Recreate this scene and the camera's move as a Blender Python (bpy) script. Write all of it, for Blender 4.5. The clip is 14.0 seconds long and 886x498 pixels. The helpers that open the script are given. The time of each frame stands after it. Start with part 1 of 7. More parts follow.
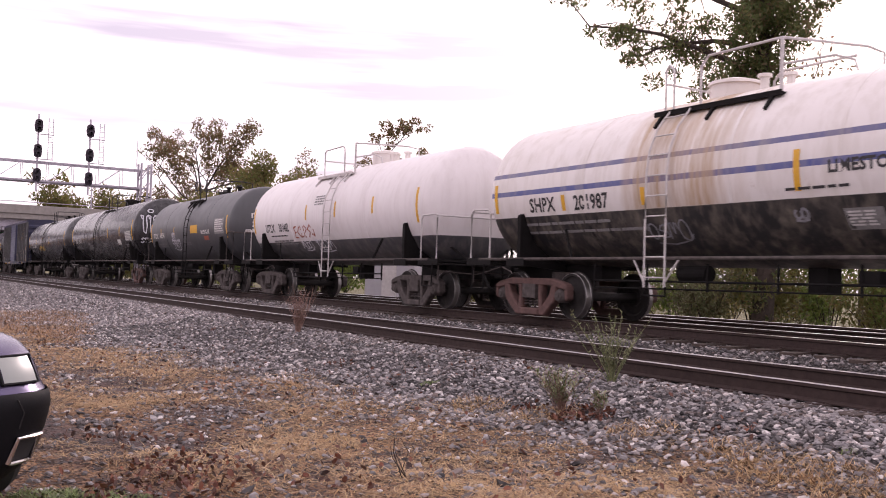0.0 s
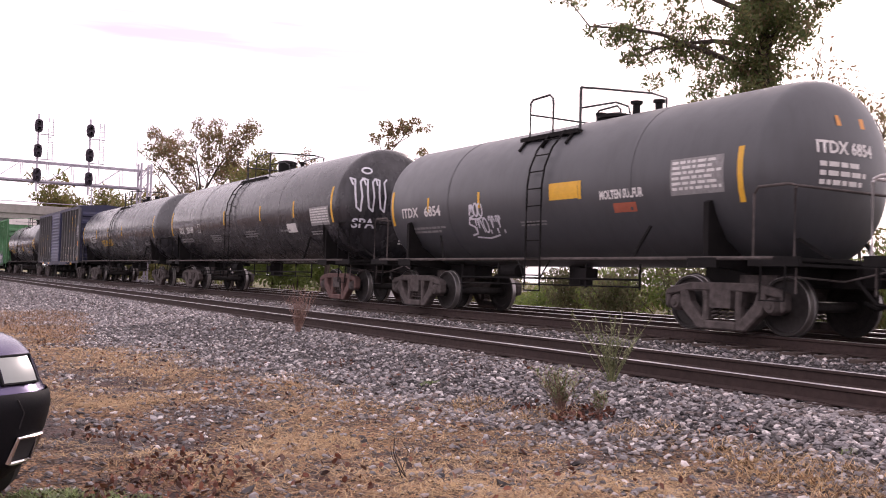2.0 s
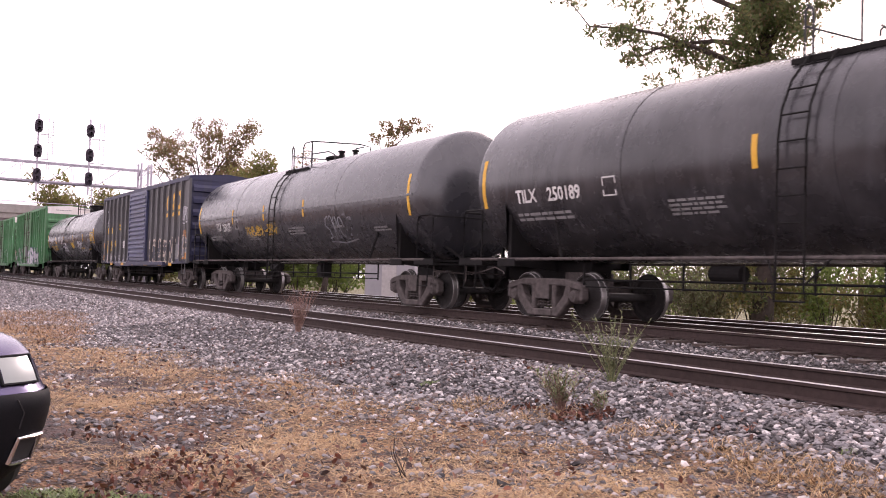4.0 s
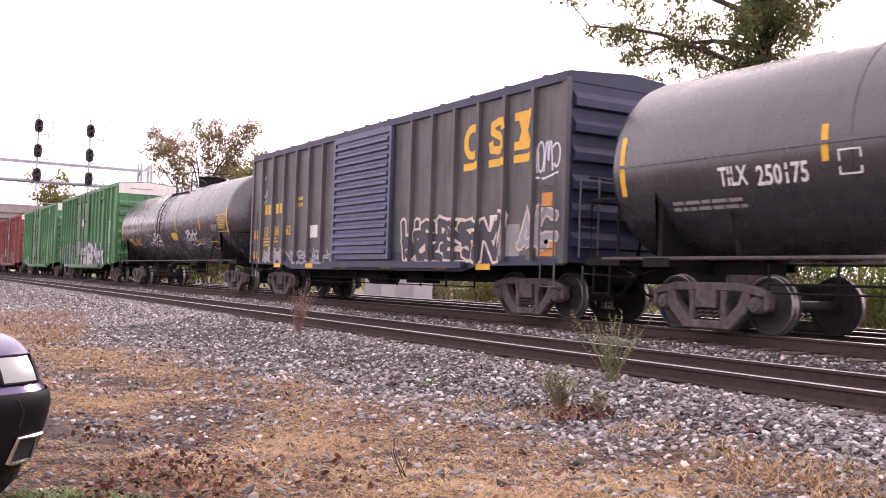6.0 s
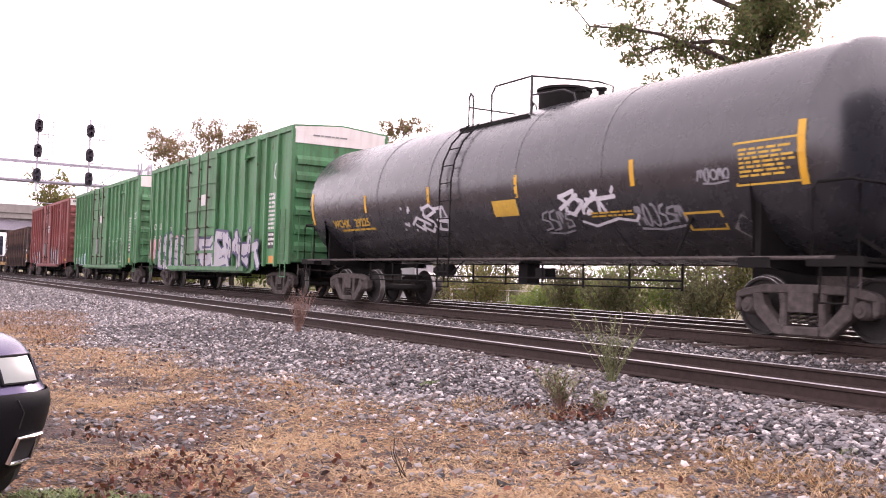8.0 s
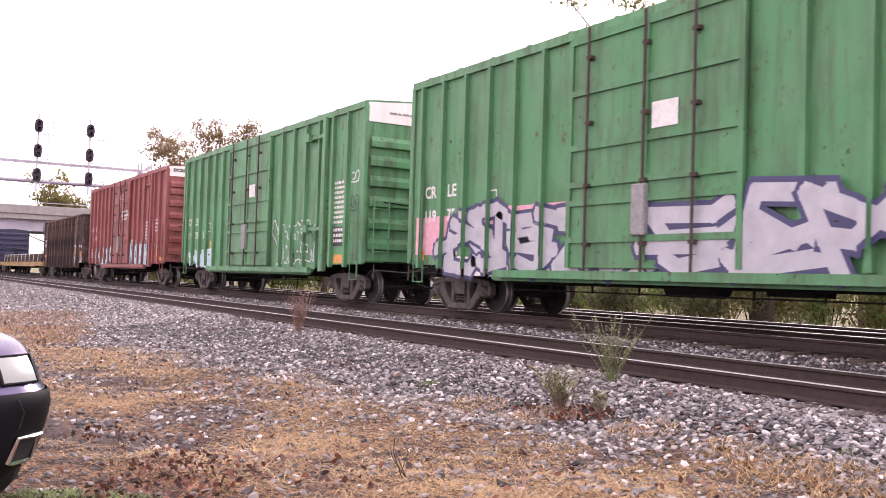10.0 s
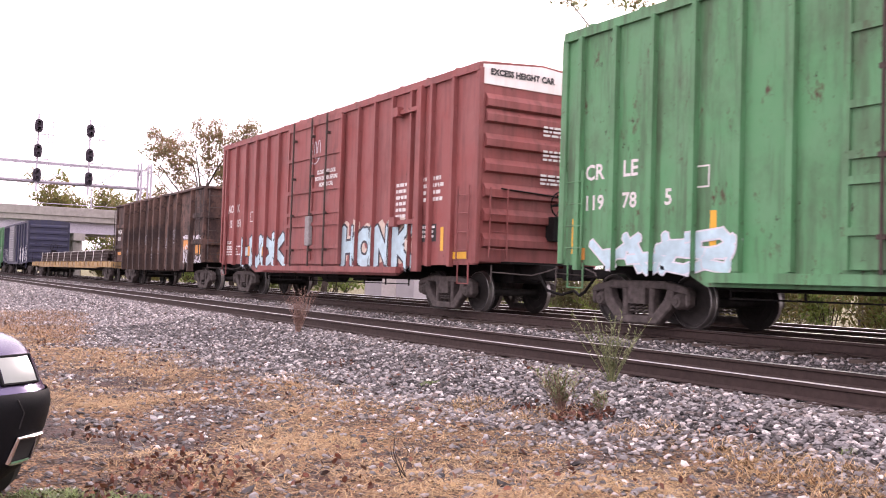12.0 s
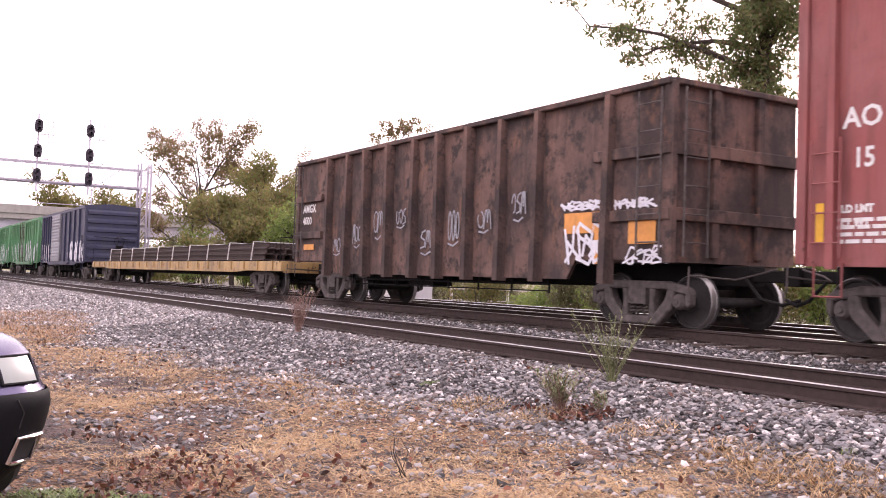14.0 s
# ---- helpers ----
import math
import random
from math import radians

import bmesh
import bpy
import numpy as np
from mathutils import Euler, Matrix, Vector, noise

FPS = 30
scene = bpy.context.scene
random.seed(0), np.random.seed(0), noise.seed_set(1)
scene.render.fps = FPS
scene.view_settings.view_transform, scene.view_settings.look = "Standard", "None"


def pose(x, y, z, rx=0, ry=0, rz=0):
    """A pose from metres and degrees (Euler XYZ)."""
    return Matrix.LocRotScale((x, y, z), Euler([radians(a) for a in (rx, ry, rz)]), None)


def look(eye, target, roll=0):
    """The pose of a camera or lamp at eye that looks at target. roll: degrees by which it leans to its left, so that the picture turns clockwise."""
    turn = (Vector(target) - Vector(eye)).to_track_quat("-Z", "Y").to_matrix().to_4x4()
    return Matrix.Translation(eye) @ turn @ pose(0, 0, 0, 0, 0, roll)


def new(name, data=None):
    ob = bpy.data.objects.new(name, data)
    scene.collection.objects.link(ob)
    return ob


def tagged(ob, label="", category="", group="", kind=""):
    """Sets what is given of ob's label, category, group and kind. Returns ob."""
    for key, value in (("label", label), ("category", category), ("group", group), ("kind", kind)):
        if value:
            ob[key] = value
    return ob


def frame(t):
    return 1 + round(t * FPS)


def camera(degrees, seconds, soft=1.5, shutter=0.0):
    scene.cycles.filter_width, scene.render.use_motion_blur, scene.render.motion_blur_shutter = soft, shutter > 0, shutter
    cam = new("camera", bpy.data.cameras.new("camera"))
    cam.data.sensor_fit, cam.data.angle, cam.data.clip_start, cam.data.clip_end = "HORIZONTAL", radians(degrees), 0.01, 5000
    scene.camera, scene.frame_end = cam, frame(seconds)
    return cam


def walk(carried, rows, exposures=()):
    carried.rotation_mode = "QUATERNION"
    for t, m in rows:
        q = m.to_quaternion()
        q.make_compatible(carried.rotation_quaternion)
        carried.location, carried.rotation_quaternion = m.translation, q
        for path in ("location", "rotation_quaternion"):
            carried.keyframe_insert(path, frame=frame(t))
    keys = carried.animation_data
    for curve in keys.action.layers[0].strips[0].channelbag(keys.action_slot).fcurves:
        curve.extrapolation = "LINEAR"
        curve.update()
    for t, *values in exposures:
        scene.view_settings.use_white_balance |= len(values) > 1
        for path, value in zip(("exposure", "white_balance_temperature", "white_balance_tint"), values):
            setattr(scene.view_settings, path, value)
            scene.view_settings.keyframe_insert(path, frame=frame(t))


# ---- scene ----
SPAN = 14.0
TRACK_Y, NEAR_Y, NEAR_Z = 11.624, 8.343, -0.218   # track centre lines; rail tops at 0 and NEAR_Z
EYE = Vector((0, 0, 0.643))
YAW, PITCH = 0.54282, 0.03275
aim = EYE + Vector((-math.cos(YAW) * math.cos(PITCH), math.sin(YAW) * math.cos(PITCH), math.sin(PITCH)))
cam = camera(50.65, SPAN, soft=1.0, shutter=0.1)
still = look(EYE, aim, 1.8)
walk(cam, [(0, still), (SPAN, still)], [(0, 0.46, 6700, 29), (1.5, 0.58, 6700, 29), (3.0, 0.86, 6700, 29), (6.0, 1.22, 6700, 29), (8.0, 1.32, 6700, 29), (11.0, 1.48, 6700, 29), (SPAN, 1.4, 6700, 29)])

# ---- light: bright overcast, low sun behind the trees ----
SUN_AZ, SUN_EL = radians(125), radians(28)
world = bpy.data.worlds.new("sky")
scene.world = world
world.use_nodes = True
wt = world.node_tree
wt.nodes.clear()


def wn(kind, **values):
    n = wt.nodes.new(kind)
    for k, v in values.items():
        n.inputs[k].default_value = v
    return n


sky = wt.nodes.new("ShaderNodeTexSky")
sky.sky_type = "NISHITA"
sky.sun_disc = False
sky.sun_elevation, sky.sun_rotation = SUN_EL, radians(90) - SUN_AZ
sky.air_density, sky.dust_density, sky.ozone_density = 1.0, 5.0, 1.0
bg_sky = wn("ShaderNodeBackground", Strength=0.1)
coord = wt.nodes.new("ShaderNodeTexCoord")
squash = wn("ShaderNodeMapping", Scale=(1.0, 1.0, 13.0))
cloud_noise = wn("ShaderNodeTexNoise", Scale=1.6, Detail=5.0, Roughness=0.55)
cloud_ramp = wt.nodes.new("ShaderNodeValToRGB")
cloud_ramp.color_ramp.elements[0].position, cloud_ramp.color_ramp.elements[1].position = 0.33, 0.5
cloud_ramp.color_ramp.elements[0].color = (0.50, 0.485, 0.56, 1)
cloud_ramp.color_ramp.elements[1].color = (1.0, 0.97, 0.985, 1)
bg_cloud = wn("ShaderNodeBackground", Strength=1.15)
mix_sky = wn("ShaderNodeMixShader", Fac=0.85)
out_w = wt.nodes.new("ShaderNodeOutputWorld")
L = wt.links.new
L(coord.outputs["Generated"], squash.inputs["Vector"])
L(squash.outputs[0], cloud_noise.inputs["Vector"])
L(cloud_noise.outputs["Fac"], cloud_ramp.inputs[0])
L(cloud_ramp.outputs[0], bg_cloud.inputs["Color"])
L(sky.outputs[0], bg_sky.inputs["Color"])
L(bg_sky.outputs[0], mix_sky.inputs[1])
L(bg_cloud.outputs[0], mix_sky.inputs[2])
L(mix_sky.outputs[0], out_w.inputs[0])

sun = new("sun", bpy.data.lights.new("sun", "SUN"))
sun.data.energy, sun.data.angle, sun.data.color = 1.2, radians(14), (1.0, 0.93, 0.85)
sun_dir = Vector((math.cos(SUN_AZ) * math.cos(SUN_EL), math.sin(SUN_AZ) * math.cos(SUN_EL), math.sin(SUN_EL)))
sun.matrix_world = look(sun_dir * 50, (0, 0, 0))


# ---- materials ----
def rgb(c):
    return (*c, 1.0)


class Nodes:
    """A small builder for one procedural material."""

    def __init__(self, name, rough=0.6, metal=0.0):
        self.m = bpy.data.materials.new(name)
        self.m.use_nodes = True
        self.t = self.m.node_tree
        self.b = self.t.nodes["Principled BSDF"]
        self.b.inputs["Roughness"].default_value = rough
        self.b.inputs["Metallic"].default_value = metal
        self.co = self.t.nodes.new("ShaderNodeTexCoord").outputs["Object"]
        self.color = None

    def put(self, socket, v):
        if isinstance(v, bpy.types.NodeSocket):
            self.t.links.new(v, socket)
        else:
            socket.default_value = v

    def noise(self, scale, detail=4.0, stretch=(1, 1, 1), rough=0.6):
        mp = self.t.nodes.new("ShaderNodeMapping")
        mp.inputs["Scale"].default_value = stretch
        self.t.links.new(self.co, mp.inputs[0])
        n = self.t.nodes.new("ShaderNodeTexNoise")
        n.inputs["Scale"].default_value, n.inputs["Detail"].default_value, n.inputs["Roughness"].default_value = scale, detail, rough
        self.t.links.new(mp.outputs[0], n.inputs["Vector"])
        return n.outputs["Fac"]

    def cells(self, scale, out="Distance", stretch=(1, 1, 1)):
        mp = self.t.nodes.new("ShaderNodeMapping")
        mp.inputs["Scale"].default_value = stretch
        self.t.links.new(self.co, mp.inputs[0])
        n = self.t.nodes.new("ShaderNodeTexVoronoi")
        n.inputs["Scale"].default_value = scale
        self.t.links.new(mp.outputs[0], n.inputs["Vector"])
        return n.outputs[out]

    def step(self, v, lo, hi):
        n = self.t.nodes.new("ShaderNodeMapRange")
        n.inputs[1].default_value, n.inputs[2].default_value = lo, hi
        self.put(n.inputs[0], v)
        return n.outputs[0]

    def math(self, op, a, b=0.0):
        n = self.t.nodes.new("ShaderNodeMath")
        n.operation = op
        self.put(n.inputs[0], a)
        self.put(n.inputs[1], b)
        return n.outputs[0]

    def mix(self, fac, a, b, how="MIX"):
        n = self.t.nodes.new("ShaderNodeMix")
        n.data_type, n.blend_type = "RGBA", how
        self.put(n.inputs[0], fac)
        self.put(n.inputs[6], a)
        self.put(n.inputs[7], b)
        return n.outputs[2]

    def axis(self, i):
        n = self.t.nodes.new("ShaderNodeSeparateXYZ")
        self.t.links.new(self.co, n.inputs[0])
        return n.outputs[i]

    def rand(self):
        return self.t.nodes.new("ShaderNodeObjectInfo").outputs["Random"]

    def island(self):
        return self.t.nodes.new("ShaderNodeNewGeometry").outputs["Random Per Island"]

    def bump(self, h, strength=0.3, dist=0.01):
        n = self.t.nodes.new("ShaderNodeBump")
        n.inputs["Strength"].default_value, n.inputs["Distance"].default_value = strength, dist
        self.t.links.new(h, n.inputs["Height"])
        self.t.links.new(n.outputs[0], self.b.inputs["Normal"])

    def done(self, color, rough=None):
        self.put(self.b.inputs["Base Color"], color)
        if rough is not None:
            self.put(self.b.inputs["Roughness"], rough)
        return self.m


def paint(name, base, rust=0.25, grime=0.5, rough=0.5, bands=(), grime_color=(0.05, 0.045, 0.042), rust_color=(0.13, 0.055, 0.03), spec=0.5, stain=None):
    """Weathered vehicle paint: fading, streaks that run down, rust spots; bands: (from z, to z, colour)."""
    n = Nodes(name, rough)
    n.b.inputs["Specular IOR Level"].default_value = spec
    c = rgb(base)
    for z0, z1, col in bands:
        z = n.axis(2)
        wav = n.math("ADD", z, n.math("MULTIPLY", n.math("SUBTRACT", n.noise(3.0), 0.5), 0.012))
        inside = n.math("MULTIPLY", n.math("GREATER_THAN", wav, z0), n.math("LESS_THAN", wav, z1))
        c = n.mix(inside, c, rgb(col))
    fade = n.noise(0.9, 5.0)
    c = n.mix(n.step(fade, 0.3, 0.75), c, n.mix(0.16, c, (0.32, 0.3, 0.3, 1)), "MIX") if grime > 0.3 else c
    streak = n.step(n.noise(2.2, 5.0, (2.2, 2.2, 0.25)), 0.46, 0.68)
    c = n.mix(n.math("MULTIPLY", streak, grime), c, rgb(grime_color))
    blot = n.step(n.noise(0.8, 7.0, (1, 1, 0.8), 0.72), 0.47, 0.64)
    c = n.mix(n.math("MULTIPLY", blot, grime * 0.6), c, rgb(grime_color))
    if stain:
        x = n.axis(0)
        mask = n.math("MULTIPLY", n.step(x, stain[0], stain[0] + 0.35), n.step(x, stain[1], stain[1] - 0.9))
        runs = n.step(n.noise(1.6, 5.0, (2.6, 0.5, 0.22), 0.65), 0.36, 0.62)
        c = n.mix(n.math("MULTIPLY", n.math("MULTIPLY", mask, runs), n.step(n.axis(2), 1.85, 1.87)), c, rgb(stain[2]))
    spots = n.step(n.noise(3.2, 8.0, (1, 1, 0.55), 0.75), 0.66 - 0.12 * rust, 0.74 - 0.1 * rust)
    c = n.mix(n.math("MULTIPLY", spots, min(1.0, rust * 2)), c, rgb(rust_color))
    if rust > 0.2:
        chips = n.math("MULTIPLY", n.step(n.noise(7.0, 6.0, (1, 1, 0.8), 0.7), 0.66 - 0.05 * rust, 0.675 - 0.05 * rust), n.step(n.noise(0.7, 2.0), 0.42, 0.6))
        c = n.mix(chips, c, rgb(tuple(0.5 * v for v in rust_color)))
    n.bump(n.noise(9.0, 5.0), 0.025 if rough < 0.35 else 0.12, 0.01)
    return n.done(c, n.math("ADD", n.math("MULTIPLY", n.noise(2.5, 5.0), 0.24), rough - 0.12))


def simple(name, base, rough=0.6, metal=0.0, vary=0.25, scale=8.0, bump=0.15, dark=None, spec=0.5):
    n = Nodes(name, rough, metal)
    n.b.inputs["Specular IOR Level"].default_value = spec
    dk = dark or tuple(v * (1 - vary) for v in base)
    c = n.mix(n.step(n.noise(scale, 5.0), 0.3, 0.7), rgb(base), rgb(dk))
    c = n.mix(n.math("MULTIPLY", n.step(n.noise(scale * 0.17, 3.0), 0.4, 0.7), 0.4), c, rgb(dk))
    if bump:
        n.bump(n.noise(scale * 4, 4.0), bump, 0.01)
    return n.done(c)


def by_piece(name, colors, rough=0.8, islands=True, bump=0.0):
    """Colour picked piece by piece from a ramp."""
    n = Nodes(name, rough)
    ramp = n.t.nodes.new("ShaderNodeValToRGB")
    ramp.color_ramp.interpolation = "LINEAR"
    els = ramp.color_ramp.elements
    els[0].color, els[1].color = rgb(colors[0]), rgb(colors[-1])
    for i, c in enumerate(colors[1:-1], 1):
        els.new(i / (len(colors) - 1)).color = rgb(c)
    n.t.links.new(n.island() if islands else n.rand(), ramp.inputs[0])
    c = n.mix(n.step(n.noise(30.0, 3.0), 0.35, 0.7), ramp.outputs[0], n.mix(0.5, ramp.outputs[0], (0.1, 0.09, 0.08, 1)))
    return n.done(c)


def foliage(name, colors):
    """Leaf colour with light passing through the blade."""
    m = by_piece(name, colors, 0.65)
    t = m.node_tree
    p = t.nodes["Principled BSDF"]
    p.inputs["Specular IOR Level"].default_value = 0.25
    tr = t.nodes.new("ShaderNodeBsdfTranslucent")
    mx = t.nodes.new("ShaderNodeMixShader")
    mx.inputs[0].default_value = 0.5
    t.links.new(p.inputs["Base Color"].links[0].from_socket, tr.inputs["Color"])
    t.links.new(p.outputs[0], mx.inputs[1])
    t.links.new(tr.outputs[0], mx.inputs[2])
    t.links.new(mx.outputs[0], t.nodes["Material Output"].inputs["Surface"])
    return m


M_BLACK_TANK = paint("black tank paint", (0.026, 0.026, 0.03), 0.1, 0.3, 0.27, spec=0.85, grime_color=(0.06, 0.058, 0.064))
M_BLACK_TANK_B = paint("worn black tank paint", (0.007, 0.0068, 0.009), 0.12, 0.34, 0.26, spec=0.42, grime_color=(0.085, 0.082, 0.09))
M_GREY_TANK = paint("charcoal tank paint", (0.062, 0.064, 0.07), 0.1, 0.3, 0.42, grime_color=(0.04, 0.04, 0.042))
M_WHITE_TANK = paint("white over black tank paint", (0.74, 0.70, 0.70), 0.1, 0.2, 0.45, bands=((-1, 1.62, (0.06, 0.06, 0.066)),), grime_color=(0.42, 0.37, 0.34))
M_STRIPE_TANK = paint("striped white tank paint", (0.74, 0.70, 0.68), 0.2, 0.3, 0.45,
                      bands=((2.26, 2.35, (0.07, 0.09, 0.27)), (2.62, 2.70, (0.12, 0.12, 0.24)), (-1, 1.86, (0.022, 0.021, 0.023))),
                      grime_color=(0.42, 0.36, 0.29), rust_color=(0.28, 0.15, 0.07), stain=(-2.9, -0.2, (0.42, 0.29, 0.18)))
M_CSX = paint("dark grey boxcar paint", (0.085, 0.084, 0.087), 0.15, 0.55, 0.5, grime_color=(0.028, 0.028, 0.03), spec=0.3)
M_BLUE = paint("worn blue paint", (0.062, 0.07, 0.14), 0.12, 0.29, 0.45)
M_GREEN = paint("faded green boxcar paint", (0.06, 0.225, 0.092), 0.6, 0.5, 0.5, rust_color=(0.085, 0.05, 0.03), spec=0.25, grime_color=(0.055, 0.055, 0.036))
M_GREEN_B = paint("grimy green boxcar paint", (0.08, 0.26, 0.115), 0.6, 0.62, 0.55, rust_color=(0.075, 0.045, 0.03), spec=0.25, grime_color=(0.055, 0.05, 0.036))
M_RED = paint("oxide red boxcar paint", (0.27, 0.072, 0.066), 0.25, 0.5, 0.6, spec=0.25, grime_color=(0.10, 0.04, 0.038))


def rusted(name):
    n = Nodes(name, 0.85)
    n.b.inputs["Specular IOR Level"].default_value = 0.25
    c = n.mix(n.step(n.noise(0.8, 6.0, (1, 1, 0.8), 0.65), 0.4, 0.6), (0.055, 0.04, 0.038, 1), (0.16, 0.098, 0.08, 1))
    c = n.mix(n.step(n.noise(2.6, 6.0, (1, 1, 1), 0.7), 0.5, 0.62), c, (0.045, 0.034, 0.032, 1))
    c = n.mix(n.math("MULTIPLY", n.step(n.noise(1.9, 7.0, (1.4, 1, 0.7), 0.75), 0.57, 0.66), 0.45), c, (0.25, 0.125, 0.075, 1))
    c = n.mix(n.math("MULTIPLY", n.step(n.noise(2.0, 5.0, (2.6, 2.6, 0.2)), 0.52, 0.7), 0.7), c, (0.035, 0.028, 0.027, 1))
    n.bump(n.noise(7.0, 6.0), 0.5, 0.02)
    return n.done(c)


M_RUSTY = rusted("rusted gondola steel")
M_NAVY = paint("navy boxcar paint", (0.02, 0.022, 0.06), 0.1, 0.3, 0.55)
M_WHITE = paint("white weathered panel paint", (0.78, 0.73, 0.70), 0.2, 0.25, 0.6, grime_color=(0.45, 0.38, 0.33))
M_FLAT = paint("worn yellow flatcar paint", (0.42, 0.26, 0.09), 0.9, 0.6, 0.65)
M_FRAME = simple("sooty black steel", (0.014, 0.0125, 0.0125), 0.8, 0.0, 0.4, 5.0, spec=0.15)
M_TRUCK = simple("dusty cast steel", (0.125, 0.105, 0.1), 0.85, 0.0, 0.6, 9.0, spec=0.25)
M_TRUCK_RED = simple("rusty cast steel", (0.15, 0.082, 0.072), 0.85, 0.0, 0.45, 9.0)
M_WHEEL = simple("wheel plate steel", (0.04, 0.035, 0.034), 0.75, 0.0, 0.5, 12.0, spec=0.3)
M_TREAD = simple("polished wheel tread", (0.36, 0.34, 0.33), 0.42, 0.9, 0.2, 20.0)
M_SPRING = simple("spring steel", (0.09, 0.075, 0.07), 0.6, 0.3)
M_GALV = simple("pale painted handrail", (0.62, 0.58, 0.57), 0.5, 0.1, 0.25)
M_RAILBAR = simple("black painted handrail", (0.03, 0.028, 0.03), 0.6)
M_YELLOW = simple("yellow reflective strip", (0.78, 0.42, 0.03), 0.5, 0, 0.2)
M_ORANGE = simple("orange panel paint", (0.72, 0.30, 0.06), 0.55, 0, 0.3)
M_LETTER_W = simple("white stencil paint", (0.72, 0.70, 0.68), 0.6, 0, 0.25, 14.0)
M_LETTER_K = simple("black stencil paint", (0.03, 0.028, 0.03), 0.6, 0, 0.2)
M_LETTER_Y = simple("yellow stencil paint", (0.70, 0.43, 0.06), 0.6, 0, 0.3, 14.0)
M_LETTER_G = simple("faded grey stencil paint", (0.30, 0.29, 0.29), 0.7, 0, 0.4, 20.0)
M_SPRAY = simple("white spray paint", (0.70, 0.69, 0.74), 0.55, 0, 0.25, 12.0)
M_SPRAY_GREY = simple("thin grey spray paint", (0.33, 0.33, 0.36), 0.6, 0, 0.4, 12.0)
M_SPRAY_PALE = simple("pale blue spray paint", (0.50, 0.70, 0.77), 0.55, 0, 0.3, 5.0)
M_SPRAY_RED = simple("red brown spray paint", (0.42, 0.11, 0.06), 0.55, 0, 0.3)
M_SPRAY_PINK = simple("pink spray paint", (0.75, 0.38, 0.45), 0.55, 0, 0.3)
M_SPRAY_CREAM = simple("cream spray paint", (0.70, 0.58, 0.48), 0.6, 0, 0.35, 6.0)
M_SPRAY_DARK = simple("dark spray paint", (0.045, 0.045, 0.06), 0.6)
M_PIECE = simple("pale lilac spray paint", (0.46, 0.45, 0.49), 0.5, 0, 0.3, 3.0)
M_PIECE_RIM = simple("navy spray paint", (0.04, 0.04, 0.12), 0.5, 0, 0.3, 4.0)
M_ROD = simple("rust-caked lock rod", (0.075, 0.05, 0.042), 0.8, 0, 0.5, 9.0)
M_RAIL = simple("brown rail steel", (0.058, 0.038, 0.034), 0.8, 0.0, 0.4, 14.0, spec=0.25)
M_HEAD = simple("polished rail head", (0.60, 0.57, 0.57), 0.28, 0.9, 0.15, 6.0, 0.02)
M_TIE = simple("creosoted timber", (0.085, 0.06, 0.05), 0.9, 0, 0.45, 10.0, 0.4)
# white shelter: the shade on its walls is mixed into this grey-lilac
M_SHELTER = simple("shaded pale shelter paint", (0.42, 0.40, 0.43), 0.7, 0, 0.15, 3.0)
M_CONCRETE = simple("grey concrete", (0.36, 0.33, 0.31), 0.9, 0, 0.3, 2.0)
M_STEEL_L = simple("galvanised gantry steel", (0.50, 0.46, 0.53), 0.5, 0.5, 0.3)
M_SIGNAL = simple("black signal enamel", (0.03, 0.018, 0.035), 0.5)
M_BARK = simple("grey brown bark", (0.075, 0.055, 0.045), 0.95, 0, 0.5, 12.0, 0.5)
M_STONE = by_piece("grey ballast stone", [(0.022, 0.02, 0.022), (0.15, 0.14, 0.148), (0.32, 0.30, 0.305), (0.075, 0.06, 0.058), (0.78, 0.72, 0.70), (0.20, 0.15, 0.135), (0.05, 0.046, 0.05), (0.40, 0.37, 0.37), (0.10, 0.09, 0.1)], 0.85)
M_STONE_PART = by_piece("ballast stone", [(0.12, 0.115, 0.12), (0.26, 0.24, 0.25), (0.40, 0.37, 0.37), (0.22, 0.17, 0.15), (0.5, 0.47, 0.46)], 0.85, False)
M_STRAW = by_piece("dry straw grass", [(0.44, 0.25, 0.10), (0.60, 0.40, 0.19), (0.28, 0.14, 0.06), (0.66, 0.48, 0.27), (0.38, 0.18, 0.07)], 0.8)
M_BLADE = by_piece("green grass", [(0.10, 0.16, 0.035), (0.20, 0.26, 0.07), (0.14, 0.20, 0.05)], 0.7)
M_LEAF_DEAD = by_piece("fallen brown leaf", [(0.09, 0.024, 0.016), (0.19, 0.05, 0.022), (0.05, 0.018, 0.016), (0.24, 0.09, 0.04), (0.035, 0.014, 0.013), (0.28, 0.08, 0.03)], 0.75)
M_STRAW_RED = by_piece("orange-brown dry grass", [(0.30, 0.14, 0.06), (0.40, 0.22, 0.10), (0.18, 0.08, 0.045), (0.46, 0.29, 0.14)], 0.85)
M_WEED = by_piece("weed leaf", [(0.12, 0.16, 0.05), (0.20, 0.24, 0.09), (0.26, 0.25, 0.12), (0.10, 0.13, 0.05)], 0.7)
M_STALK = by_piece("dry red stalk", [(0.28, 0.15, 0.12), (0.36, 0.22, 0.17), (0.22, 0.12, 0.10)], 0.85)
M_CROWN_A = foliage("autumn brown green leaf", [(0.15, 0.11, 0.06), (0.21, 0.19, 0.08), (0.27, 0.14, 0.08), (0.17, 0.17, 0.065), (0.32, 0.17, 0.11)])
M_CROWN_B = foliage("green leaf", [(0.07, 0.105, 0.03), (0.13, 0.175, 0.05), (0.10, 0.13, 0.04), (0.21, 0.20, 0.07), (0.20, 0.13, 0.08)])
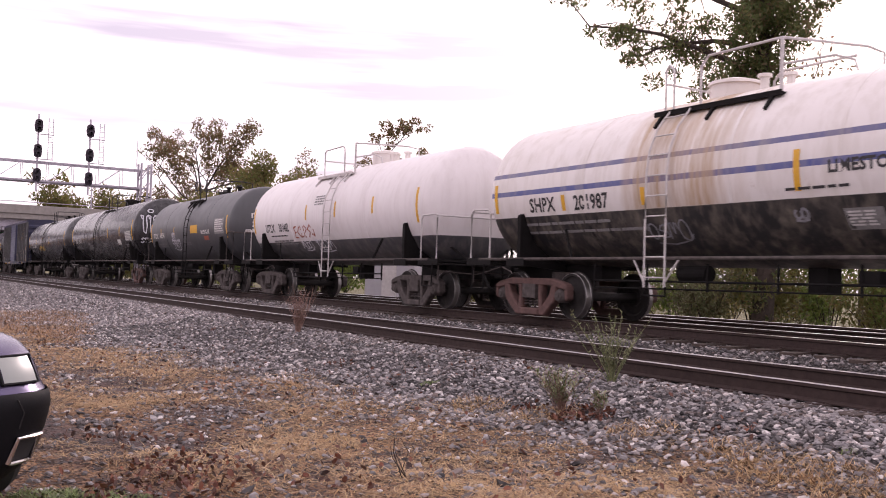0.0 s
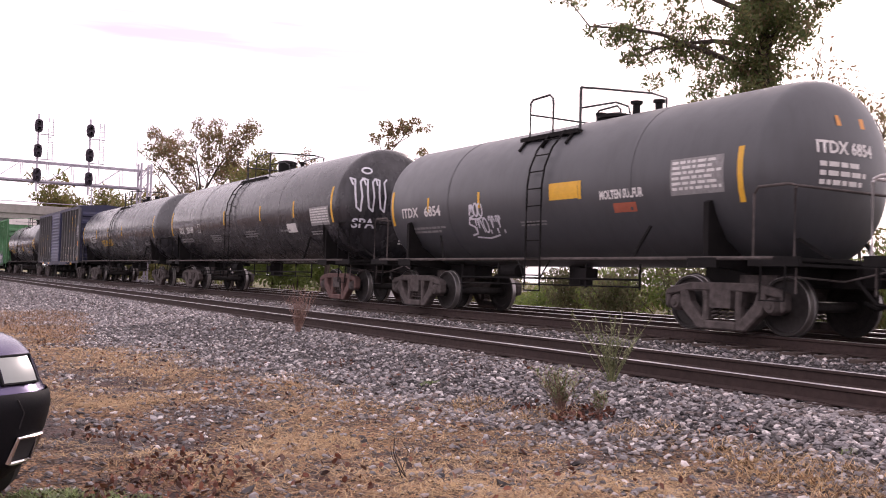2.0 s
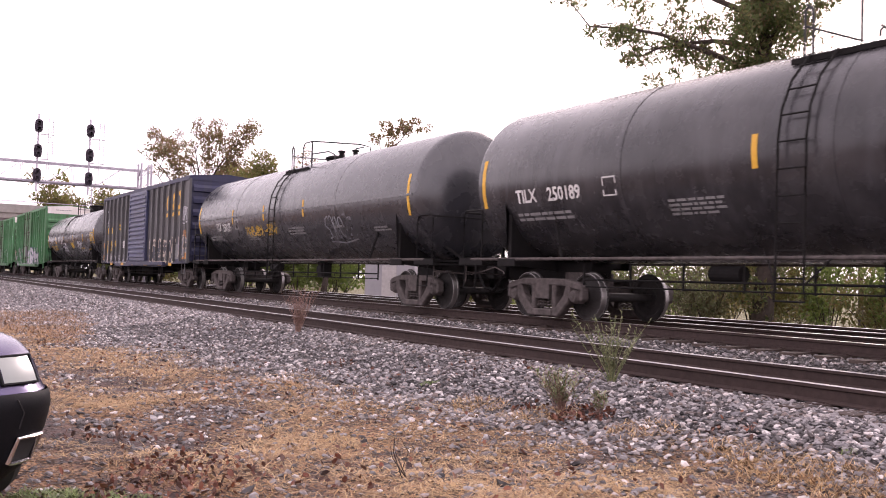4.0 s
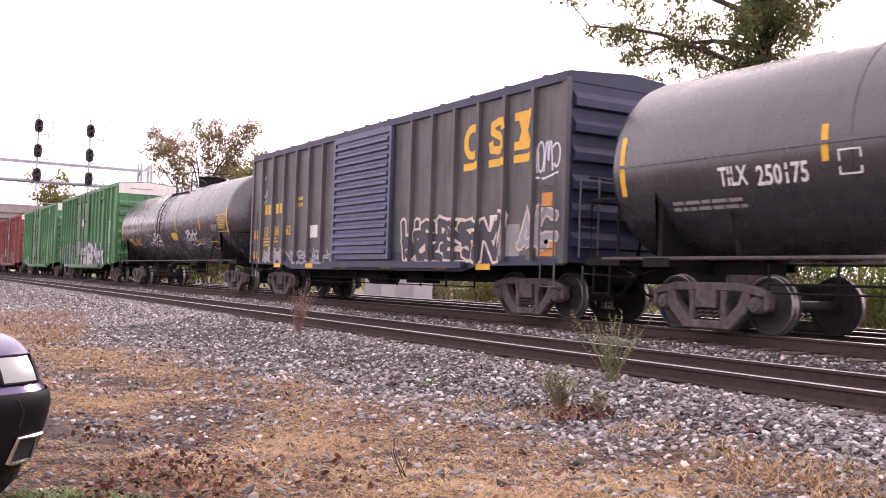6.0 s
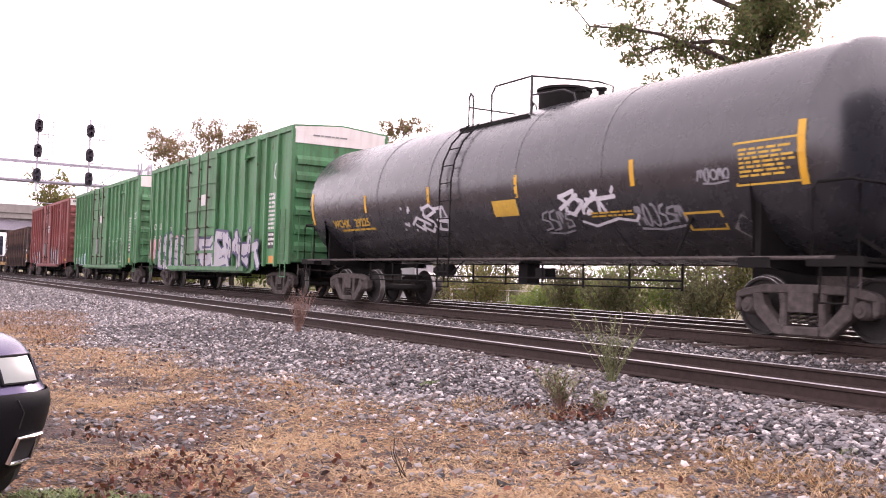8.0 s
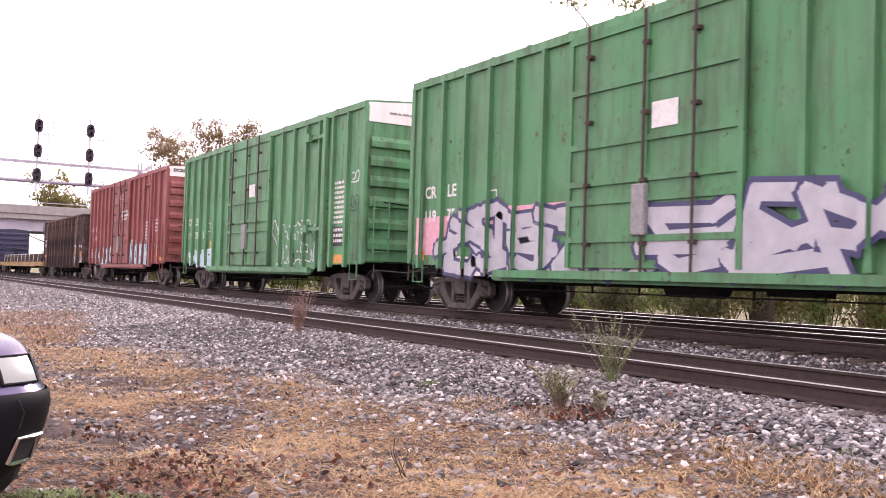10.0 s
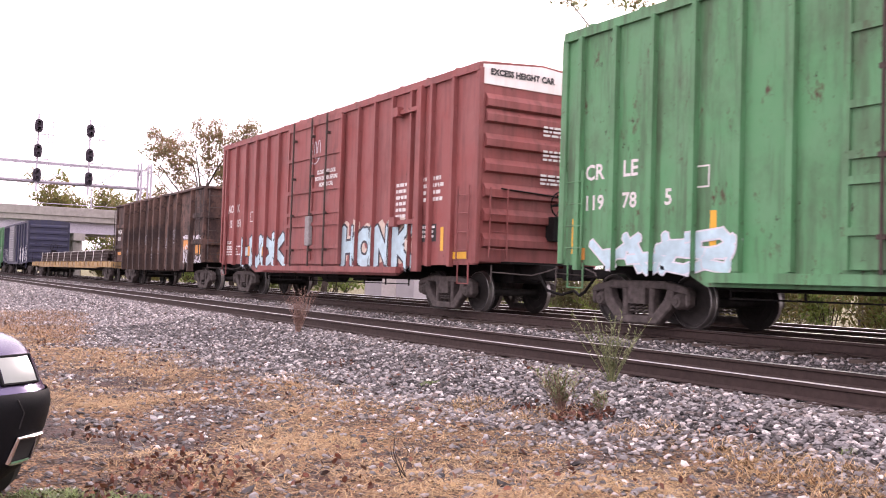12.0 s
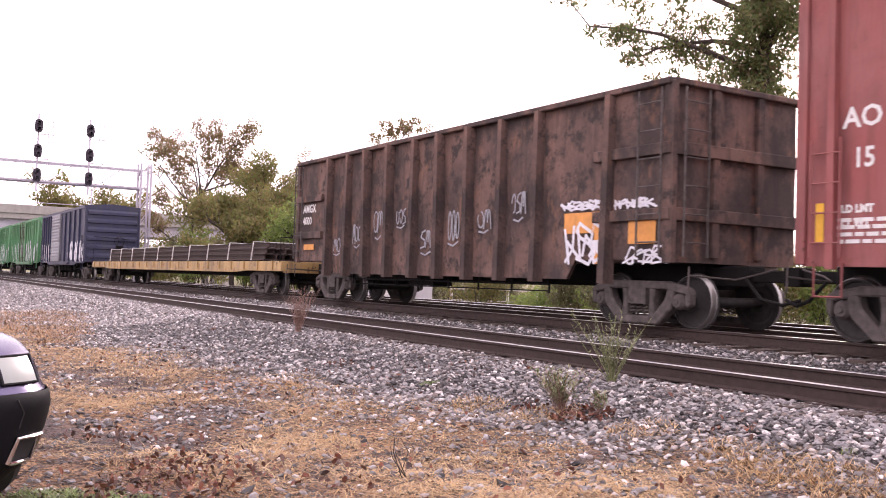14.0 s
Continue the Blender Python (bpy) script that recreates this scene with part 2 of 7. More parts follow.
M_CROWN_C = foliage("yellowing leaf", [(0.20, 0.19, 0.05), (0.14, 0.17, 0.045), (0.26, 0.21, 0.07), (0.17, 0.13, 0.06)])
M_BUSH = foliage("shrub leaf", [(0.14, 0.22, 0.045), (0.22, 0.30, 0.06), (0.10, 0.15, 0.04), (0.28, 0.33, 0.09)])
M_SCRUB = foliage("scrub leaf", [(0.10, 0.125, 0.05), (0.17, 0.175, 0.08), (0.14, 0.11, 0.06), (0.08, 0.10, 0.04)])
M_TWIG = by_piece("dark twig litter", [(0.03, 0.022, 0.02), (0.07, 0.05, 0.042), (0.045, 0.03, 0.026)], 0.9)
M_CARPAINT = simple("dark violet car paint", (0.10, 0.085, 0.155), 0.22, 0.6, 0.1, 3.0, 0.0)
M_CARTRIM = simple("black bumper plastic", (0.009, 0.009, 0.011), 0.6, 0, 0.2, 20.0, spec=0.12)
M_CHROME = simple("bright chrome", (0.75, 0.74, 0.76), 0.12, 1.0, 0.05, 4.0, 0.0)
M_RUBBER = simple("tyre rubber", (0.025, 0.024, 0.025), 0.9, 0, 0.3, 20.0)
glass = Nodes("headlamp glass", 0.3)
glass.b.inputs["Transmission Weight"].default_value = 0.25
M_GLASS = glass.done((0.36, 0.39, 0.37, 1))
M_CARGLASS = simple("tinted car glass", (0.02, 0.022, 0.025), 0.05, 0, 0.1, 2.0, 0.0)


def ground_material():
    n = Nodes("stony dirt and ballast", 0.95)
    y = n.axis(1)
    along = n.math("MAXIMUM", n.math("MULTIPLY", n.math("ADD", n.axis(0), 4.0), 0.165), -3.25)
    edge = n.math("SUBTRACT", n.math("ADD", y, n.math("MULTIPLY", n.math("SUBTRACT", n.noise(0.8, 5.0), 0.5), 1.8)), along)
    dirt = n.mix(n.step(n.noise(0.9, 6.0, (1, 1, 1), 0.7), 0.42, 0.6), (0.12, 0.062, 0.046, 1), (0.38, 0.21, 0.105, 1))
    dirt = n.mix(n.step(n.noise(0.45, 4.0, (1, 1.6, 1), 0.6), 0.5, 0.6), dirt, (0.105, 0.062, 0.055, 1))
    dirt = n.mix(n.step(n.noise(22.0, 5.0, (1, 1, 1), 0.75), 0.46, 0.58), dirt, (0.04, 0.026, 0.023, 1))
    peb = n.mix(n.cells(30.0, "Color"), (0.07, 0.064, 0.068, 1), (0.36, 0.33, 0.33, 1))
    joint = n.step(n.cells(30.0), 0.2, 0.5)
    peb = n.mix(joint, peb, (0.025, 0.021, 0.021, 1))
    some = n.step(n.noise(7.0, 3.0), 0.55, 0.62)
    dirt = n.mix(n.math("MULTIPLY", some, 0.6), dirt, peb)
    far = n.step(n.math("ADD", y, n.math("MULTIPLY", n.noise(0.8, 4.0), 3.0)), 19.5, 21.0)
    c = n.mix(n.step(edge, 5.1, 5.9), dirt, peb)
    c = n.mix(far, c, n.mix(n.noise(1.0, 5.0), (0.09, 0.10, 0.04, 1), (0.17, 0.14, 0.07, 1)))
    n.bump(n.math("ADD", n.cells(30.0), n.noise(18.0, 6.0)), 0.9, 0.05)
    return n.done(c)


M_GROUND = ground_material()


# ---- mesh building ----
class Shape:
    """Collects boxes, tubes, lathes and plates into one mesh."""

    def __init__(self):
        self.v, self.f = [], []

    def add(self, vs, fs):
        k = len(self.v)
        self.v += [tuple(p) for p in vs]
        self.f += [tuple(i + k for i in f) for f in fs]
        return self

    def box(self, x0, x1, y0, y1, z0, z1, m=None):
        vs = [(x, y, z) for x in (x0, x1) for y in (y0, y1) for z in (z0, z1)]
        if m:
            vs = [m @ Vector(p) for p in vs]
        return self.add(vs, [(0, 1, 3, 2), (4, 6, 7, 5), (0, 4, 5, 1), (2, 3, 7, 6), (0, 2, 6, 4), (1, 5, 7, 3)])

    def bar(self, a, b, w, h=None, up=(0, 0, 1)):
        """A square bar from a to b."""
        a, b = Vector(a), Vector(b)
        h = h or w
        t = (b - a).normalized()
        s = t.cross(Vector(up))
        if s.length < 1e-3:
            s = t.cross(Vector((0, 1, 0)))
        s.normalize()
        u = s.cross(t)
        vs = [p + s * i * w / 2 + u * j * h / 2 for p in (a, b) for i, j in ((-1, -1), (1, -1), (1, 1), (-1, 1))]
        return self.add(vs, [(3, 2, 1, 0), (4, 5, 6, 7)] + [(i, (i + 1) % 4, 4 + (i + 1) % 4, 4 + i) for i in range(4)])

    def tube(self, pts, r, n=6, ends=None):
        """A round bar through the points; ends: radius at the last point."""
        pts = [Vector(p) for p in pts]
        rings = []
        for i, p in enumerate(pts):
            t = (pts[min(i + 1, len(pts) - 1)] - pts[max(i - 1, 0)]).normalized()
            s = t.cross(Vector((0, 0, 1)))
            if s.length < 1e-3:
                s = t.cross(Vector((0, 1, 0)))
            s.normalize()
            u = s.cross(t)
            rr = r if ends is None else r + (ends - r) * i / (len(pts) - 1)
            rings.append([p + (s * math.cos(a) + u * math.sin(a)) * rr for a in [2 * math.pi * k / n for k in range(n)]])
        vs = [q for ring in rings for q in ring]
        fs = [(i * n + k, i * n + (k + 1) % n, (i + 1) * n + (k + 1) % n, (i + 1) * n + k) for i in range(len(pts) - 1) for k in range(n)]
        fs += [tuple(range(n))[::-1], tuple((len(pts) - 1) * n + k for k in range(n))]
        return self.add(vs, fs)

    def lathe(self, profile, n=32, axis="x", at=(0, 0, 0)):
        """profile: (along, radius) pairs, turned round an axis; ends closed where the radius is above 0."""
        vs, at = [], Vector(at)
        for a, r in profile:
            for k in range(n):
                c, s = math.cos(2 * math.pi * k / n) * r, math.sin(2 * math.pi * k / n) * r
                vs.append(at + Vector({"x": (a, c, s), "y": (s, a, c), "z": (c, s, a)}[axis]))
        fs = [(i * n + k, i * n + (k + 1) % n, (i + 1) * n + (k + 1) % n, (i + 1) * n + k) for i in range(len(profile) - 1) for k in range(n)]
        fs += [tuple(range(n))[::-1], tuple((len(profile) - 1) * n + k for k in range(n))]
        return self.add(vs, fs)

    def prism(self, outline, y0, y1):
        """An outline in (x, z), thick from y0 to y1."""
        k = len(outline)
        vs = [(x, y0, z) for x, z in outline] + [(x, y1, z) for x, z in outline]
        return self.add(vs, [tuple(range(k)), tuple(range(2 * k - 1, k - 1, -1))] + [(i, k + i, k + (i + 1) % k, (i + 1) % k) for i in range(k)])

    def slab(self, outline, x0, x1):
        """An outline in (y, z), thick from x0 to x1."""
        k = len(outline)
        vs = [(x0, y, z) for y, z in outline] + [(x1, y, z) for y, z in outline]
        return self.add(vs, [tuple(range(k)), tuple(range(2 * k - 1, k - 1, -1))] + [(i, k + i, k + (i + 1) % k, (i + 1) % k) for i in range(k)])

    def mesh(self, name, mat, smooth=False):
        me = bpy.data.meshes.new(name)
        me.from_pydata(self.v, [], self.f)
        me.materials.append(mat)
        bm = bmesh.new()
        bm.from_mesh(me)
        bmesh.ops.recalc_face_normals(bm, faces=bm.faces)
        bm.to_mesh(me)
        bm.free()
        if smooth:
            me.polygons.foreach_set("use_smooth", [True] * len(me.polygons))
            me.set_sharp_from_angle(angle=radians(35))
        return me


def part(name, shape, mat, parent, label="", smooth=False, bevel=0.0, at=None):
    """Links a shape (or a ready mesh) as ONE mesh object under a thing or a part."""
    me = shape if isinstance(shape, bpy.types.Mesh) else shape.mesh(name, mat, smooth)
    ob = new(name, me)
    ob.parent = parent
    if at is not None:
        ob.matrix_basis = at
    if label:
        tagged(ob, label)
    if bevel:
        b = ob.modifiers.new("edges", "BEVEL")
        b.width, b.segments, b.limit_method, b.angle_limit = bevel, 1, "ANGLE", radians(40)
    return ob


def thing(name, label, category, at=None, group="", kind=""):
    ob = new(name)
    if at is not None:
        ob.matrix_basis = at
    return tagged(ob, label, category, group, kind)


# ---- writing and painted marks on the cars ----
def on_side(lat):
    return lambda x, z: (x, -lat - 0.005, z)


def on_tank(r, zc):
    def f(x, z):
        a = max(-1.45, min(1.45, (z - zc) / r))
        return (x, -(r + 0.005) * math.cos(a), zc + (r + 0.005) * math.sin(a))
    return f


def on_head(h, r, zc):
    """The bulged head of a tank, seen end on."""
    def f(y, z):
        k = min(0.999, math.hypot(y, z - zc) / r)
        return (h + 0.62 * math.sqrt(1 - k * k) + 0.008, y, z)
    return f


def on_end(x_end):
    return lambda y, z: (x_end + 0.006, y, z)


def marks(name, polys, surf, mat, parent, label=""):
    """Flat polygons of a pattern in (x, z), laid on a surface."""
    if name in ("reflector_panel", "placard") and len(polys) > 1 and len(polys) < 5:
        return [marks(name, [p], surf, mat, parent, label) for p in polys][0]
    s = Shape()
    for i, p in enumerate(polys):
        lift = 0.0004 * (i % 11)   # strokes lie over one another
        s.add([(x + lift, y - lift, z) for x, y, z in (surf(*q) for q in p)], [tuple(range(len(p)))])
    ob = part(name, s, mat, parent, label)
    return tagged(ob, kind="stuff") if name == "small_writing" else ob


def rect(x0, z0, x1, z1, n=1):
    hs = [z0 + (z1 - z0) * i / n for i in range(n + 1)]
    return [[(x0, a), (x1, a), (x1, b), (x0, b)] for a, b in zip(hs, hs[1:])]


def bars(x, z, w, h, rows, seed=0, gap=0.45):
    """Rows of short bars, for small writing."""
    rnd, out = random.Random(seed), []
    step = h / rows
    for i in range(rows):
        a, top = x, z + h - i * step
        while a < x + w * rnd.uniform(0.75, 1.0):
            b = a + rnd.uniform(0.06, 0.2) * max(1.0, w)
            b = min(b, x + w)
            out += rect(a, top - step * (1 - gap), b, top)
            a = b + 0.035
    return out


def letters(name, body, size, x, z, surf, mat, parent, stretch=1.0, centred=False):
    cu = bpy.data.curves.new("words", "FONT")
    cu.body, cu.size, cu.resolution_u, cu.offset = body, size, 2, 0.008
    ob = bpy.data.objects.new("words", cu)
    me = bpy.data.meshes.new_from_object(ob)
    bpy.data.objects.remove(ob)
    xs = [v.co.x for v in me.vertices]
    off = (min(xs) + max(xs)) / 2 * stretch if centred else 0
    for v in me.vertices:
        v.co = surf(x + v.co.x * stretch - off, z + v.co.y)
    me.materials.clear()
    me.materials.append(mat)
    return part(name, me, mat, parent)


def ribbon(pts, w):
    out = []
    for (x0, z0), (x1, z1) in zip(pts, pts[1:]):
        l = math.hypot(x1 - x0, z1 - z0) or 1
        nx, nz = -(z1 - z0) / l * w / 2, (x1 - x0) / l * w / 2
        ex, ez = (x1 - x0) / l * w * 0.3, (z1 - z0) / l * w * 0.3
        out.append([(x0 - ex + nx, z0 - ez + nz), (x0 - ex - nx, z0 - ez - nz), (x1 + ex - nx, z1 + ez - nz), (x1 + ex + nx, z1 + ez + nz)])
    return out


def scrawl(x, z, w, h, seed, pen=0.04, glyphs=5):
    """A sprayed tag: loops and strokes side by side, unreadable."""
    rnd, out = random.Random(seed), []
    step = w / glyphs
    for g in range(glyphs):
        cx, cz = x + (g + 0.5) * step, z + h / 2
        kind = rnd.randrange(4)
        a0, turn = rnd.uniform(0, 6), rnd.choice((-1, 1)) * rnd.uniform(4.5, 8)
        rx, rz = step * rnd.uniform(0.4, 0.62), h * rnd.uniform(0.32, 0.5)
        if kind < 2:
            pts = [(cx + rx * math.cos(a0 + turn * i / 14) * (0.6 + 0.4 * i / 14), cz + rz * math.sin(a0 + turn * i / 14)) for i in range(15)]
        elif kind == 2:
            pts = [(cx - rx, cz - rz), (cx - rx * 0.6, cz + rz * 0.9), (cx - rx * 0.2, cz + rz), (cx, cz - rz * 0.3), (cx + rx * 0.3, cz + rz), (cx + rx * 0.6, cz + rz * 0.9), (cx + rx, cz - rz)]
        else:
            pts = [(cx + rx, cz + rz), (cx - rx * 0.3, cz + rz * 0.8), (cx - rx * 0.8, cz + rz * 0.2), (cx + rx * 0.7, cz - rz * 0.1), (cx + rx * 0.8, cz - rz * 0.8), (cx - rx, cz - rz)]
        out += ribbon(pts, pen)
    out += ribbon([(x + rnd.uniform(0, 0.2) * w, z - h * 0.08), (x + w * 0.5, z - h * 0.16), (x + w * rnd.uniform(0.8, 1.0), z - h * 0.02)], pen)
    return out


# letter bones for broad sprayed words, in a unit square
ROUND = [(0.5 + 0.45 * math.cos(k * math.pi / 7), 0.5 + 0.5 * math.sin(k * math.pi / 7)) for k in range(15)]
BONES = {"H": [[(0.1, 0), (0.15, 1)], [(0.85, 0), (0.9, 1.02)], [(0.1, 0.45), (0.9, 0.5)]],
         "O": [ROUND], "C": [ROUND[2:13]], "U": [[(0.08, 1), (0.1, 0.3), (0.5, 0.0), (0.88, 0.3), (0.95, 1)]],
         "N": [[(0.1, 0), (0.12, 1), (0.88, 0.02), (0.92, 1)]], "K": [[(0.12, -0.03), (0.15, 1.05)], [(1.0, 0.95), (0.25, 0.5), (1.1, -0.02)]],
         "F": [[(0.95, 0.98), (0.3, 1.0), (0.25, 0.05), (-0.1, 0.0)], [(0.25, 0.5), (0.8, 0.55)]],
         "E": [[(0.95, 0.9), (0.3, 1.0), (0.1, 0.55), (0.7, 0.5), (0.1, 0.45), (0.2, 0.02), (0.95, 0.08)]],
         "S": [[(0.95, 0.8), (0.6, 1.0), (0.15, 0.8), (0.25, 0.55), (0.8, 0.45), (0.9, 0.15), (0.5, 0.0), (0.0, 0.15)]],
         "B": [[(0.15, 0), (0.2, 1), (0.75, 0.9), (0.75, 0.6), (0.3, 0.5), (0.9, 0.4), (0.85, 0.08), (0.15, 0)]],
         "A": [[(0.0, 0), (0.45, 1.0), (0.6, 1.0), (1.0, 0)], [(0.25, 0.35), (0.8, 0.35)]], "M": [[(0.05, 0), (0.15, 1), (0.5, 0.4), (0.85, 1), (0.98, 0)]]}


def bones(word, x, z, w, h, pen, wild=0.0):
    """Broad strokes with round joints, letter by letter; wild: how far the strokes are bent, flipped and pushed together."""
    step, letters_ = w / len(word), []
    for g, ch in enumerate(word):
        rnd, out = random.Random(int(97 * g + 13 * len(word) + 7 * abs(x) * 10)), []
        lift = 0.06 * h * math.sin(2.3 * g + x)
        flip, lean, wide = rnd.random() < 0.5 and wild > 0.5, wild * rnd.uniform(-0.5, 0.5), 0.84 + 0.5 * wild
        lines = list(BONES[ch])
        if wild > 0.5:
            lines.append([(rnd.uniform(-0.2, 0.3), rnd.uniform(0, 0.3)), (rnd.uniform(0.3, 0.7), rnd.uniform(0.3, 0.7)), (rnd.uniform(0.8, 1.3), rnd.uniform(0.0, 1.0))])
        for line in lines:
            pts = []
            for a, b in line:
                a = (1 - a if flip else a) + rnd.gauss(0, 0.14) * wild + lean * (b - 0.5)
                b = min(1.1, max(-0.05, (b if not flip else 1 - b) + rnd.gauss(0, 0.1) * wild))
                pts.append((x + step * (g + 0.5 + wide * (a - 0.5)), z + pen / 2 + (h - pen) * b + lift * b))
            out += ribbon(pts, pen)
            out += [[(px + 0.5 * pen * math.cos(k * 0.785), pz + 0.5 * pen * math.sin(k * 0.785)) for k in range(8)] for px, pz in pts]
        letters_.append(out)
    return letters_


def tag(word, x, z, w, h, pen, wild=0.8):
    """The same strokes run together, for a quick thin tag."""
    return [p for one in bones(word, x, z, w, h, pen, wild) for p in one]


def clipped(poly, a, b):
    """The part of a flat polygon between two upright lines."""
    for keep, lim in ((1, a), (-1, b)):
        res = []
        for p, q in zip(poly, poly[1:] + poly[:1]):
            dp, dq = keep * (p[0] - lim), keep * (q[0] - lim)
            if dp >= 0:
                res.append(p)
            if dp * dq < 0:
                f = dp / (dp - dq)
                res.append((lim, p[1] + (q[1] - p[1]) * f))
        poly = res
        if len(poly) < 3:
            return None
    return poly


def sprayed(name, polys, lat, mat, car, posts, label=""):
    """Paint over a ribbed side: on the sheets and across the faces of the posts."""
    s, cuts = Shape(), sorted(posts)
    spans = [(p - 0.058, p + 0.058, 0.104) for p in cuts]
    ends = [-99.0] + [v for p in cuts for v in (p - 0.058, p + 0.058)] + [99.0]
    spans += [(ends[i], ends[i + 1], 0.0) for i in range(0, len(ends), 2)]
    for i, p in enumerate(polys):
        lift = 0.0004 * (i % 11)
        x0, x1 = min(q[0] for q in p), max(q[0] for q in p)
        for a, b, out in spans:
            if b < x0 or a > x1:
                continue
            c = clipped(p, a, b)
            if c:
                s.add([(x, -lat - 0.005 - out - lift, z) for x, z in c], [tuple(range(len(c)))])
    return part(name, s, mat, car, label)


def throw_up(word, x, z, w, h, pen, rim, lat, fill_mat, rim_mat, car, posts, label, wild=0.8):
    """A sprayed piece, one letter over the next, each with its rim."""
    inner, outer = bones(word, x, z, w, h, pen, wild), bones(word, x, z - rim / 2, w, h + rim, pen + rim, wild)
    for g, (one, edge) in enumerate(zip(inner, outer)):
        face = sprayed("graffiti_letter", one, lat + 0.006 + 0.004 * g, fill_mat, car, posts, label)
        sprayed("outline", edge, lat + 0.002 + 0.004 * g, rim_mat, face, posts)


# ---- ground, one sheet to the horizon ----
def smooth(a, b, v):
    t = max(0.0, min(1.0, (v - a) / (b - a)))
    return t * t * (3 - 2 * t)


def ground_z(x, y):
    z = -0.65 + 0.24 * smooth(4.9, 6.9, y)
    z += 0.19 * smooth(9.5, 10.4, y)
    z -= 0.62 * smooth(17.2, 19.6, y)
    near = 1.0 - smooth(60, 120, abs(x)) if abs(y) < 60 else 0.0
    rough = 0.05 if y < 6.6 or y > 18 else 0.012
    return z + near * rough * (noise.noise((x * 0.8, y * 0.8, 0)) + 0.5 * noise.noise((x * 3.1, y * 3.1, 4)))


def spread(lo, hi, dense_lo, dense_hi, step):
    inner = list(np.arange(dense_lo, dense_hi + 1e-6, step))
    out, s = [], step
    a = dense_lo
    while a > lo:
        s *= 1.35
        a = max(lo, a - s)
        out.insert(0, a)
    b, s = dense_hi, step
    while b < hi:
        s *= 1.35
        b = min(hi, b + s)
        inner.append(b)
    return out + inner


def build_ground():
    xs, ys = spread(-2500, 2500, -40, 4, 0.25), spread(-2500, 2500, -3, 17, 0.2)
    s = Shape()
    s.v = [(x, y, ground_z(x, y)) for x in xs for y in ys]
    n = len(ys)
    s.f = [(i * n + j, (i + 1) * n + j, (i + 1) * n + j + 1, i * n + j + 1) for i in range(len(xs) - 1) for j in range(n - 1)]
    g = new("ground", s.mesh("ground", M_GROUND, True))
    return tagged(g, "stony dirt verge rising to grey railway ballast", "ground", kind="structure")


ground = build_ground()


# ---- tracks ----
def build_track(y, z, near_label):
    t = thing("railroad_track", near_label, "railway track", pose(0, y, z), "parallel tracks", "structure")
    for side in (-0.75, 0.75):
        web = Shape()
        prof = [(-0.075, -0.172), (0.075, -0.172), (0.075, -0.158), (0.012, -0.14), (0.012, -0.05), (0.036, -0.036), (0.036, -0.006),
                (-0.036, -0.006), (-0.036, -0.036), (-0.012, -0.05), (-0.012, -0.14), (-0.075, -0.158)]
        web.slab([(side + a, b) for a, b in prof], -400, 60)
        rail = part("rail", web, M_RAIL, t, "brown steel rail with a bright worn head")
        head = Shape().slab([(side - 0.034, -0.0055), (side + 0.034, -0.0055), (side + 0.026, 0.0), (side - 0.026, 0.0)], -400, 60)
        part("running_surface", head, M_HEAD, rail, "polished rail head")
    tie = Shape().box(-0.115, 0.115, -1.3, 1.3, -0.36, -0.176).mesh("tie", M_TIE)
    plate = Shape()
    for side in (-0.75, 0.75):
        plate.box(-0.1, 0.1, side - 0.18, side + 0.18, -0.177, -0.166)
        for a in (-0.11, 0.11):
            plate.tube([(0.05, side + a, -0.17), (0.05, side + a, -0.145)], 0.014, 6)
    plate = plate.mesh("tie_plate", M_RAIL)
    for i in range(120):
        x = 5.0 - i * 0.53
        k = part("tie", tie, M_TIE, t, at=pose(x, random.uniform(-0.03, 0.03), random.uniform(-0.008, 0.004), 0, 0, random.uniform(-1, 1)))
        if i < 60:
            part("tie_plate", plate, M_RAIL, k)
    return t


build_track(TRACK_Y, 0.0, "main railway track with dark rails on ballast")
build_track(TRACK_Y + 3.75, -0.03, "far railway track with bright rails by the shrubs")
build_track(NEAR_Y, NEAR_Z, "empty railway track with bright worn rail heads")


# ---- running gear shared by all cars ----
AXLE, WHEEL_R = 0.89, 0.42


def wheel_meshes():
    w = Shape()
    for sgn in (1, -1):
        prof = [(0.73, 0.10), (0.73, 0.15), (0.70, 0.19), (0.70, 0.32), (0.66, 0.36), (0.66, 0.44), (0.68, 0.452), (0.70, 0.43), (0.705, 0.421), (0.80, 0.414),
                (0.805, 0.405), (0.80, 0.37), (0.765, 0.355), (0.75, 0.30), (0.765, 0.19), (0.80, 0.15), (0.82, 0.14), (0.82, 0.0)]
        w.lathe([(a * sgn, r) for a, r in prof], 36, "y")
    w.tube([(0, -0.95, 0), (0, 0.95, 0)], 0.08, 12)
    me = w.mesh("wheelset", M_WHEEL, True)
    me.materials.append(M_TREAD)
    for p in me.polygons:
        r = math.hypot(p.center.x, p.center.z)
        if r > 0.39 and abs(p.center.y) > 0.70:
            p.material_index = 1
    return me


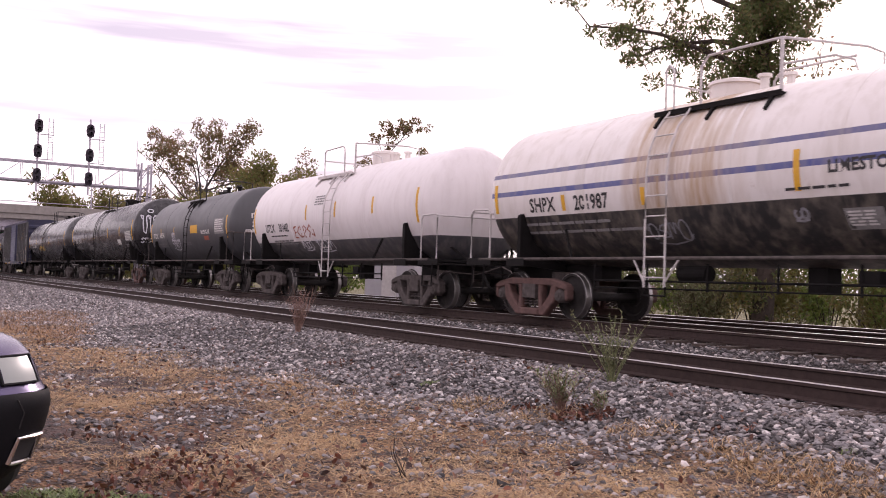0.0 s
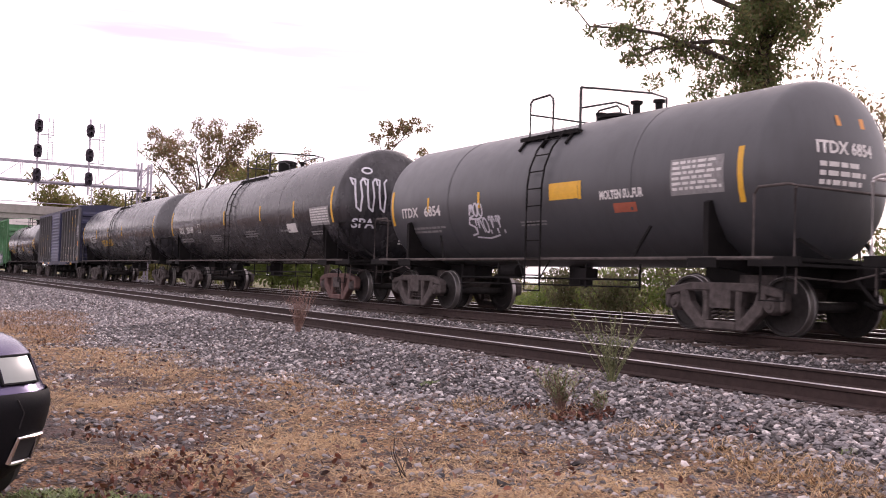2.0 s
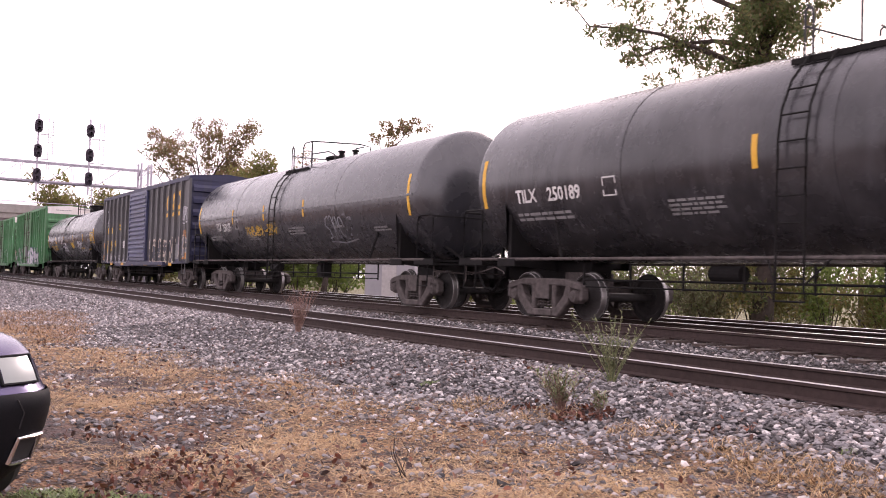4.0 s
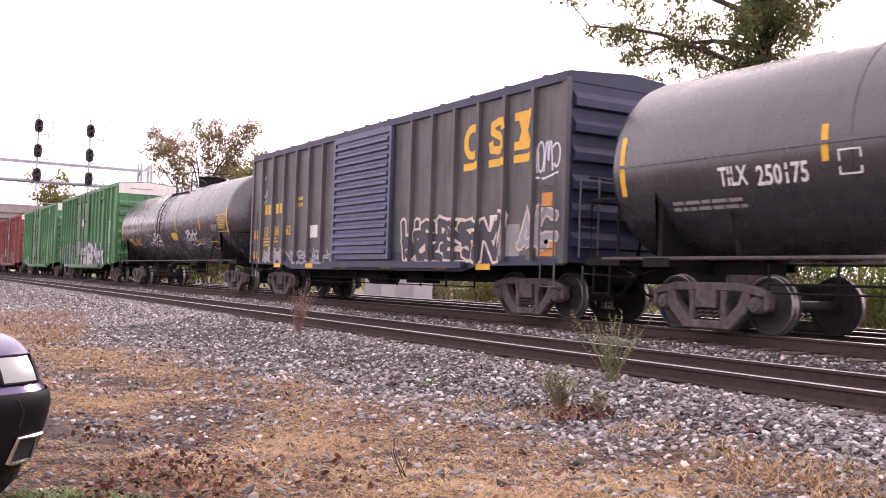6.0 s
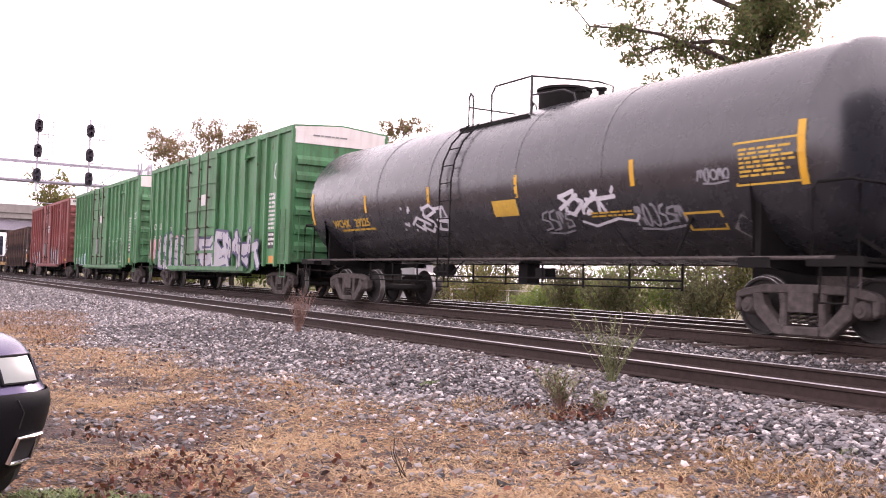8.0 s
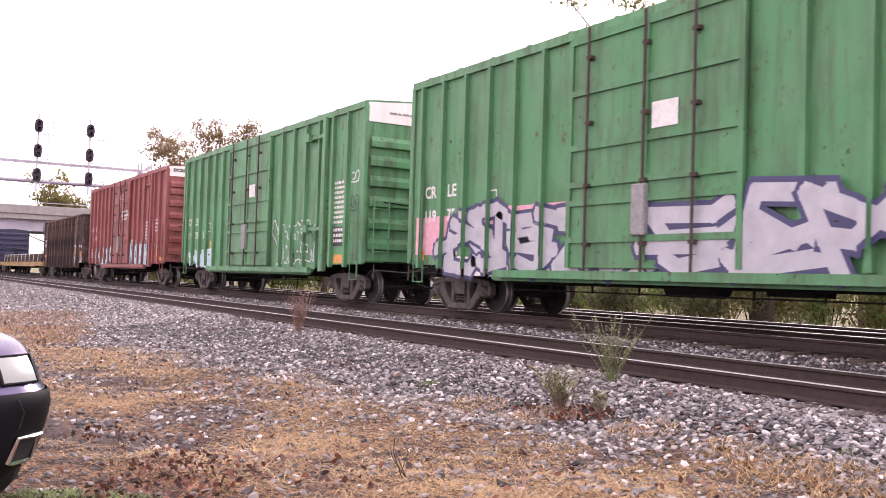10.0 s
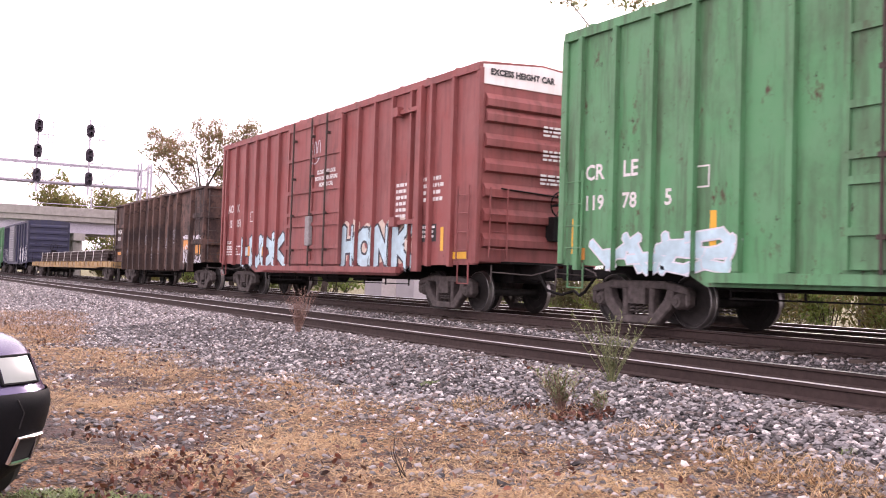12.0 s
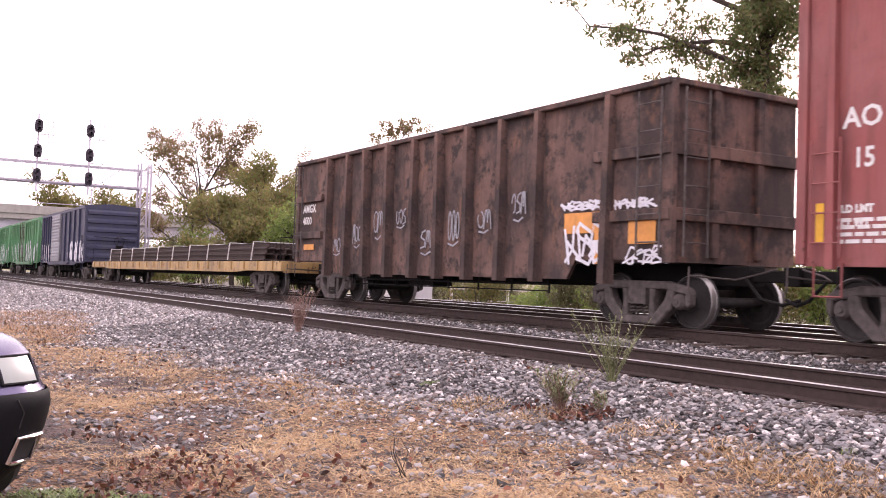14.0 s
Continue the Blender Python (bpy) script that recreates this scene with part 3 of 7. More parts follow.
def side_frame(sgn):
    """Cast frame: top chord, pedestals over the bearings, columns and deep tension arms round the windows."""
    y0, y1 = (-1.11, -0.93) if sgn < 0 else (0.93, 1.11)
    s = Shape()
    s.prism([(-1.13, 0.52), (-1.10, 0.61), (-0.98, 0.66), (-0.60, 0.73), (0.60, 0.73), (0.98, 0.66), (1.10, 0.61), (1.13, 0.52), (1.0, 0.53), (0.62, 0.60), (-0.62, 0.60), (-1.0, 0.53)], y0, y1)
    for e in (-1, 1):
        s.prism([(e * 1.13, 0.55), (e * 1.12, 0.36), (e * 1.04, 0.32), (e * 1.02, 0.56)], y0 + 0.01, y1 - 0.01)
        s.prism([(e * 0.82, 0.60), (e * 0.66, 0.62), (e * 0.60, 0.44), (e * 0.36, 0.20), (e * 0.26, 0.18), (e * 0.26, 0.04), (e * 0.44, 0.04), (e * 0.74, 0.30), (e * 0.79, 0.40)], y0, y1)
        s.prism([(e * 0.25, 0.62), (e * 0.38, 0.62), (e * 0.35, 0.40), (e * 0.38, 0.16), (e * 0.25, 0.16)], y0 + 0.012, y1 - 0.012)
    s.prism([(-0.30, 0.17), (-0.30, 0.04), (0.30, 0.04), (0.30, 0.17)], y0 - 0.035 * (sgn < 0), y1 + 0.035 * (sgn > 0))
    return s.mesh("side_frame", M_TRUCK)


def springs(sgn):
    s, y, cx = Shape(), sgn * 1.01, 0.0
    pts = [(cx + 0.06 * math.cos(a), y + 0.06 * math.sin(a), 0.20 + 0.018 * a / 2.0) for a in [k * math.pi / 4 for k in range(29)]]
    s.tube(pts, 0.015, 5)
    return s.mesh("coil_spring", M_SPRING, True)


def bearing(sgn):
    s = Shape()
    s.lathe([(sgn * 0.9, 0.13), (sgn * 1.06, 0.13), (sgn * 1.09, 0.115), (sgn * 1.13, 0.09), (sgn * 1.135, 0.05), (sgn * 1.15, 0.045), (sgn * 1.15, 0.0)], 18, "y")
    return s.mesh("bearing_cap", M_TRUCK, True)


WHEELSET = wheel_meshes()
FRAMES = {s: side_frame(s) for s in (-1, 1)}
SPRINGS = {s: springs(s) for s in (-1, 1)}
BEARINGS = {s: bearing(s) for s in (-1, 1)}
BOLSTER = Shape().prism([(-0.2, 0.36), (0.2, 0.36), (0.2, 0.62), (-0.2, 0.62)], -1.12, 1.12).box(-0.35, 0.35, -0.3, 0.3, 0.6, 0.86).mesh("bolster", M_TRUCK)
BEAM = Shape().bar((-0.42, -0.9, 0.4), (-0.42, 0.9, 0.4), 0.09).bar((0.42, -0.9, 0.4), (0.42, 0.9, 0.4), 0.09).bar((-0.42, 0, 0.36), (0.42, 0, 0.36), 0.06).mesh("brake_beam", M_FRAME)
wheelsets = []


def add_truck(car, x, rusty=False):
    t = part("truck", BOLSTER, None, car, "cast steel freight bogie with coil springs", at=pose(x, 0, 0))
    part("brake_beam", BEAM, None, t)
    for s in (-1, 1):
        f = part("side_frame", FRAMES[s], None, t, "rusty red cast side frame" if rusty else "", bevel=0.022)
        if rusty:
            f.material_slots[0].link = "OBJECT"
            f.material_slots[0].material = M_TRUCK_RED
        for cx in (-0.15, 0.0, 0.15):
            part("coil_spring", SPRINGS[s], None, t, at=pose(cx, 0, 0))
        for e in (-AXLE, AXLE):
            part("bearing_cap", BEARINGS[s], None, t, at=pose(e, 0, WHEEL_R))
    for e in (-AXLE, AXLE):
        w = part("wheelset", WHEELSET, None, t, "steel wheels on their axle", at=pose(e, 0, WHEEL_R))
        wheelsets.append((w, e))
    return t


def couplers(car, x0, x1):
    """Draft gear and knuckle at both ends; x0, x1: the body's ends."""
    for e, x in ((-1, x0), (1, x1)):
        s = Shape()
        s.box(min(x - e * 0.9, x + e * 0.45), max(x - e * 0.9, x + e * 0.45), -0.2, 0.2, 0.68, 1.0)
        s.box(min(x + e * 0.45, x + e * 1.12), max(x + e * 0.45, x + e * 1.12), -0.09, 0.09, 0.75, 0.93)
        s.box(min(x + e * 1.08, x + e * 1.36), max(x + e * 1.08, x + e * 1.36), -0.17, 0.14, 0.70, 0.98)
        c = part("coupler", s, M_FRAME, car, "black knuckle coupler with its draft sill", bevel=0.015)
        h = Shape().tube([(x + e * 0.5, -0.3, 0.8), (x + e * 0.8, -0.32, 0.5), (x + e * 1.1, -0.2, 0.42), (x + e * 1.35, -0.1, 0.5)], 0.03, 6)
        part("air_hose", h, M_FRAME, c)
        lever = Shape().tube([(x + e * 0.35, -1.35, 0.82), (x + e * 0.38, -0.4, 0.78), (x + e * 0.6, -0.25, 0.85), (x + e * 1.0, -0.2, 0.95)], 0.014, 5)
        lever.tube([(x + e * 0.35, -1.35, 0.95), (x + e * 0.35, -1.36, 0.6)], 0.014, 5)
        part("uncoupling_lever", lever, M_TRUCK, car)


def under_rods(car, a, b, z=0.6, lat=1.15):
    s = Shape()
    s.tube([(a, -lat, z), (b, -lat, z + 0.02)], 0.02, 6)
    s.tube([(a, -lat, z - 0.12), (b, -lat, z - 0.1)], 0.014, 6)
    n = int((b - a) / 1.1)
    for i in range(n + 1):
        x = a + (b - a) * i / n
        s.bar((x, -lat, z - 0.14), (x, -lat, 1.0), 0.03)
    part("brake_rod", s, M_FRAME, car, "black brake rod and hangers under the body")


def ladder(car, x, y, z0, z1, w=0.42, rungs=5, mat=None, across="x", name="ladder", curve=None):
    s = Shape()
    put = (lambda a, z: (x + a, y if curve is None else curve(z), z)) if across == "x" else (lambda a, z: (x, y + a, z))
    zs = [z0 + (z1 - z0) * i / 8 for i in range(9)]
    for a in (-w / 2, w / 2):
        s.tube([put(a, z) for z in zs], 0.018, 6)
    for i in range(rungs):
        z = z0 + (z1 - z0) * (i + 0.5) / rungs
        s.tube([put(-w / 2, z), put(w / 2, z)], 0.013, 6)
    return part(name, s, mat or M_FRAME, car, smooth=True)


# ---- tank cars ----
SLAT = Shape().box(-0.02, 0.02, -1.395, 1.395, 1.03, 1.075).mesh("slat", M_FRAME)


def tank_car(label, u0, u1, r, zc, mat, trucks, rail_mat, fittings, rusty=False, rings=(), deck_mat=None):
    """u0, u1: ends of the straight shell along the train. Returns the car and its local half length."""
    uc, h = (u0 + u1) / 2, (u1 - u0) / 2
    car = thing("tank_car", label, "tank car", pose(uc, TRACK_Y, 0), "tank cars of the train")
    prof = [(-h - 0.62 * math.cos(a), r * math.sin(a)) for a in [math.pi / 2 * i / 10 for i in range(11)]]
    prof[0] = (-h - 0.62, 0.02)
    body = Shape().lathe(prof + [(-p, q) for p, q in reversed(prof)], 56, "x", (0, 0, zc))
    shell = part("tank_shell", body, mat, car, smooth=True)
    if rings:
        weld = Shape().lathe([(-0.03, r - 0.01), (-0.03, r + 0.006), (0.03, r + 0.006), (0.03, r - 0.01)], 56, "x", (0, 0, zc)).mesh("weld_seam", mat, True)
    for x in rings:
        part("weld_seam", weld, mat, shell, at=pose(x, 0, 0))
    for x, a in trucks:
        add_truck(car, x, a)
    couplers(car, -h - 0.35, h + 0.35)
    for e in (-1, 1):
        part("stub_sill", Shape().box(min(e * (h - 1.9), e * (h + 0.4)), max(e * (h - 1.9), e * (h + 0.4)), -0.24, 0.24, 0.72, zc - r + 0.14), M_FRAME, car)
    for e in (-1, 1):
        xb = e * (h - 0.85)
        for sy in (-1, 1):
            web = Shape()
            web.slab([(sy * 0.2, 0.86), (sy * 1.38, 0.98), (sy * 1.38, zc - 0.45), (sy * (r - 0.06), zc - 0.42), (sy * 1.0, zc - r * 0.72), (sy * 0.3, zc - r + 0.02)], xb - 0.05, xb + 0.05)
            web.box(xb - 0.28, xb + 0.28, sy * 1.42 - 0.04, sy * 1.42 + 0.04, 0.94, 1.08)
            part("bolster_saddle", web, M_FRAME, car, "black saddle plate under the tank")
        xm = e * (h + 0.4)
        deck = part("end_platform", Shape().slab([(-1.45, 0.96), (1.45, 0.96), (1.45, 1.09), (1.4, 1.09), (1.4, 1.0), (-1.4, 1.0), (-1.4, 1.09), (-1.45, 1.09)], xm - 0.42, xm + 0.42), M_FRAME, car, "black end walkway")
        for k in range(9):
            part("slat", SLAT, None, deck, at=pose(e * (h + 0.04 + 0.09 * k), 0, 0))
        xr = e * (h + 0.72)
        rail = Shape().tube([(e * (h + 0.05), -1.42, 1.05), (e * (h + 0.05), -1.42, 1.95), (e * (h + 0.12), -1.42, 2.04), (xr - e * 0.1, -1.42, 2.05), (xr, -1.4, 2.02), (xr, -1.2, 2.02), (xr, 1.2, 2.02), (xr, 1.42, 1.98), (xr, 1.42, 1.05)], 0.02, 8)
        rail.tube([(xr, -1.42, 1.05), (xr, -1.42, 1.98), (xr, -1.36, 2.02)], 0.02, 8)
        part("end_handrail", rail, rail_mat, car, "bent pipe handrail", smooth=True)
        for sy in (-1, 1):
            part("brace", Shape().bar((e * (h - 0.1), sy * 1.0, 1.65), (e * (h + 0.6), sy * 0.5, 1.08), 0.05), M_FRAME, car)
            part("brace", Shape().bar((e * (h - 2.4), sy * 1.36, 1.08), (e * (h - 2.1), sy * 1.26, zc - 0.75), 0.04), M_FRAME, car)
        st = Shape().tube([(e * (h + 0.2), -1.44, 1.0), (e * (h + 0.2), -1.46, 0.5), (e * (h + 0.6), -1.46, 0.5), (e * (h + 0.6), -1.44, 1.0)], 0.018, 6)
        part("step_stirrup", st, M_FRAME, car)
    for sy in (-1, 1):
        part("side_rail", Shape().tube([(-h - 0.4, sy * 1.43, 1.07), (h + 0.4, sy * 1.43, 1.07)], 0.028, 8), M_TRUCK, car, "straight pipe side rail", smooth=True)
    bx = Shape().lathe([(-h * 0.35, 0.0), (-h * 0.35, 0.13), (-h * 0.35 + 0.6, 0.13), (-h * 0.35 + 0.6, 0.0)], 16, "x", (0, -0.55, 0.86))
    part("brake_cylinder", bx, M_FRAME, car, "black brake cylinder")
    part("brake_valve", Shape().box(h * 0.18, h * 0.18 + 0.3, -0.9, -0.65, 0.72, 0.92), M_FRAME, car)
    part("bottom_outlet", Shape().box(-0.16, 0.16, -0.16, 0.16, 0.6, zc - r + 0.06), M_FRAME, car)
    under_rods(car, -h + 2.6, h - 2.6, 0.72, 1.0)
    # ladder, top walkway, dome and rails
    a, g0, g1, b = fittings["cage"]
    deck_mat = deck_mat or M_FRAME
    zt, side = zc + r, 0.84
    curve = lambda z: -(math.sqrt(max(0.0, (r + 0.09) ** 2 - (z - zc) ** 2)) if z > zc else r + 0.09)
    lx = min((g0 + g1) / 2, g0 + 0.3)
    ladder(car, lx, 0, 0.62, zt - 0.26, 0.44, 9, fittings.get("ladder", M_FRAME), curve=curve)
    for e in (-1, 1):
        part("ladder_stay", Shape().tube([(lx + e * 0.22, curve(0.7), 0.7), (lx + e * 0.5, -1.43, 1.07)], 0.016, 6), fittings.get("ladder", M_FRAME), car)
    part("ladder_foot", Shape().tube([(lx - 0.24, curve(0.6), 0.64), (lx - 0.24, curve(0.6), 0.5), (lx + 0.24, curve(0.6), 0.5), (lx + 0.24, curve(0.6), 0.64)], 0.016, 6), M_FRAME, car)
    zp, top = zt - 0.3, zt + 0.5
    for sy in (-1, 1):
        for k in range(3):
            y = sy * (0.72 + 0.1 * k)
            part("walkway_plank", Shape().box(a - 0.08, b + 0.1, y - 0.042, y + 0.042, zp - 0.03, zp + 0.01), deck_mat, car)
        for x in (a + 0.05, (a + b) / 2, b - 0.05):
            part("walkway_bracket", Shape().bar((x, sy * 0.95, zp - 0.03), (x, sy * 1.12, zc + r * 0.6), 0.045), deck_mat, car)
        part("walkway_edge", Shape().box(a - 0.1, b + 0.12, sy * 0.985 - 0.012, sy * 0.985 + 0.012, zp - 0.05, zp + 0.03), deck_mat, car)
    rail_top = fittings.get("rail", rail_mat)

    def hoop(pts, wide=0.021):
        part("top_handrail", Shape().tube(pts, wide, 8), rail_top, car, "pipe handrail round the top walkway", smooth=True)

    for sy in (-1, 1):
        y = sy * side
        hoop([(a, y, zp), (a, y, top - 0.08), (a + 0.06, y, top - 0.02), (g0 - 0.12, y, top), (g0 - 0.02, y, top - 0.08), (g0, y, top - 0.2), (g0, y, zp)])
        if b - g1 > 0.3:
            hoop([(g1, y, zp), (g1, y, top - 0.15), (g1 + 0.14, y, top), (b, y, top)])
    hoop([(b, -side, zp), (b, -side, top)], 0.028)
    hoop([(b, -side, top), (b + 0.12, -0.5, top), (b + 0.42, 0.5, top), (b + 0.45, side, top - 0.05), (b + 0.45, side, zp)])
    hoop([(a, -side, top - 0.3), (a, side, top - 0.3)], 0.018)
    hoop([(b, -side, zp + 0.42), (b + 0.7, -0.62, zp + 0.45), (b + 0.95, -0.55, zp + 0.35), (b + 1.0, -0.55, zt - 0.1)], 0.018)
    dm = fittings.get("dome", mat)
    dr, dh = fittings.get("dome_size", (0.42, 0.34))
    dx = fittings["dome_x"]
    d = Shape().lathe([(zt - 0.25, dr), (zt + dh - 0.06, dr), (zt + dh - 0.05, dr + 0.04), (zt + dh, dr + 0.03), (zt + dh + 0.05, dr * 0.6), (zt + dh + 0.06, 0.0)], 24, "z", (dx, 0, 0))
    dome = part("manway_dome", d, dm, car, fittings.get("dome_label", "round valve dome on top"), smooth=True)
    for vx, vy, vh in ((0.75, -0.2, 0.16), (0.95, 0.15, 0.2), (-0.55, 0.1, 0.16)):
        v = Shape()
        v.tube([(dx + vx, vy, zt - 0.08), (dx + vx, vy, zt + vh)], 0.07, 10).lathe([(zt + vh, 0.11), (zt + vh + 0.05, 0.11), (zt + vh + 0.07, 0.0)], 10, "z", (dx + vx, vy, 0))
        part("valve", v, dm, car, smooth=True)
    return car, h, uc


def reflectors(car, xs, surf, z0, z1, w=0.09):
    for x in xs:
        marks("reflector_strip", rect(x - w / 2, z0, x + w / 2, z1, 4), surf, M_YELLOW, car, "yellow reflective strip")


def panel(car, x, z, w, h, surf, mat, seed, rows=5, back=M_LETTER_G):
    p = marks("data_panel", rect(x, z, x + w, z + h, 3), surf, back, car, "stencilled data panel")
    lift = lambda a, b: tuple(c * k for c, k in zip(surf(a, b), (1, 1.002, 1)))
    marks("small_writing", bars(x + 0.04, z + 0.04, w - 0.08, h - 0.08, rows, seed), lift, mat, p)


def tank_cars():
    R1, Z1, R2, Z2 = 1.37, 2.34, 1.525, 2.56
    s1, s2 = on_tank(R1, Z1), on_tank(R2, Z2)
    # striped white tank
    car, h, uc = tank_car("white and black tank car with blue stripes and rust stains", -15.1, -2.2, R1, Z1, M_STRIPE_TANK, ((-5.6, True), (5.6, False)), M_GALV,
                          dict(cage=(-2.4, -2.22, -1.65, -0.14), ladder=M_GALV, rail=M_GALV, dome=M_WHITE, dome_size=(0.38, 0.22), dome_x=-1.72), rings=(-3.8, -0.6, 1.2, 3.8))
    L0 = lambda u: u - uc
    letters("reporting_mark", "SHPX", 0.36, L0(-13.99), 1.93, s1, M_LETTER_K, car, 0.85)
    letters("car_number", "201987", 0.36, L0(-12.72), 1.92, s1, M_LETTER_K, car, 0.82)
    letters("commodity_name", "LIMESTONE SLURRY", 0.22, L0(-7.63), 2.16, s1, M_LETTER_K, car)
    marks("small_writing", bars(L0(-14.2), 1.62, 2.4, 0.1, 1, 3) + bars(L0(-14.2), 1.45, 3.2, 0.1, 1, 4), s1, M_LETTER_G, car)
    marks("small_writing", bars(L0(-8.3), 1.93, 1.0, 0.07, 1, 5), s1, M_LETTER_K, car)
    reflectors(car, (L0(-13.0), L0(-11.0)), s1, 1.92, 2.2, 0.1)
    reflectors(car, (L0(-15.05), L0(-8.1)), s1, 1.95, 2.5, 0.1)
    marks("spray_tag", scrawl(L0(-11.1), 1.25, 0.9, 0.4, 21, 0.03, 4), s1, M_SPRAY_GREY, car)
    marks("spray_tag", scrawl(L0(-8.25), 1.55, 0.22, 0.16, 29, 0.04, 2), s1, M_SPRAY_GREY, car)
    panel(car, L0(-7.5), 1.36, 0.55, 0.32, s1, M_LETTER_W, 8)
    panel(car, L0(-6.7), 1.2, 0.6, 0.5, s1, M_LETTER_W, 9, 6)
    # white over black tank
    car, h, uc = tank_car("white tank car with a black lower half and red graffiti", -28.75, -17.9, R1, Z1, M_WHITE_TANK, ((-4.65, False), (4.65, False)), M_GALV, deck_mat=M_GALV, fittings=
                          dict(cage=(-1.19, 0.13, 0.79, 0.8), ladder=M_GALV, rail=M_GALV, dome=M_WHITE, dome_size=(0.36, 0.3), dome_x=0.93), rings=(-2.4, 0, 2.4))
    L1 = lambda u: u - uc
    letters("reporting_mark", "UTLX", 0.34, L1(-27.73), 1.92, s1, M_LETTER_K, car, 0.85)
    letters("car_number", "301402", 0.34, L1(-26.66), 1.92, s1, M_LETTER_K, car, 0.76)
    marks("small_writing", bars(L1(-27.4), 1.74, 1.3, 0.07, 1, 5), s1, M_LETTER_K, car)
    marks("small_writing", bars(L1(-27.3), 1.45, 1.8, 0.2, 2, 6), s1, M_LETTER_G, car)
    marks("spray_tag", eclips(L1(-25.5), 1.7, 1.45, 0.34), s1, M_SPRAY_RED, car, "red brown sprayed tag")
    marks("spray_tag", scrawl(L1(-25.3), 1.3, 0.75, 0.3, 34, 0.035, 4) + scrawl(L1(-24.3), 1.25, 1.1, 0.36, 35, 0.04, 4), s1, M_SPRAY, car, "white sprayed tag")
    marks("small_writing", bars(L1(-24.0), 2.55, 0.6, 0.3, 4, 36), s1, M_LETTER_G, car)
    reflectors(car, (L1(-24.55), L1(-22.6), L1(-20.4)), s1, 2.2, 2.62)
    reflectors(car, (L1(-28.7), L1(-18.2)), s1, 1.9, 2.7, 0.1)
    e = on_head(h, R1, Z1)
    letters("reporting_mark", "UTLX", 0.2, 0.3, 2.95, e, M_LETTER_K, car)
    # charcoal tank
    car, h, uc = tank_car("charcoal grey tank car with a black top handrail", -41.9, -31.3, R1, Z1, M_GREY_TANK, ((-4.55, False), (4.5, False)), M_TRUCK,
                          dict(cage=(-0.64, 0.08, 0.84, 0.88), ladder=M_FRAME, rail=M_RAILBAR, dome=M_FRAME, dome_size=(0.3, 0.06), dome_x=0.9), rings=(-2.8, 2.8))
    L2 = lambda u: u - uc
    letters("reporting_mark", "ITDX", 0.3, L2(-41.41), 2.02, s1, M_LETTER_W, car, 1.05)
    letters("car_number", "6854", 0.3, L2(-40.4), 2.02, s1, M_LETTER_W, car, 1.15)
    marks("spray_tag", scrawl(-2.09, 1.52, 1.19, 0.44, 41, 0.04, 5) + scrawl(-1.99, 1.92, 0.5, 0.3, 45, 0.04, 3), s1, M_SPRAY, car)
    marks("small_writing", bars(L2(-41.0), 1.6, 1.4, 0.18, 2, 42) + bars(L2(-36.9), 1.65, 0.8, 0.12, 2, 44), s1, M_LETTER_G, car)
    marks("placard", rect(L2(-35.9), 2.12, L2(-35.1), 2.42, 3), s1, M_YELLOW, car, "yellow placard")
    letters("commodity_name", "MOLTEN SULFUR", 0.2, 2.06, 2.06, s1, M_LETTER_W, car, 0.67)
    marks("placard", rect(2.37, 1.82, 2.91, 1.98, 2), s1, M_SPRAY_RED, car, "red painted word, worn away")
    panel(car, L2(-32.9), 2.02, 1.05, 0.55, s1, M_LETTER_W, 45, 6)
    reflectors(car, (L2(-41.85), L2(-31.55)), s1, 1.85, 2.65, 0.1)
    reflectors(car, (L2(-40.2), L2(-38.2), L2(-35.05)), s1, 2.1, 2.42, 0.08)
    e = on_head(h, R1, Z1)
    letters("reporting_mark", "ITDX 6854", 0.24, -0.75, 2.55, e, M_LETTER_W, car)
    marks("small_writing", bars(-0.7, 2.05, 0.9, 0.38, 3, 46), e, M_LETTER_W, car)
    marks("placard", rect(-0.35, 2.95, 0.25, 3.1), e, M_ORANGE, car, "orange placard")
    # two long black tanks
    for u0, u1, num, seed, mat in ((-60.6, -44.75, "250189", 50, M_BLACK_TANK_B), (-79.5, -63.3, "250175", 60, M_BLACK_TANK)):
        car, h, uc = tank_car("long black tank car with sprayed tags, streaked by old spills" if seed == 50 else "long black tank car with yellow sprayed tags", u0, u1, R2, Z2, mat,
                              ((-h0(u0, u1) + 1.55, False), (h0(u0, u1) - 0.65, seed == 50)), M_FRAME,
                              dict(cage=(-0.95, -0.82, -0.08, 1.25) if seed == 50 else (-0.83, -0.68, 0.02, 0.7), ladder=M_FRAME, rail=M_RAILBAR, dome=M_FRAME, dome_size=(0.3, 0.32) if seed == 50 else (0.3, 0.1), dome_x=0.62), rings=(-3.9, 0, 3.9))
        q = -h
        letters("reporting_mark", "TILX", *((0.34, q + 1.16, 2.1) if seed == 50 else (0.38, -6.01, 2.08)), s2, M_LETTER_W, car, 0.88 if seed == 50 else 0.64)
        letters("car_number", num, *((0.34, q + 2.1, 2.1) if seed == 50 else (0.38, -5.35, 2.05)), s2, M_LETTER_W, car, 0.9 if seed == 50 else 0.74)
        bx = q + 3.6 if seed == 50 else -4.06
        marks("inspection_box", ribbon([(bx, 2.1), (bx + 0.3, 2.1), (bx + 0.3, 2.4), (bx, 2.4), (bx, 2.1)], 0.025), s2, M_LETTER_W, car)
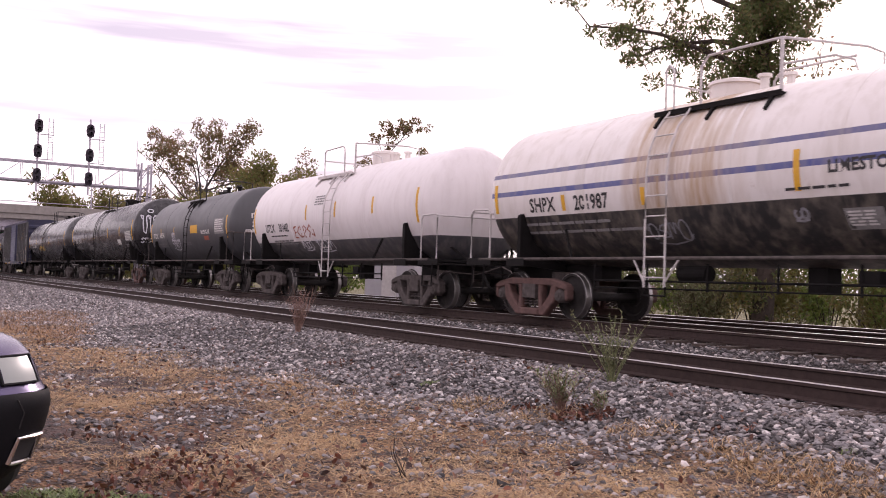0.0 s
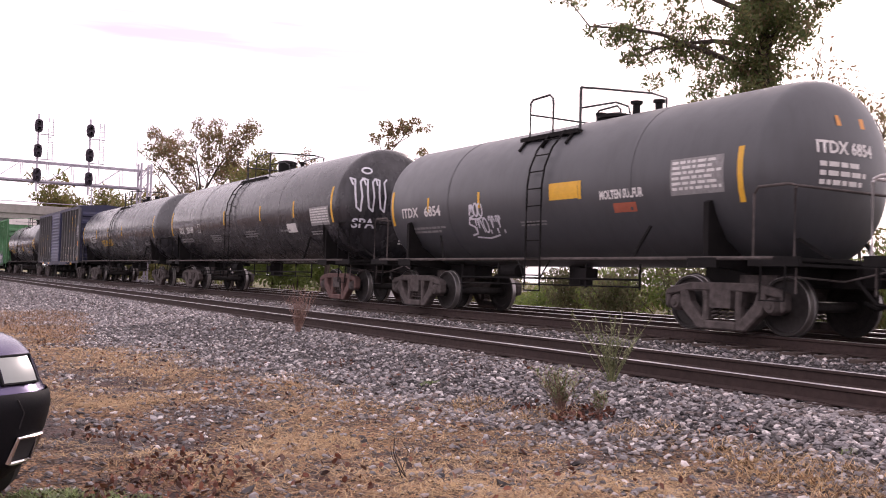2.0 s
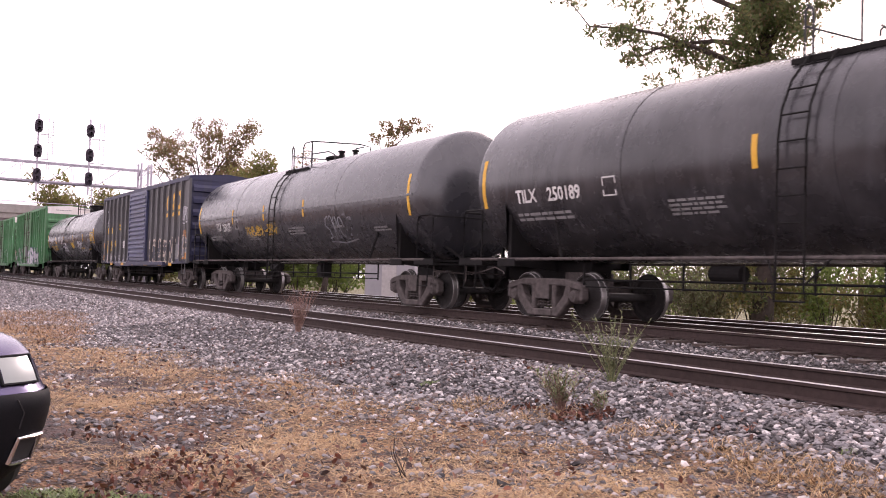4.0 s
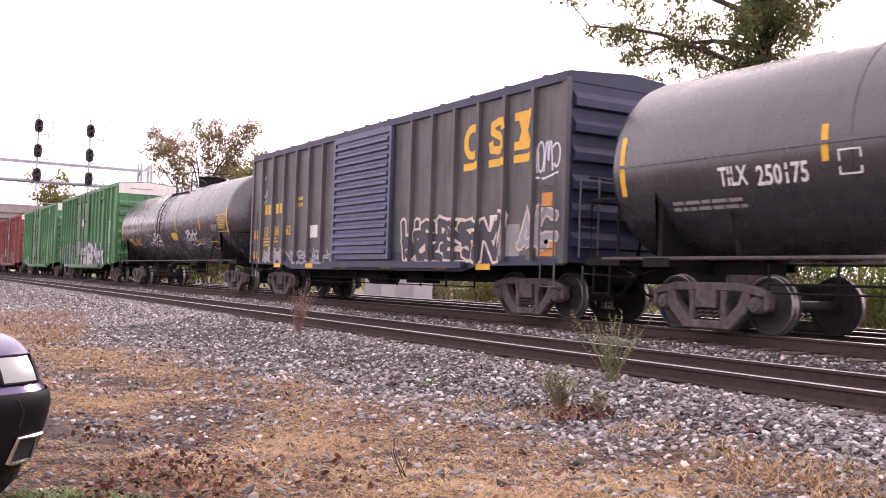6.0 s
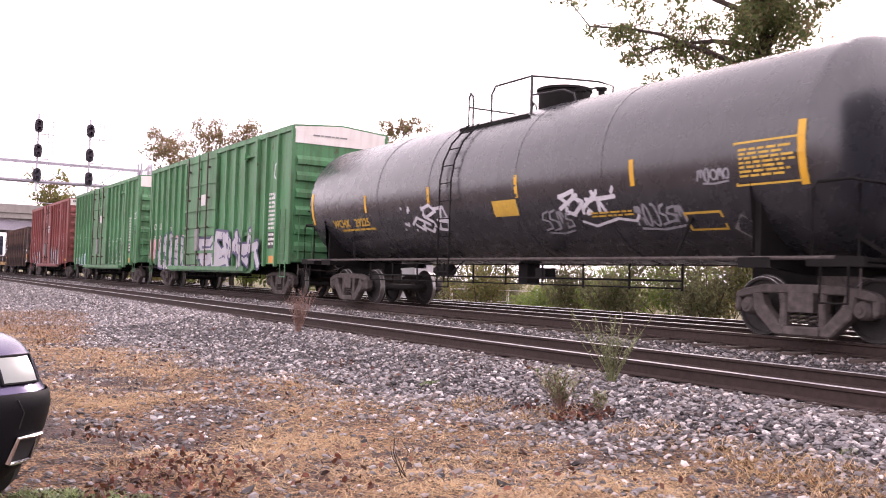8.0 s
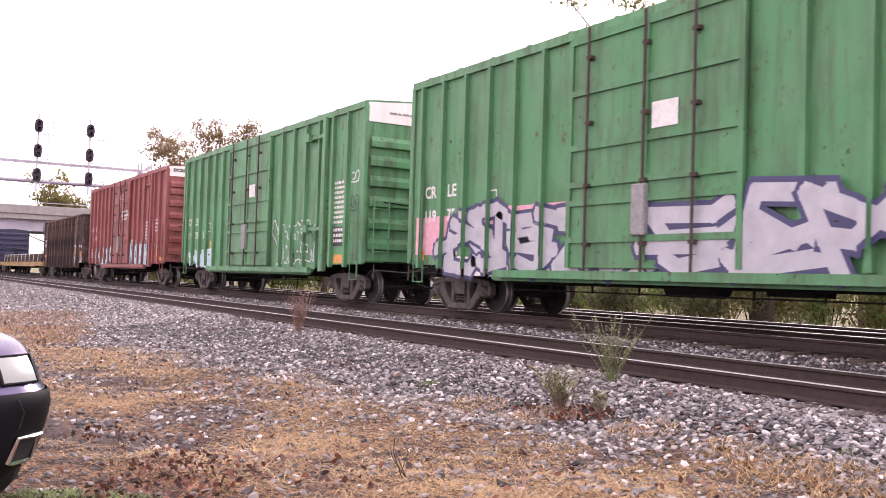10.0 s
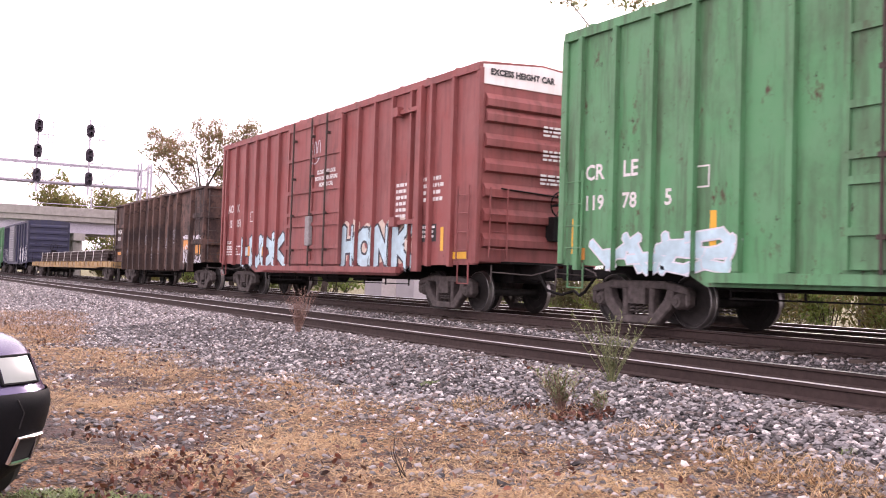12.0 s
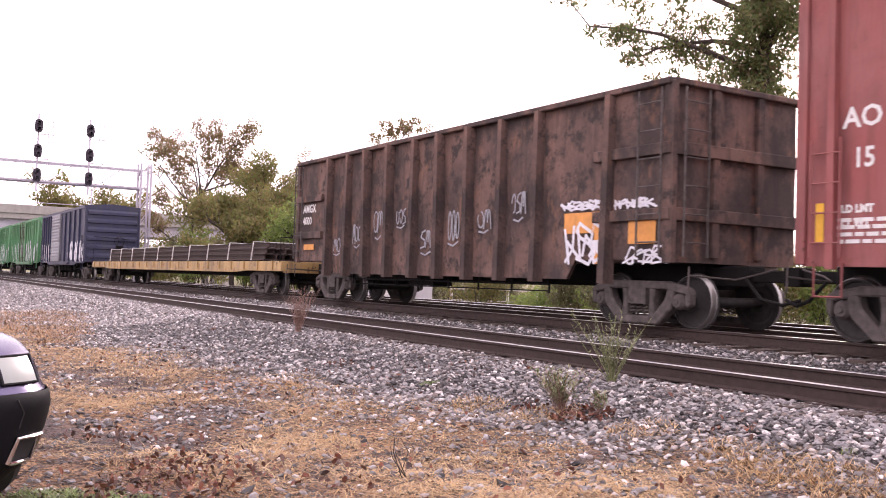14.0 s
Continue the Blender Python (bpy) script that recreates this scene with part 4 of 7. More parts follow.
        marks("small_writing", bars(q + 1.1, 1.7, 1.6, 0.2, 2, seed) + bars(q + 5.0, 1.65, 1.1, 0.3, 4, seed + 1) + bars(q + 8.6, 1.75, 1.3, 0.25, 3, seed + 2) + bars(q + 11.8, 1.85, 0.8, 0.1, 1, seed + 3)
              + bars(q + 14.0, 1.7, 0.9, 0.15, 2, seed + 7), s2, M_LETTER_G, car)
        reflectors(car, (-h + 0.12, h - 0.25), s2, 2.05, 3.0, 0.11)
        reflectors(car, (-1.20, 2.33, 5.07) if seed == 50 else (-4.25, -1.34, 1.79), s2, 2.28, 2.75, 0.1)
        if seed == 60:
            part("jacket_seam", Shape().box(-h + 0.05, h - 0.05, -R2 - 0.022, -R2 + 0.01, 2.5, 2.545), mat, car, "lapped seam of the tank jacket")
        if seed == 50:
            panel(car, h - 1.7, 2.0, 1.25, 0.5, s2, M_LETTER_W, seed + 4, 6)
            marks("placard", rect(h - 3.5, 1.85, h - 2.8, 2.12, 2), s2, M_LETTER_W, car, "white placard")
            e = on_head(h, R2, Z2)
            letters("reporting_mark", "TILX 250189", 0.2, -0.15, 2.55, e, M_LETTER_W, car)
            marks("small_writing", bars(0.1, 2.3, 0.7, 0.16, 2, 55) + bars(0.1, 1.5, 0.6, 0.3, 4, 57), e, M_LETTER_W, car)
            letters("spray_tag", "SPA", 0.34, -1.2, 1.92, e, M_SPRAY, car)
            marks("spray_tag", tag_loops(-1.25, 2.35, 0.85, 0.95), e, M_SPRAY, car, "tall white sprayed tag")
            marks("spray_tag", tag_loops(0.95, 2.2, 0.35, 0.8), e, M_SPRAY, car)
        else:
            marks("spray_tag", tag("NOEUSK", q + 5.0, 1.82, 1.5, 0.32, 0.035) + tag("FSN", q + 6.75, 1.82, 0.85, 0.36, 0.035), s2, M_LETTER_Y, car, "yellow sprayed tag")
            marks("spray_tag", scrawl(q + 11.2, 1.55, 1.7, 0.7, 63, 0.04, 6), s2, M_SPRAY_GREY, car)
    # black tank with yellow lettering
    u0, u1 = -114.85, -99.0
    car, h, uc = tank_car("glossy black tank car with yellow lettering and white tags", u0, u1, R2 + 0.05, Z2 + 0.04, M_BLACK_TANK, ((-h0(u0, u1) + 1.5, False), (h0(u0, u1) - 0.35, False)), M_FRAME,
                          dict(cage=(-1.2, -1.03, -0.33, 1.06), ladder=M_FRAME, rail=M_RAILBAR, dome=M_FRAME, dome_size=(0.52, 0.34), dome_x=1.02), rings=(-4, -1.6, 1.6, 4))
    s3, q = on_tank(R2 + 0.05, Z2 + 0.04), -h
    letters("reporting_mark", "WCHX", 0.28, q + 1.3, 1.88, s3, M_LETTER_Y, car, 1.05)
    letters("car_number", "29225", 0.28, q + 2.55, 1.88, s3, M_LETTER_Y, car, 1.15)
    marks("small_writing", bars(q + 1.7, 1.72, 2.2, 0.1, 1, 70) + bars(q + 11.5, 1.7, 1.2, 0.12, 2, 71), s3, M_LETTER_Y, car)
    marks("placard", rect(0.78, 1.86, 1.58, 2.18, 3), s3, M_LETTER_Y, car, "yellow placard")
    panel(car, 6.84, 2.1, 1.0, 0.5, s3, M_LETTER_Y, 72, 7, M_BLACK_TANK)
    marks("panel_frame", ribbon([(6.8, 2.06), (7.88, 2.06), (7.88, 2.64), (6.8, 2.64), (6.8, 2.06)], 0.03), s3, M_LETTER_Y, car, "yellow frame of the data panel")
    marks("spray_tag", tag("NUSE", -2.9, 1.6, 1.9, 0.62, 0.07), s3, M_SPRAY, car, "white sprayed tag")
    marks("spray_tag", scrawl(2.2, 1.5, 0.85, 0.42, 75, 0.04, 4), s3, M_SPRAY_GREY, car)
    marks("spray_tag", tag("OAM", 2.95, 1.78, 1.2, 0.45, 0.075), s3, M_SPRAY, car, "white sprayed tag")
    marks("tag_underline", ribbon([(3.3, 1.66), (3.6, 1.56), (4.2, 1.68), (4.6, 1.62), (4.7, 1.72)], 0.05), s3, M_SPRAY, car)
    marks("spray_tag", scrawl(4.6, 1.5, 1.05, 0.4, 76, 0.045, 6), s3, M_SPRAY_GREY, car)
    marks("spray_tag", scrawl(6.1, 2.15, 0.6, 0.2, 77, 0.03, 5), s3, M_SPRAY_GREY, car)
    marks("inspection_box", ribbon([(5.66, 1.4), (6.35, 1.4), (6.35, 1.7), (5.66, 1.7), (5.66, 1.4)], 0.04), s3, M_LETTER_Y, car)
    marks("hazard_diamond", [[(6.7, 1.15), (6.93, 1.4), (6.7, 1.65), (6.47, 1.4)]], s3, M_LETTER_G, car, "grey diamond placard")
    reflectors(car, (-h + 0.1, h - 0.02), s3, 2.0, 2.85, 0.12)
    reflectors(car, (-4.63, -1.6, 1.62, 4.74), s3, 2.2, 2.62, 0.1)
    letters("reporting_mark", "WCHX 29225", 0.18, 0.1, 2.7, on_head(h, R2 + 0.05, Z2 + 0.04), M_LETTER_Y, car)


def eclips(x, z, w, h):
    """Angular six-letter word in sprayed strokes, with an arrow tail."""
    k = w / 6.6
    strokes = [[(0.8, 1), (0, 0.9), (0.3, 0.5), (0.7, 0.5), (0.3, 0.5), (0, 0.05), (0.9, 0)], [(1.8, 0.95), (1.1, 0.5), (1.9, 0.05)], [(2.2, 1), (2.1, 0.05), (2.8, 0.1)], [(3.15, 0.95), (3.1, 0.05)],
               [(3.5, 0), (3.5, 1), (4.2, 0.75), (3.55, 0.45)], [(5.3, 1.05), (4.5, 0.7), (5.2, 0.45), (4.5, 0.02)], [(5.3, 1.05), (6.4, 0.1)], [(5.7, 0.25), (6.4, 0.1), (6.3, 0.65)]]
    return [q for s in strokes for q in ribbon([(x + a * k, z + b * h) for a, b in s], 0.04)]


def h0(a, b):
    return (b - a) / 2


def tag_loops(x, z, w, h):
    """Tall hooked strokes side by side with a ring over them."""
    out = []
    for i in range(3):
        cx = x + w * (0.12 + 0.36 * i)
        out += ribbon([(cx - 0.05 * w, z + h * 0.72), (cx - 0.1 * w, z + h * 0.9), (cx + 0.02 * w, z + h * 0.86), (cx, z + h * 0.5), (cx + 0.04 * w, z + 0.1 * h), (cx + 0.16 * w, z), (cx + 0.2 * w, z + 0.4 * h), (cx + 0.16 * w, z + 0.8 * h), (cx + 0.24 * w, z + 0.9 * h)], 0.045)
    ring = [(x + w * 0.5 + 0.14 * w * math.cos(a), z + h * 1.12 + 0.08 * h * math.sin(a)) for a in [k * math.pi / 6 for k in range(13)]]
    return out + ribbon(ring, 0.045)


# ---- boxcars ----
def boxcar(label, u0, u1, zt, z_sill, mat, door, posts, end_mat, roof_mat, trucks, ribs_z, cap=None, sill_mat=None, lat=1.5, name="boxcar"):
    """door: (from, to, 'ribbed' or 'plug', material), along the train; posts: spacing."""
    uc, h = (u0 + u1) / 2, (u1 - u0) / 2
    car = thing(name, label, "boxcar", pose(uc, TRACK_Y, 0), "boxcars of the train")
    body = Shape().box(-h, h, -lat, lat, 1.02, zt - 0.06)
    part("body", body, mat, car, "painted steel body", bevel=0.01)
    roof = Shape().slab([(-lat - 0.06, zt - 0.16), (-lat - 0.06, zt), (-lat + 0.1, zt + 0.03), (0, zt + 0.14), (lat - 0.1, zt + 0.03), (lat + 0.06, zt), (lat + 0.06, zt - 0.16)], -h - 0.03, h + 0.03)
    rf = part("roof", roof, roof_mat, car, "shallow pitched metal roof")
    rib = Shape().slab([(-lat, zt + 0.01), (0, zt + 0.12), (lat, zt + 0.01), (lat, zt + 0.05), (0, zt + 0.17), (-lat, zt + 0.05)], -0.05, 0.05).mesh("roof_rib", roof_mat)
    for k in range(int(2 * h / 1.2)):
        part("roof_rib", rib, None, rf, at=pose(-h + 0.6 + 1.2 * k, 0, 0))
    d0, d1 = door[0] - uc, door[1] - uc
    n = max(2, round((d0 + h) / posts))
    if door[2] == "plug":
        m = round((d0 + h - 0.45) / posts)
        k = max(2, round((h - d1) / posts))
        xs = [-h] + [-h + 0.45 + (d0 + h - 0.45) * i / m for i in range(m)] + [d1 + (h - d1) * i / k for i in range(1, k + 1)]
    else:
        xs = [-h + (d0 + h) * i / n for i in range(n)] + [d1 + (h - d1) * i / n for i in range(1, n + 1)]
    post = Shape().prism([(-0.055, z_sill + 0.22), (0.055, z_sill + 0.22), (0.045, zt - 0.15), (-0.045, zt - 0.15)], -0.1, 0.0).mesh("side_post", mat)
    for sy in (-1, 1):
        for x in xs[1:-1]:
            part("side_post", post, None, car, at=pose(x, sy * lat, 0, 0, 0, 0 if sy < 0 else 180))
    for e in (-1, 1):
        for sy in (-1, 1):
            part("corner_post", Shape().box(e * h - 0.09, e * h + 0.06, sy * lat - 0.05, sy * lat + 0.05, 0.98, zt - 0.1), mat, car, bevel=0.01)
    for sy in (-1, 1):
        sill = Shape()
        y0, y1 = sorted((sy * (lat - 0.06), sy * (lat + 0.002)))
        sill.prism([(-h, 1.06), (-h, 0.96), (-h + 2.7, 0.94), (-h + 3.3, z_sill), (h - 3.3, z_sill), (h - 2.7, 0.94), (h, 0.96), (h, 1.06), (h - 2.7, 1.24), (-h + 2.7, 1.24)], y0, y1)
        part("side_sill", sill, sill_mat or mat, car, "deep side sill")
    part("centre_sill", Shape().box(-h + 0.3, h - 0.3, -0.35, 0.35, 0.62, 1.03), M_FRAME, car, "black centre sill")
    for k in range(7):
        x = -h + 2.8 + (2 * h - 5.6) * k / 6
        part("cross_member", Shape().box(x - 0.06, x + 0.06, -lat + 0.1, lat - 0.1, 0.8, 1.02), M_FRAME, car)
    part("air_reservoir", Shape().lathe([(-0.8, 0.0), (-0.8, 0.18), (0.3, 0.18), (0.3, 0.0)], 14, "x", (0, -0.75, 0.66)), M_FRAME, car, smooth=True)
    part("brake_valve", Shape().box(1.2, 2.0, -0.9, -0.45, 0.55, 0.9), M_FRAME, car)
    under_rods(car, -h + 3.4, h - 3.4, 0.62, 1.1)
    for x, red in trucks:
        add_truck(car, x, red)
    couplers(car, -h, h)
    # door
    dm = door[3]
    dz0, dz1 = z_sill + 0.25, zt - 0.2
    D = Shape().box(d0, d1, -lat - 0.10, -lat - 0.005, dz0, dz1)
    dr = part("door", D, dm, car, "sliding corrugated door" if door[2] == "ribbed" else "plug door with locking rods", bevel=0.008)
    if door[2] == "ribbed":
        k = 14
        for i in range(k):
            z = dz0 + 0.12 + (dz1 - dz0 - 0.24) * (i + 0.5) / k
            fold = Shape().slab([(-lat - 0.09, z - 0.1), (-lat - 0.165, z - 0.07), (-lat - 0.165, z - 0.01), (-lat - 0.09, z + 0.05)], d0 + 0.1, d1 - 0.1)
            part("door_fold", fold, dm, dr)
    fr = Shape()
    for x in (d0, d1):
        fr.box(x - 0.05, x + 0.05, -lat - 0.14, -lat - 0.09, dz0, dz1)
    fr.box(d0, d1, -lat - 0.14, -lat - 0.09, dz1 - 0.1, dz1 + 0.04)
    part("door_frame", fr, dm, dr)
    track = Shape().box(d0 - 2.2 if door[2] != "ribbed" else d0 - 0.2, d1 + 3.2, -lat - 0.15, -lat - 0.02, z_sill + 0.06, z_sill + 0.2)
    part("door_track", track, sill_mat or mat, car, "bottom door rail")
    if door[2] == "plug":
        w = d1 - d0
        for f in (0.12, 0.28, 0.36, 0.52, 0.76):
            z = dz0 + (dz1 - dz0) * f
            part("door_rib", Shape().box(d0 + 0.05, d1 - 0.05, -lat - 0.14, -lat - 0.1, z - 0.05, z + 0.05), dm, dr)
        part("door_rib", Shape().box(d0 + w * 0.5 - 0.025, d0 + w * 0.5 + 0.025, -lat - 0.135, -lat - 0.1, dz0 + 0.1, dz1 - 0.1), dm, dr)
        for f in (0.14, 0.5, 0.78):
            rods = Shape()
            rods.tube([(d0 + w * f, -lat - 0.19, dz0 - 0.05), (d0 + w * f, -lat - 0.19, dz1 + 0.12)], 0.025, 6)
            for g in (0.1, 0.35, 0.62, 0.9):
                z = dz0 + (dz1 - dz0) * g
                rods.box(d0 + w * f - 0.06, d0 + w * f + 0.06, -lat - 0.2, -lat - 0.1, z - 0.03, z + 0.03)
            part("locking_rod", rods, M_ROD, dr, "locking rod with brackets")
        case = Shape().box(d0 + w * 0.44, d0 + w * 0.52, -lat - 0.22, -lat - 0.1, dz0 + 0.5, dz0 + 1.3)
        part("gear_case", case, M_LETTER_G, dr, "pale gear case of the door lock", bevel=0.02)
    if door[2] == "plug":
        for z in (zt - 0.6, 1.9):
            hinge = Shape().box(d1 + 2.9, d1 + 3.9, -lat - 0.13, -lat - 0.05, z - 0.05, z + 0.05).box(d1 + 2.9, d1 + 3.15, -lat - 0.2, -lat - 0.05, z - 0.09, z + 0.12)
            part("door_stop", hinge, mat, car, "door stop bracket")
        part("door_stop_post", Shape().prism([(d1 + 3.86, z_sill + 0.1), (d1 + 4.12, z_sill + 0.1), (d1 + 4.08, zt - 0.12), (d1 + 3.9, zt - 0.12)], -lat - 0.13, -lat), mat, car, "heavy post where the open door stops", bevel=0.01)
    # ends
    for e in (-1, 1):
        pl = part("end_panel", Shape().box(min(e * h, e * (h + 0.015)), max(e * h, e * (h + 0.015)), -lat + 0.05, lat - 0.05, 1.05, zt - 0.1), end_mat, car, "corrugated steel end")
        for i, z in enumerate(ribs_z):
            hh = 0.2
            en = Shape()
            en.add([(e * h, y, z - hh) for y in (-lat + 0.12, lat - 0.12)] + [(e * (h + 0.02), y, z + 0.5 * hh) for y in (-lat + 0.12, lat - 0.12)] + [(e * (h + 0.11), y, z - 0.1 * hh) for y in (-lat + 0.12, lat - 0.12)]
                   + [(e * (h + 0.11), y, z - 0.8 * hh) for y in (-lat + 0.12, lat - 0.12)],
                   [(0, 1, 7, 6), (6, 7, 5, 4), (4, 5, 3, 2), (0, 6, 4, 2), (1, 3, 5, 7)])
            part("end_rib", en, end_mat, pl)
        if cap:
            c = Shape().slab([(-lat + 0.03, zt - cap), (lat - 0.03, zt - cap), (lat - 0.03, zt - 0.03), (0, zt + 0.1), (-lat + 0.03, zt - 0.03)], min(e * (h + 0.015), e * (h + 0.04)), max(e * (h + 0.015), e * (h + 0.04)))
            part("end_cap_panel", c, M_WHITE, car, "white upper end panel")
        ladder(car, e * (h - 0.38), -lat - 0.09, 1.06, 2.55, 0.42, 4, mat)
        ladder(car, e * (h + 0.16), -lat + 0.42, 1.1, 2.5, 0.42, 4, mat, "y")
        ladder(car, e * (h + 0.16), lat - 0.42, 1.1, 2.5, 0.42, 4, mat, "y")
        st = Shape().tube([(e * (h - 0.6), -lat - 0.04, 1.0), (e * (h - 0.6), -lat - 0.04, 0.58), (e * (h - 0.2), -lat - 0.04, 0.58), (e * (h - 0.2), -lat - 0.04, 1.0)], 0.02, 6)
        part("step_stirrup", st, mat, car)
        plat = Shape().box(min(e * (h + 0.02), e * (h + 0.34)), max(e * (h + 0.02), e * (h + 0.34)), -0.9, 0.9, 1.0, 1.04)
        part("brake_step", plat, M_FRAME, car)
        part("end_grab_iron", Shape().tube([(e * (h + 0.02), -1.0, 2.5), (e * (h + 0.13), -1.0, 2.5), (e * (h + 0.13), 1.0, 2.4), (e * (h + 0.02), 1.0, 2.4)], 0.016, 6), M_FRAME, car)
    bw = Shape()
    ring = [(h + 0.34, 0.35 + 0.27 * math.cos(a), 2.25 + 0.27 * math.sin(a)) for a in [k * math.pi / 10 for k in range(21)]]
    bw.tube(ring, 0.016, 6)
    for a in (0, 2.1, 4.2):
        bw.tube([(h + 0.34, 0.35, 2.25), (h + 0.34, 0.35 + 0.27 * math.cos(a), 2.25 + 0.27 * math.sin(a))], 0.012, 5)
    bw.box(h + 0.02, h + 0.3, 0.2, 0.6, 1.5, 2.0).tube([(h + 0.05, 0.35, 2.25), (h + 0.34, 0.35, 2.25)], 0.03, 6)
    part("hand_brake", bw, M_FRAME, car, "hand brake wheel and gear case")
    return car, h, uc, xs[1:-1]


def boxcars():
    s = on_side(1.5)
    # dark grey car with a blue door
    u0, u1 = -96.55, -80.85
    car, h, uc, posts = boxcar("dark grey boxcar with a blue ribbed door and graffiti", u0, u1, 4.33, 0.82, M_CSX, (-90.2, -87.15, "ribbed", M_BLUE), 0.9, M_NAVY, M_NAVY, ((-6.35, False), (6.25, False)),
                        (1.45, 1.95, 2.45, 2.95, 3.45, 3.9), sill_mat=M_NAVY)
    q = lambda u: u - uc
    for i, (a, z) in enumerate(((-83.83, 3.09), (-82.92, 3.09), (-82.08, 3.1))):
        ring = [(math.cos(t), math.sin(t)) for t in [2 * math.pi * k / 16 for k in range(17)]]
        if i == 0:
            arc = ring[2:15]
            polys = [[(q(a) + 0.33 * p[0], z + 0.33 + 0.36 * p[1]), (q(a) + 0.33 * r[0], z + 0.33 + 0.36 * r[1]), (q(a) + 0.17 * r[0], z + 0.33 + 0.2 * r[1]), (q(a) + 0.17 * p[0], z + 0.33 + 0.2 * p[1])] for p, r in zip(arc, arc[1:])]
        elif i == 1:
            polys = ribbon([(q(a) + 0.25, z + 0.48), (q(a) + 0.22, z + 0.6), (q(a), z + 0.63), (q(a) - 0.2, z + 0.58), (q(a) - 0.2, z + 0.44), (q(a), z + 0.36), (q(a) + 0.2, z + 0.27), (q(a) + 0.21, z + 0.13), (q(a), z + 0.07), (q(a) - 0.22, z + 0.1), (q(a) - 0.25, z + 0.22)], 0.15)
        else:
            polys = rect(q(a) - 0.32, z, q(a) + 0.32, z + 0.16) + rect(q(a) - 0.32, z + 0.55, q(a) + 0.32, z + 0.71) + [[(q(a) - 0.2, z + 0.1), (q(a) + 0.2, z + 0.1), (q(a) + 0.1, z + 0.35), (q(a) - 0.1, z + 0.35)], [(q(a) - 0.1, z + 0.35), (q(a) + 0.1, z + 0.35), (q(a) + 0.2, z + 0.6), (q(a) - 0.2, z + 0.6)]]
        sprayed("emblem_shape", polys, 1.5, M_YELLOW, car, posts, "yellow block emblem")
        sprayed("underline", rect(q(a) - 0.32, z - 0.24, q(a) + 0.32, z - 0.09), 1.5, M_YELLOW, car, posts, "yellow bar under the emblem")
    for a in (-95.52, -95.22, -94.6, -94.3):
        marks("painted_mark", rect(q(a), 2.45, q(a) + 0.22, 2.75), s, M_LETTER_Y, car, "faded yellow mark")
    for digits, u in (("13", -95.55), ("06", -94.68), ("62", -93.76)):
        letters("car_number", digits, 0.4, q(u), 1.8, s, M_LETTER_Y, car)
    marks("small_writing", bars(q(-95.9), 1.45, 1.6, 0.3, 3, 81) + bars(q(-92.9), 2.5, 0.35, 0.35, 2, 82), s, M_LETTER_Y, car)
    marks("placard", rect(q(-92.0), 1.68, q(-91.45), 2.02) + rect(q(-83.15), 1.5, q(-82.75), 1.92), s, M_LETTER_W, car, "white paper placard")
    marks("reflector_panel", rect(q(-96.4), 1.12, q(-96.05), 1.34) + rect(q(-81.62), 1.12, q(-81.08), 1.42) + rect(q(-96.4), 1.72, q(-96.05), 2.0) + rect(q(-81.5), 1.85, q(-81.2), 2.25), s, M_ORANGE, car, "orange panel")
    for a in (-94.6, -92.2, -90.0, -87.7, -85.2, -83.6):
        marks("reflector_strip", rect(q(a), 0.86, q(a) + 0.5, 0.98), on_side(1.503), M_YELLOW, car)
    marks("spray_tag", scrawl(q(-95.9), 2.9, 0.5, 0.8, 83, 0.05, 2) + scrawl(q(-81.9), 2.6, 0.9, 0.6, 84, 0.04, 4), s, M_SPRAY, car, "white sprayed tag")
    throw_up("HOEBSN", 2.1, 1.05, 3.85, 0.85, 0.17, 0.12, 1.5, M_SPRAY_DARK, M_SPRAY_CREAM, car, posts, "dark blocks of a sprayed piece")
    throw_up("NC", h - 1.2, 1.2, 0.9, 0.75, 0.12, 0.08, 1.5, M_SPRAY_GREY, M_SPRAY_CREAM, car, posts, "grey blocks of a sprayed piece")
    throw_up("USM", -h + 1.0, 1.0, 1.4, 0.42, 0.1, 0.04, 1.5, M_SPRAY_GREY, M_SPRAY_CREAM, car, posts, "faded grey sprayed letters")
    sprayed("spray_tag", tag("NCSUEH", -h + 2.7, 0.95, 3.2, 0.4, 0.06), 1.5, M_SPRAY_GREY, car, posts, "thin grey sprayed letters")
    sprayed("overpaint_patch", rect(h - 1.85, 1.12, h - 1.3, 1.72), 1.5, M_LETTER_G, car, posts, "grey painted-out patch")
    # faded green high cars
    for k, (u0, u1, d0, d1, mat, num) in enumerate(((-132.55, -116.5, -126.9, -123.2, M_GREEN, "119750"), (-150.6, -135.0, -145.0, -141.25, M_GREEN_B, "119785"))):
        car, h, uc, posts = boxcar("tall faded green boxcar with a purple and white graffiti piece" if k == 0 else "tall rust-streaked green boxcar with white graffiti outlines", u0, u1, 4.98, 0.66, mat, (d0, d1, "plug", mat), 0.92,
                            mat, M_GREEN_B, ((-h0(u0, u1) + 1.45, False), (h0(u0, u1) - 1.7, False)), (1.5, 2.0, 2.55, 3.05, 3.55, 4.02), cap=0.5)
        q = -h
        for a, b in (("CR", 0.56), ("LE", 1.48)):
            letters("reporting_mark", a, 0.36, q + b, 2.38, s, M_LETTER_W, car)
        for a, b in ((num[:3], 0.54), (num[3:5], 1.48), (num[5], 2.42)):
            letters("car_number", a, 0.34, q + b, 1.88, s, M_LETTER_W, car)
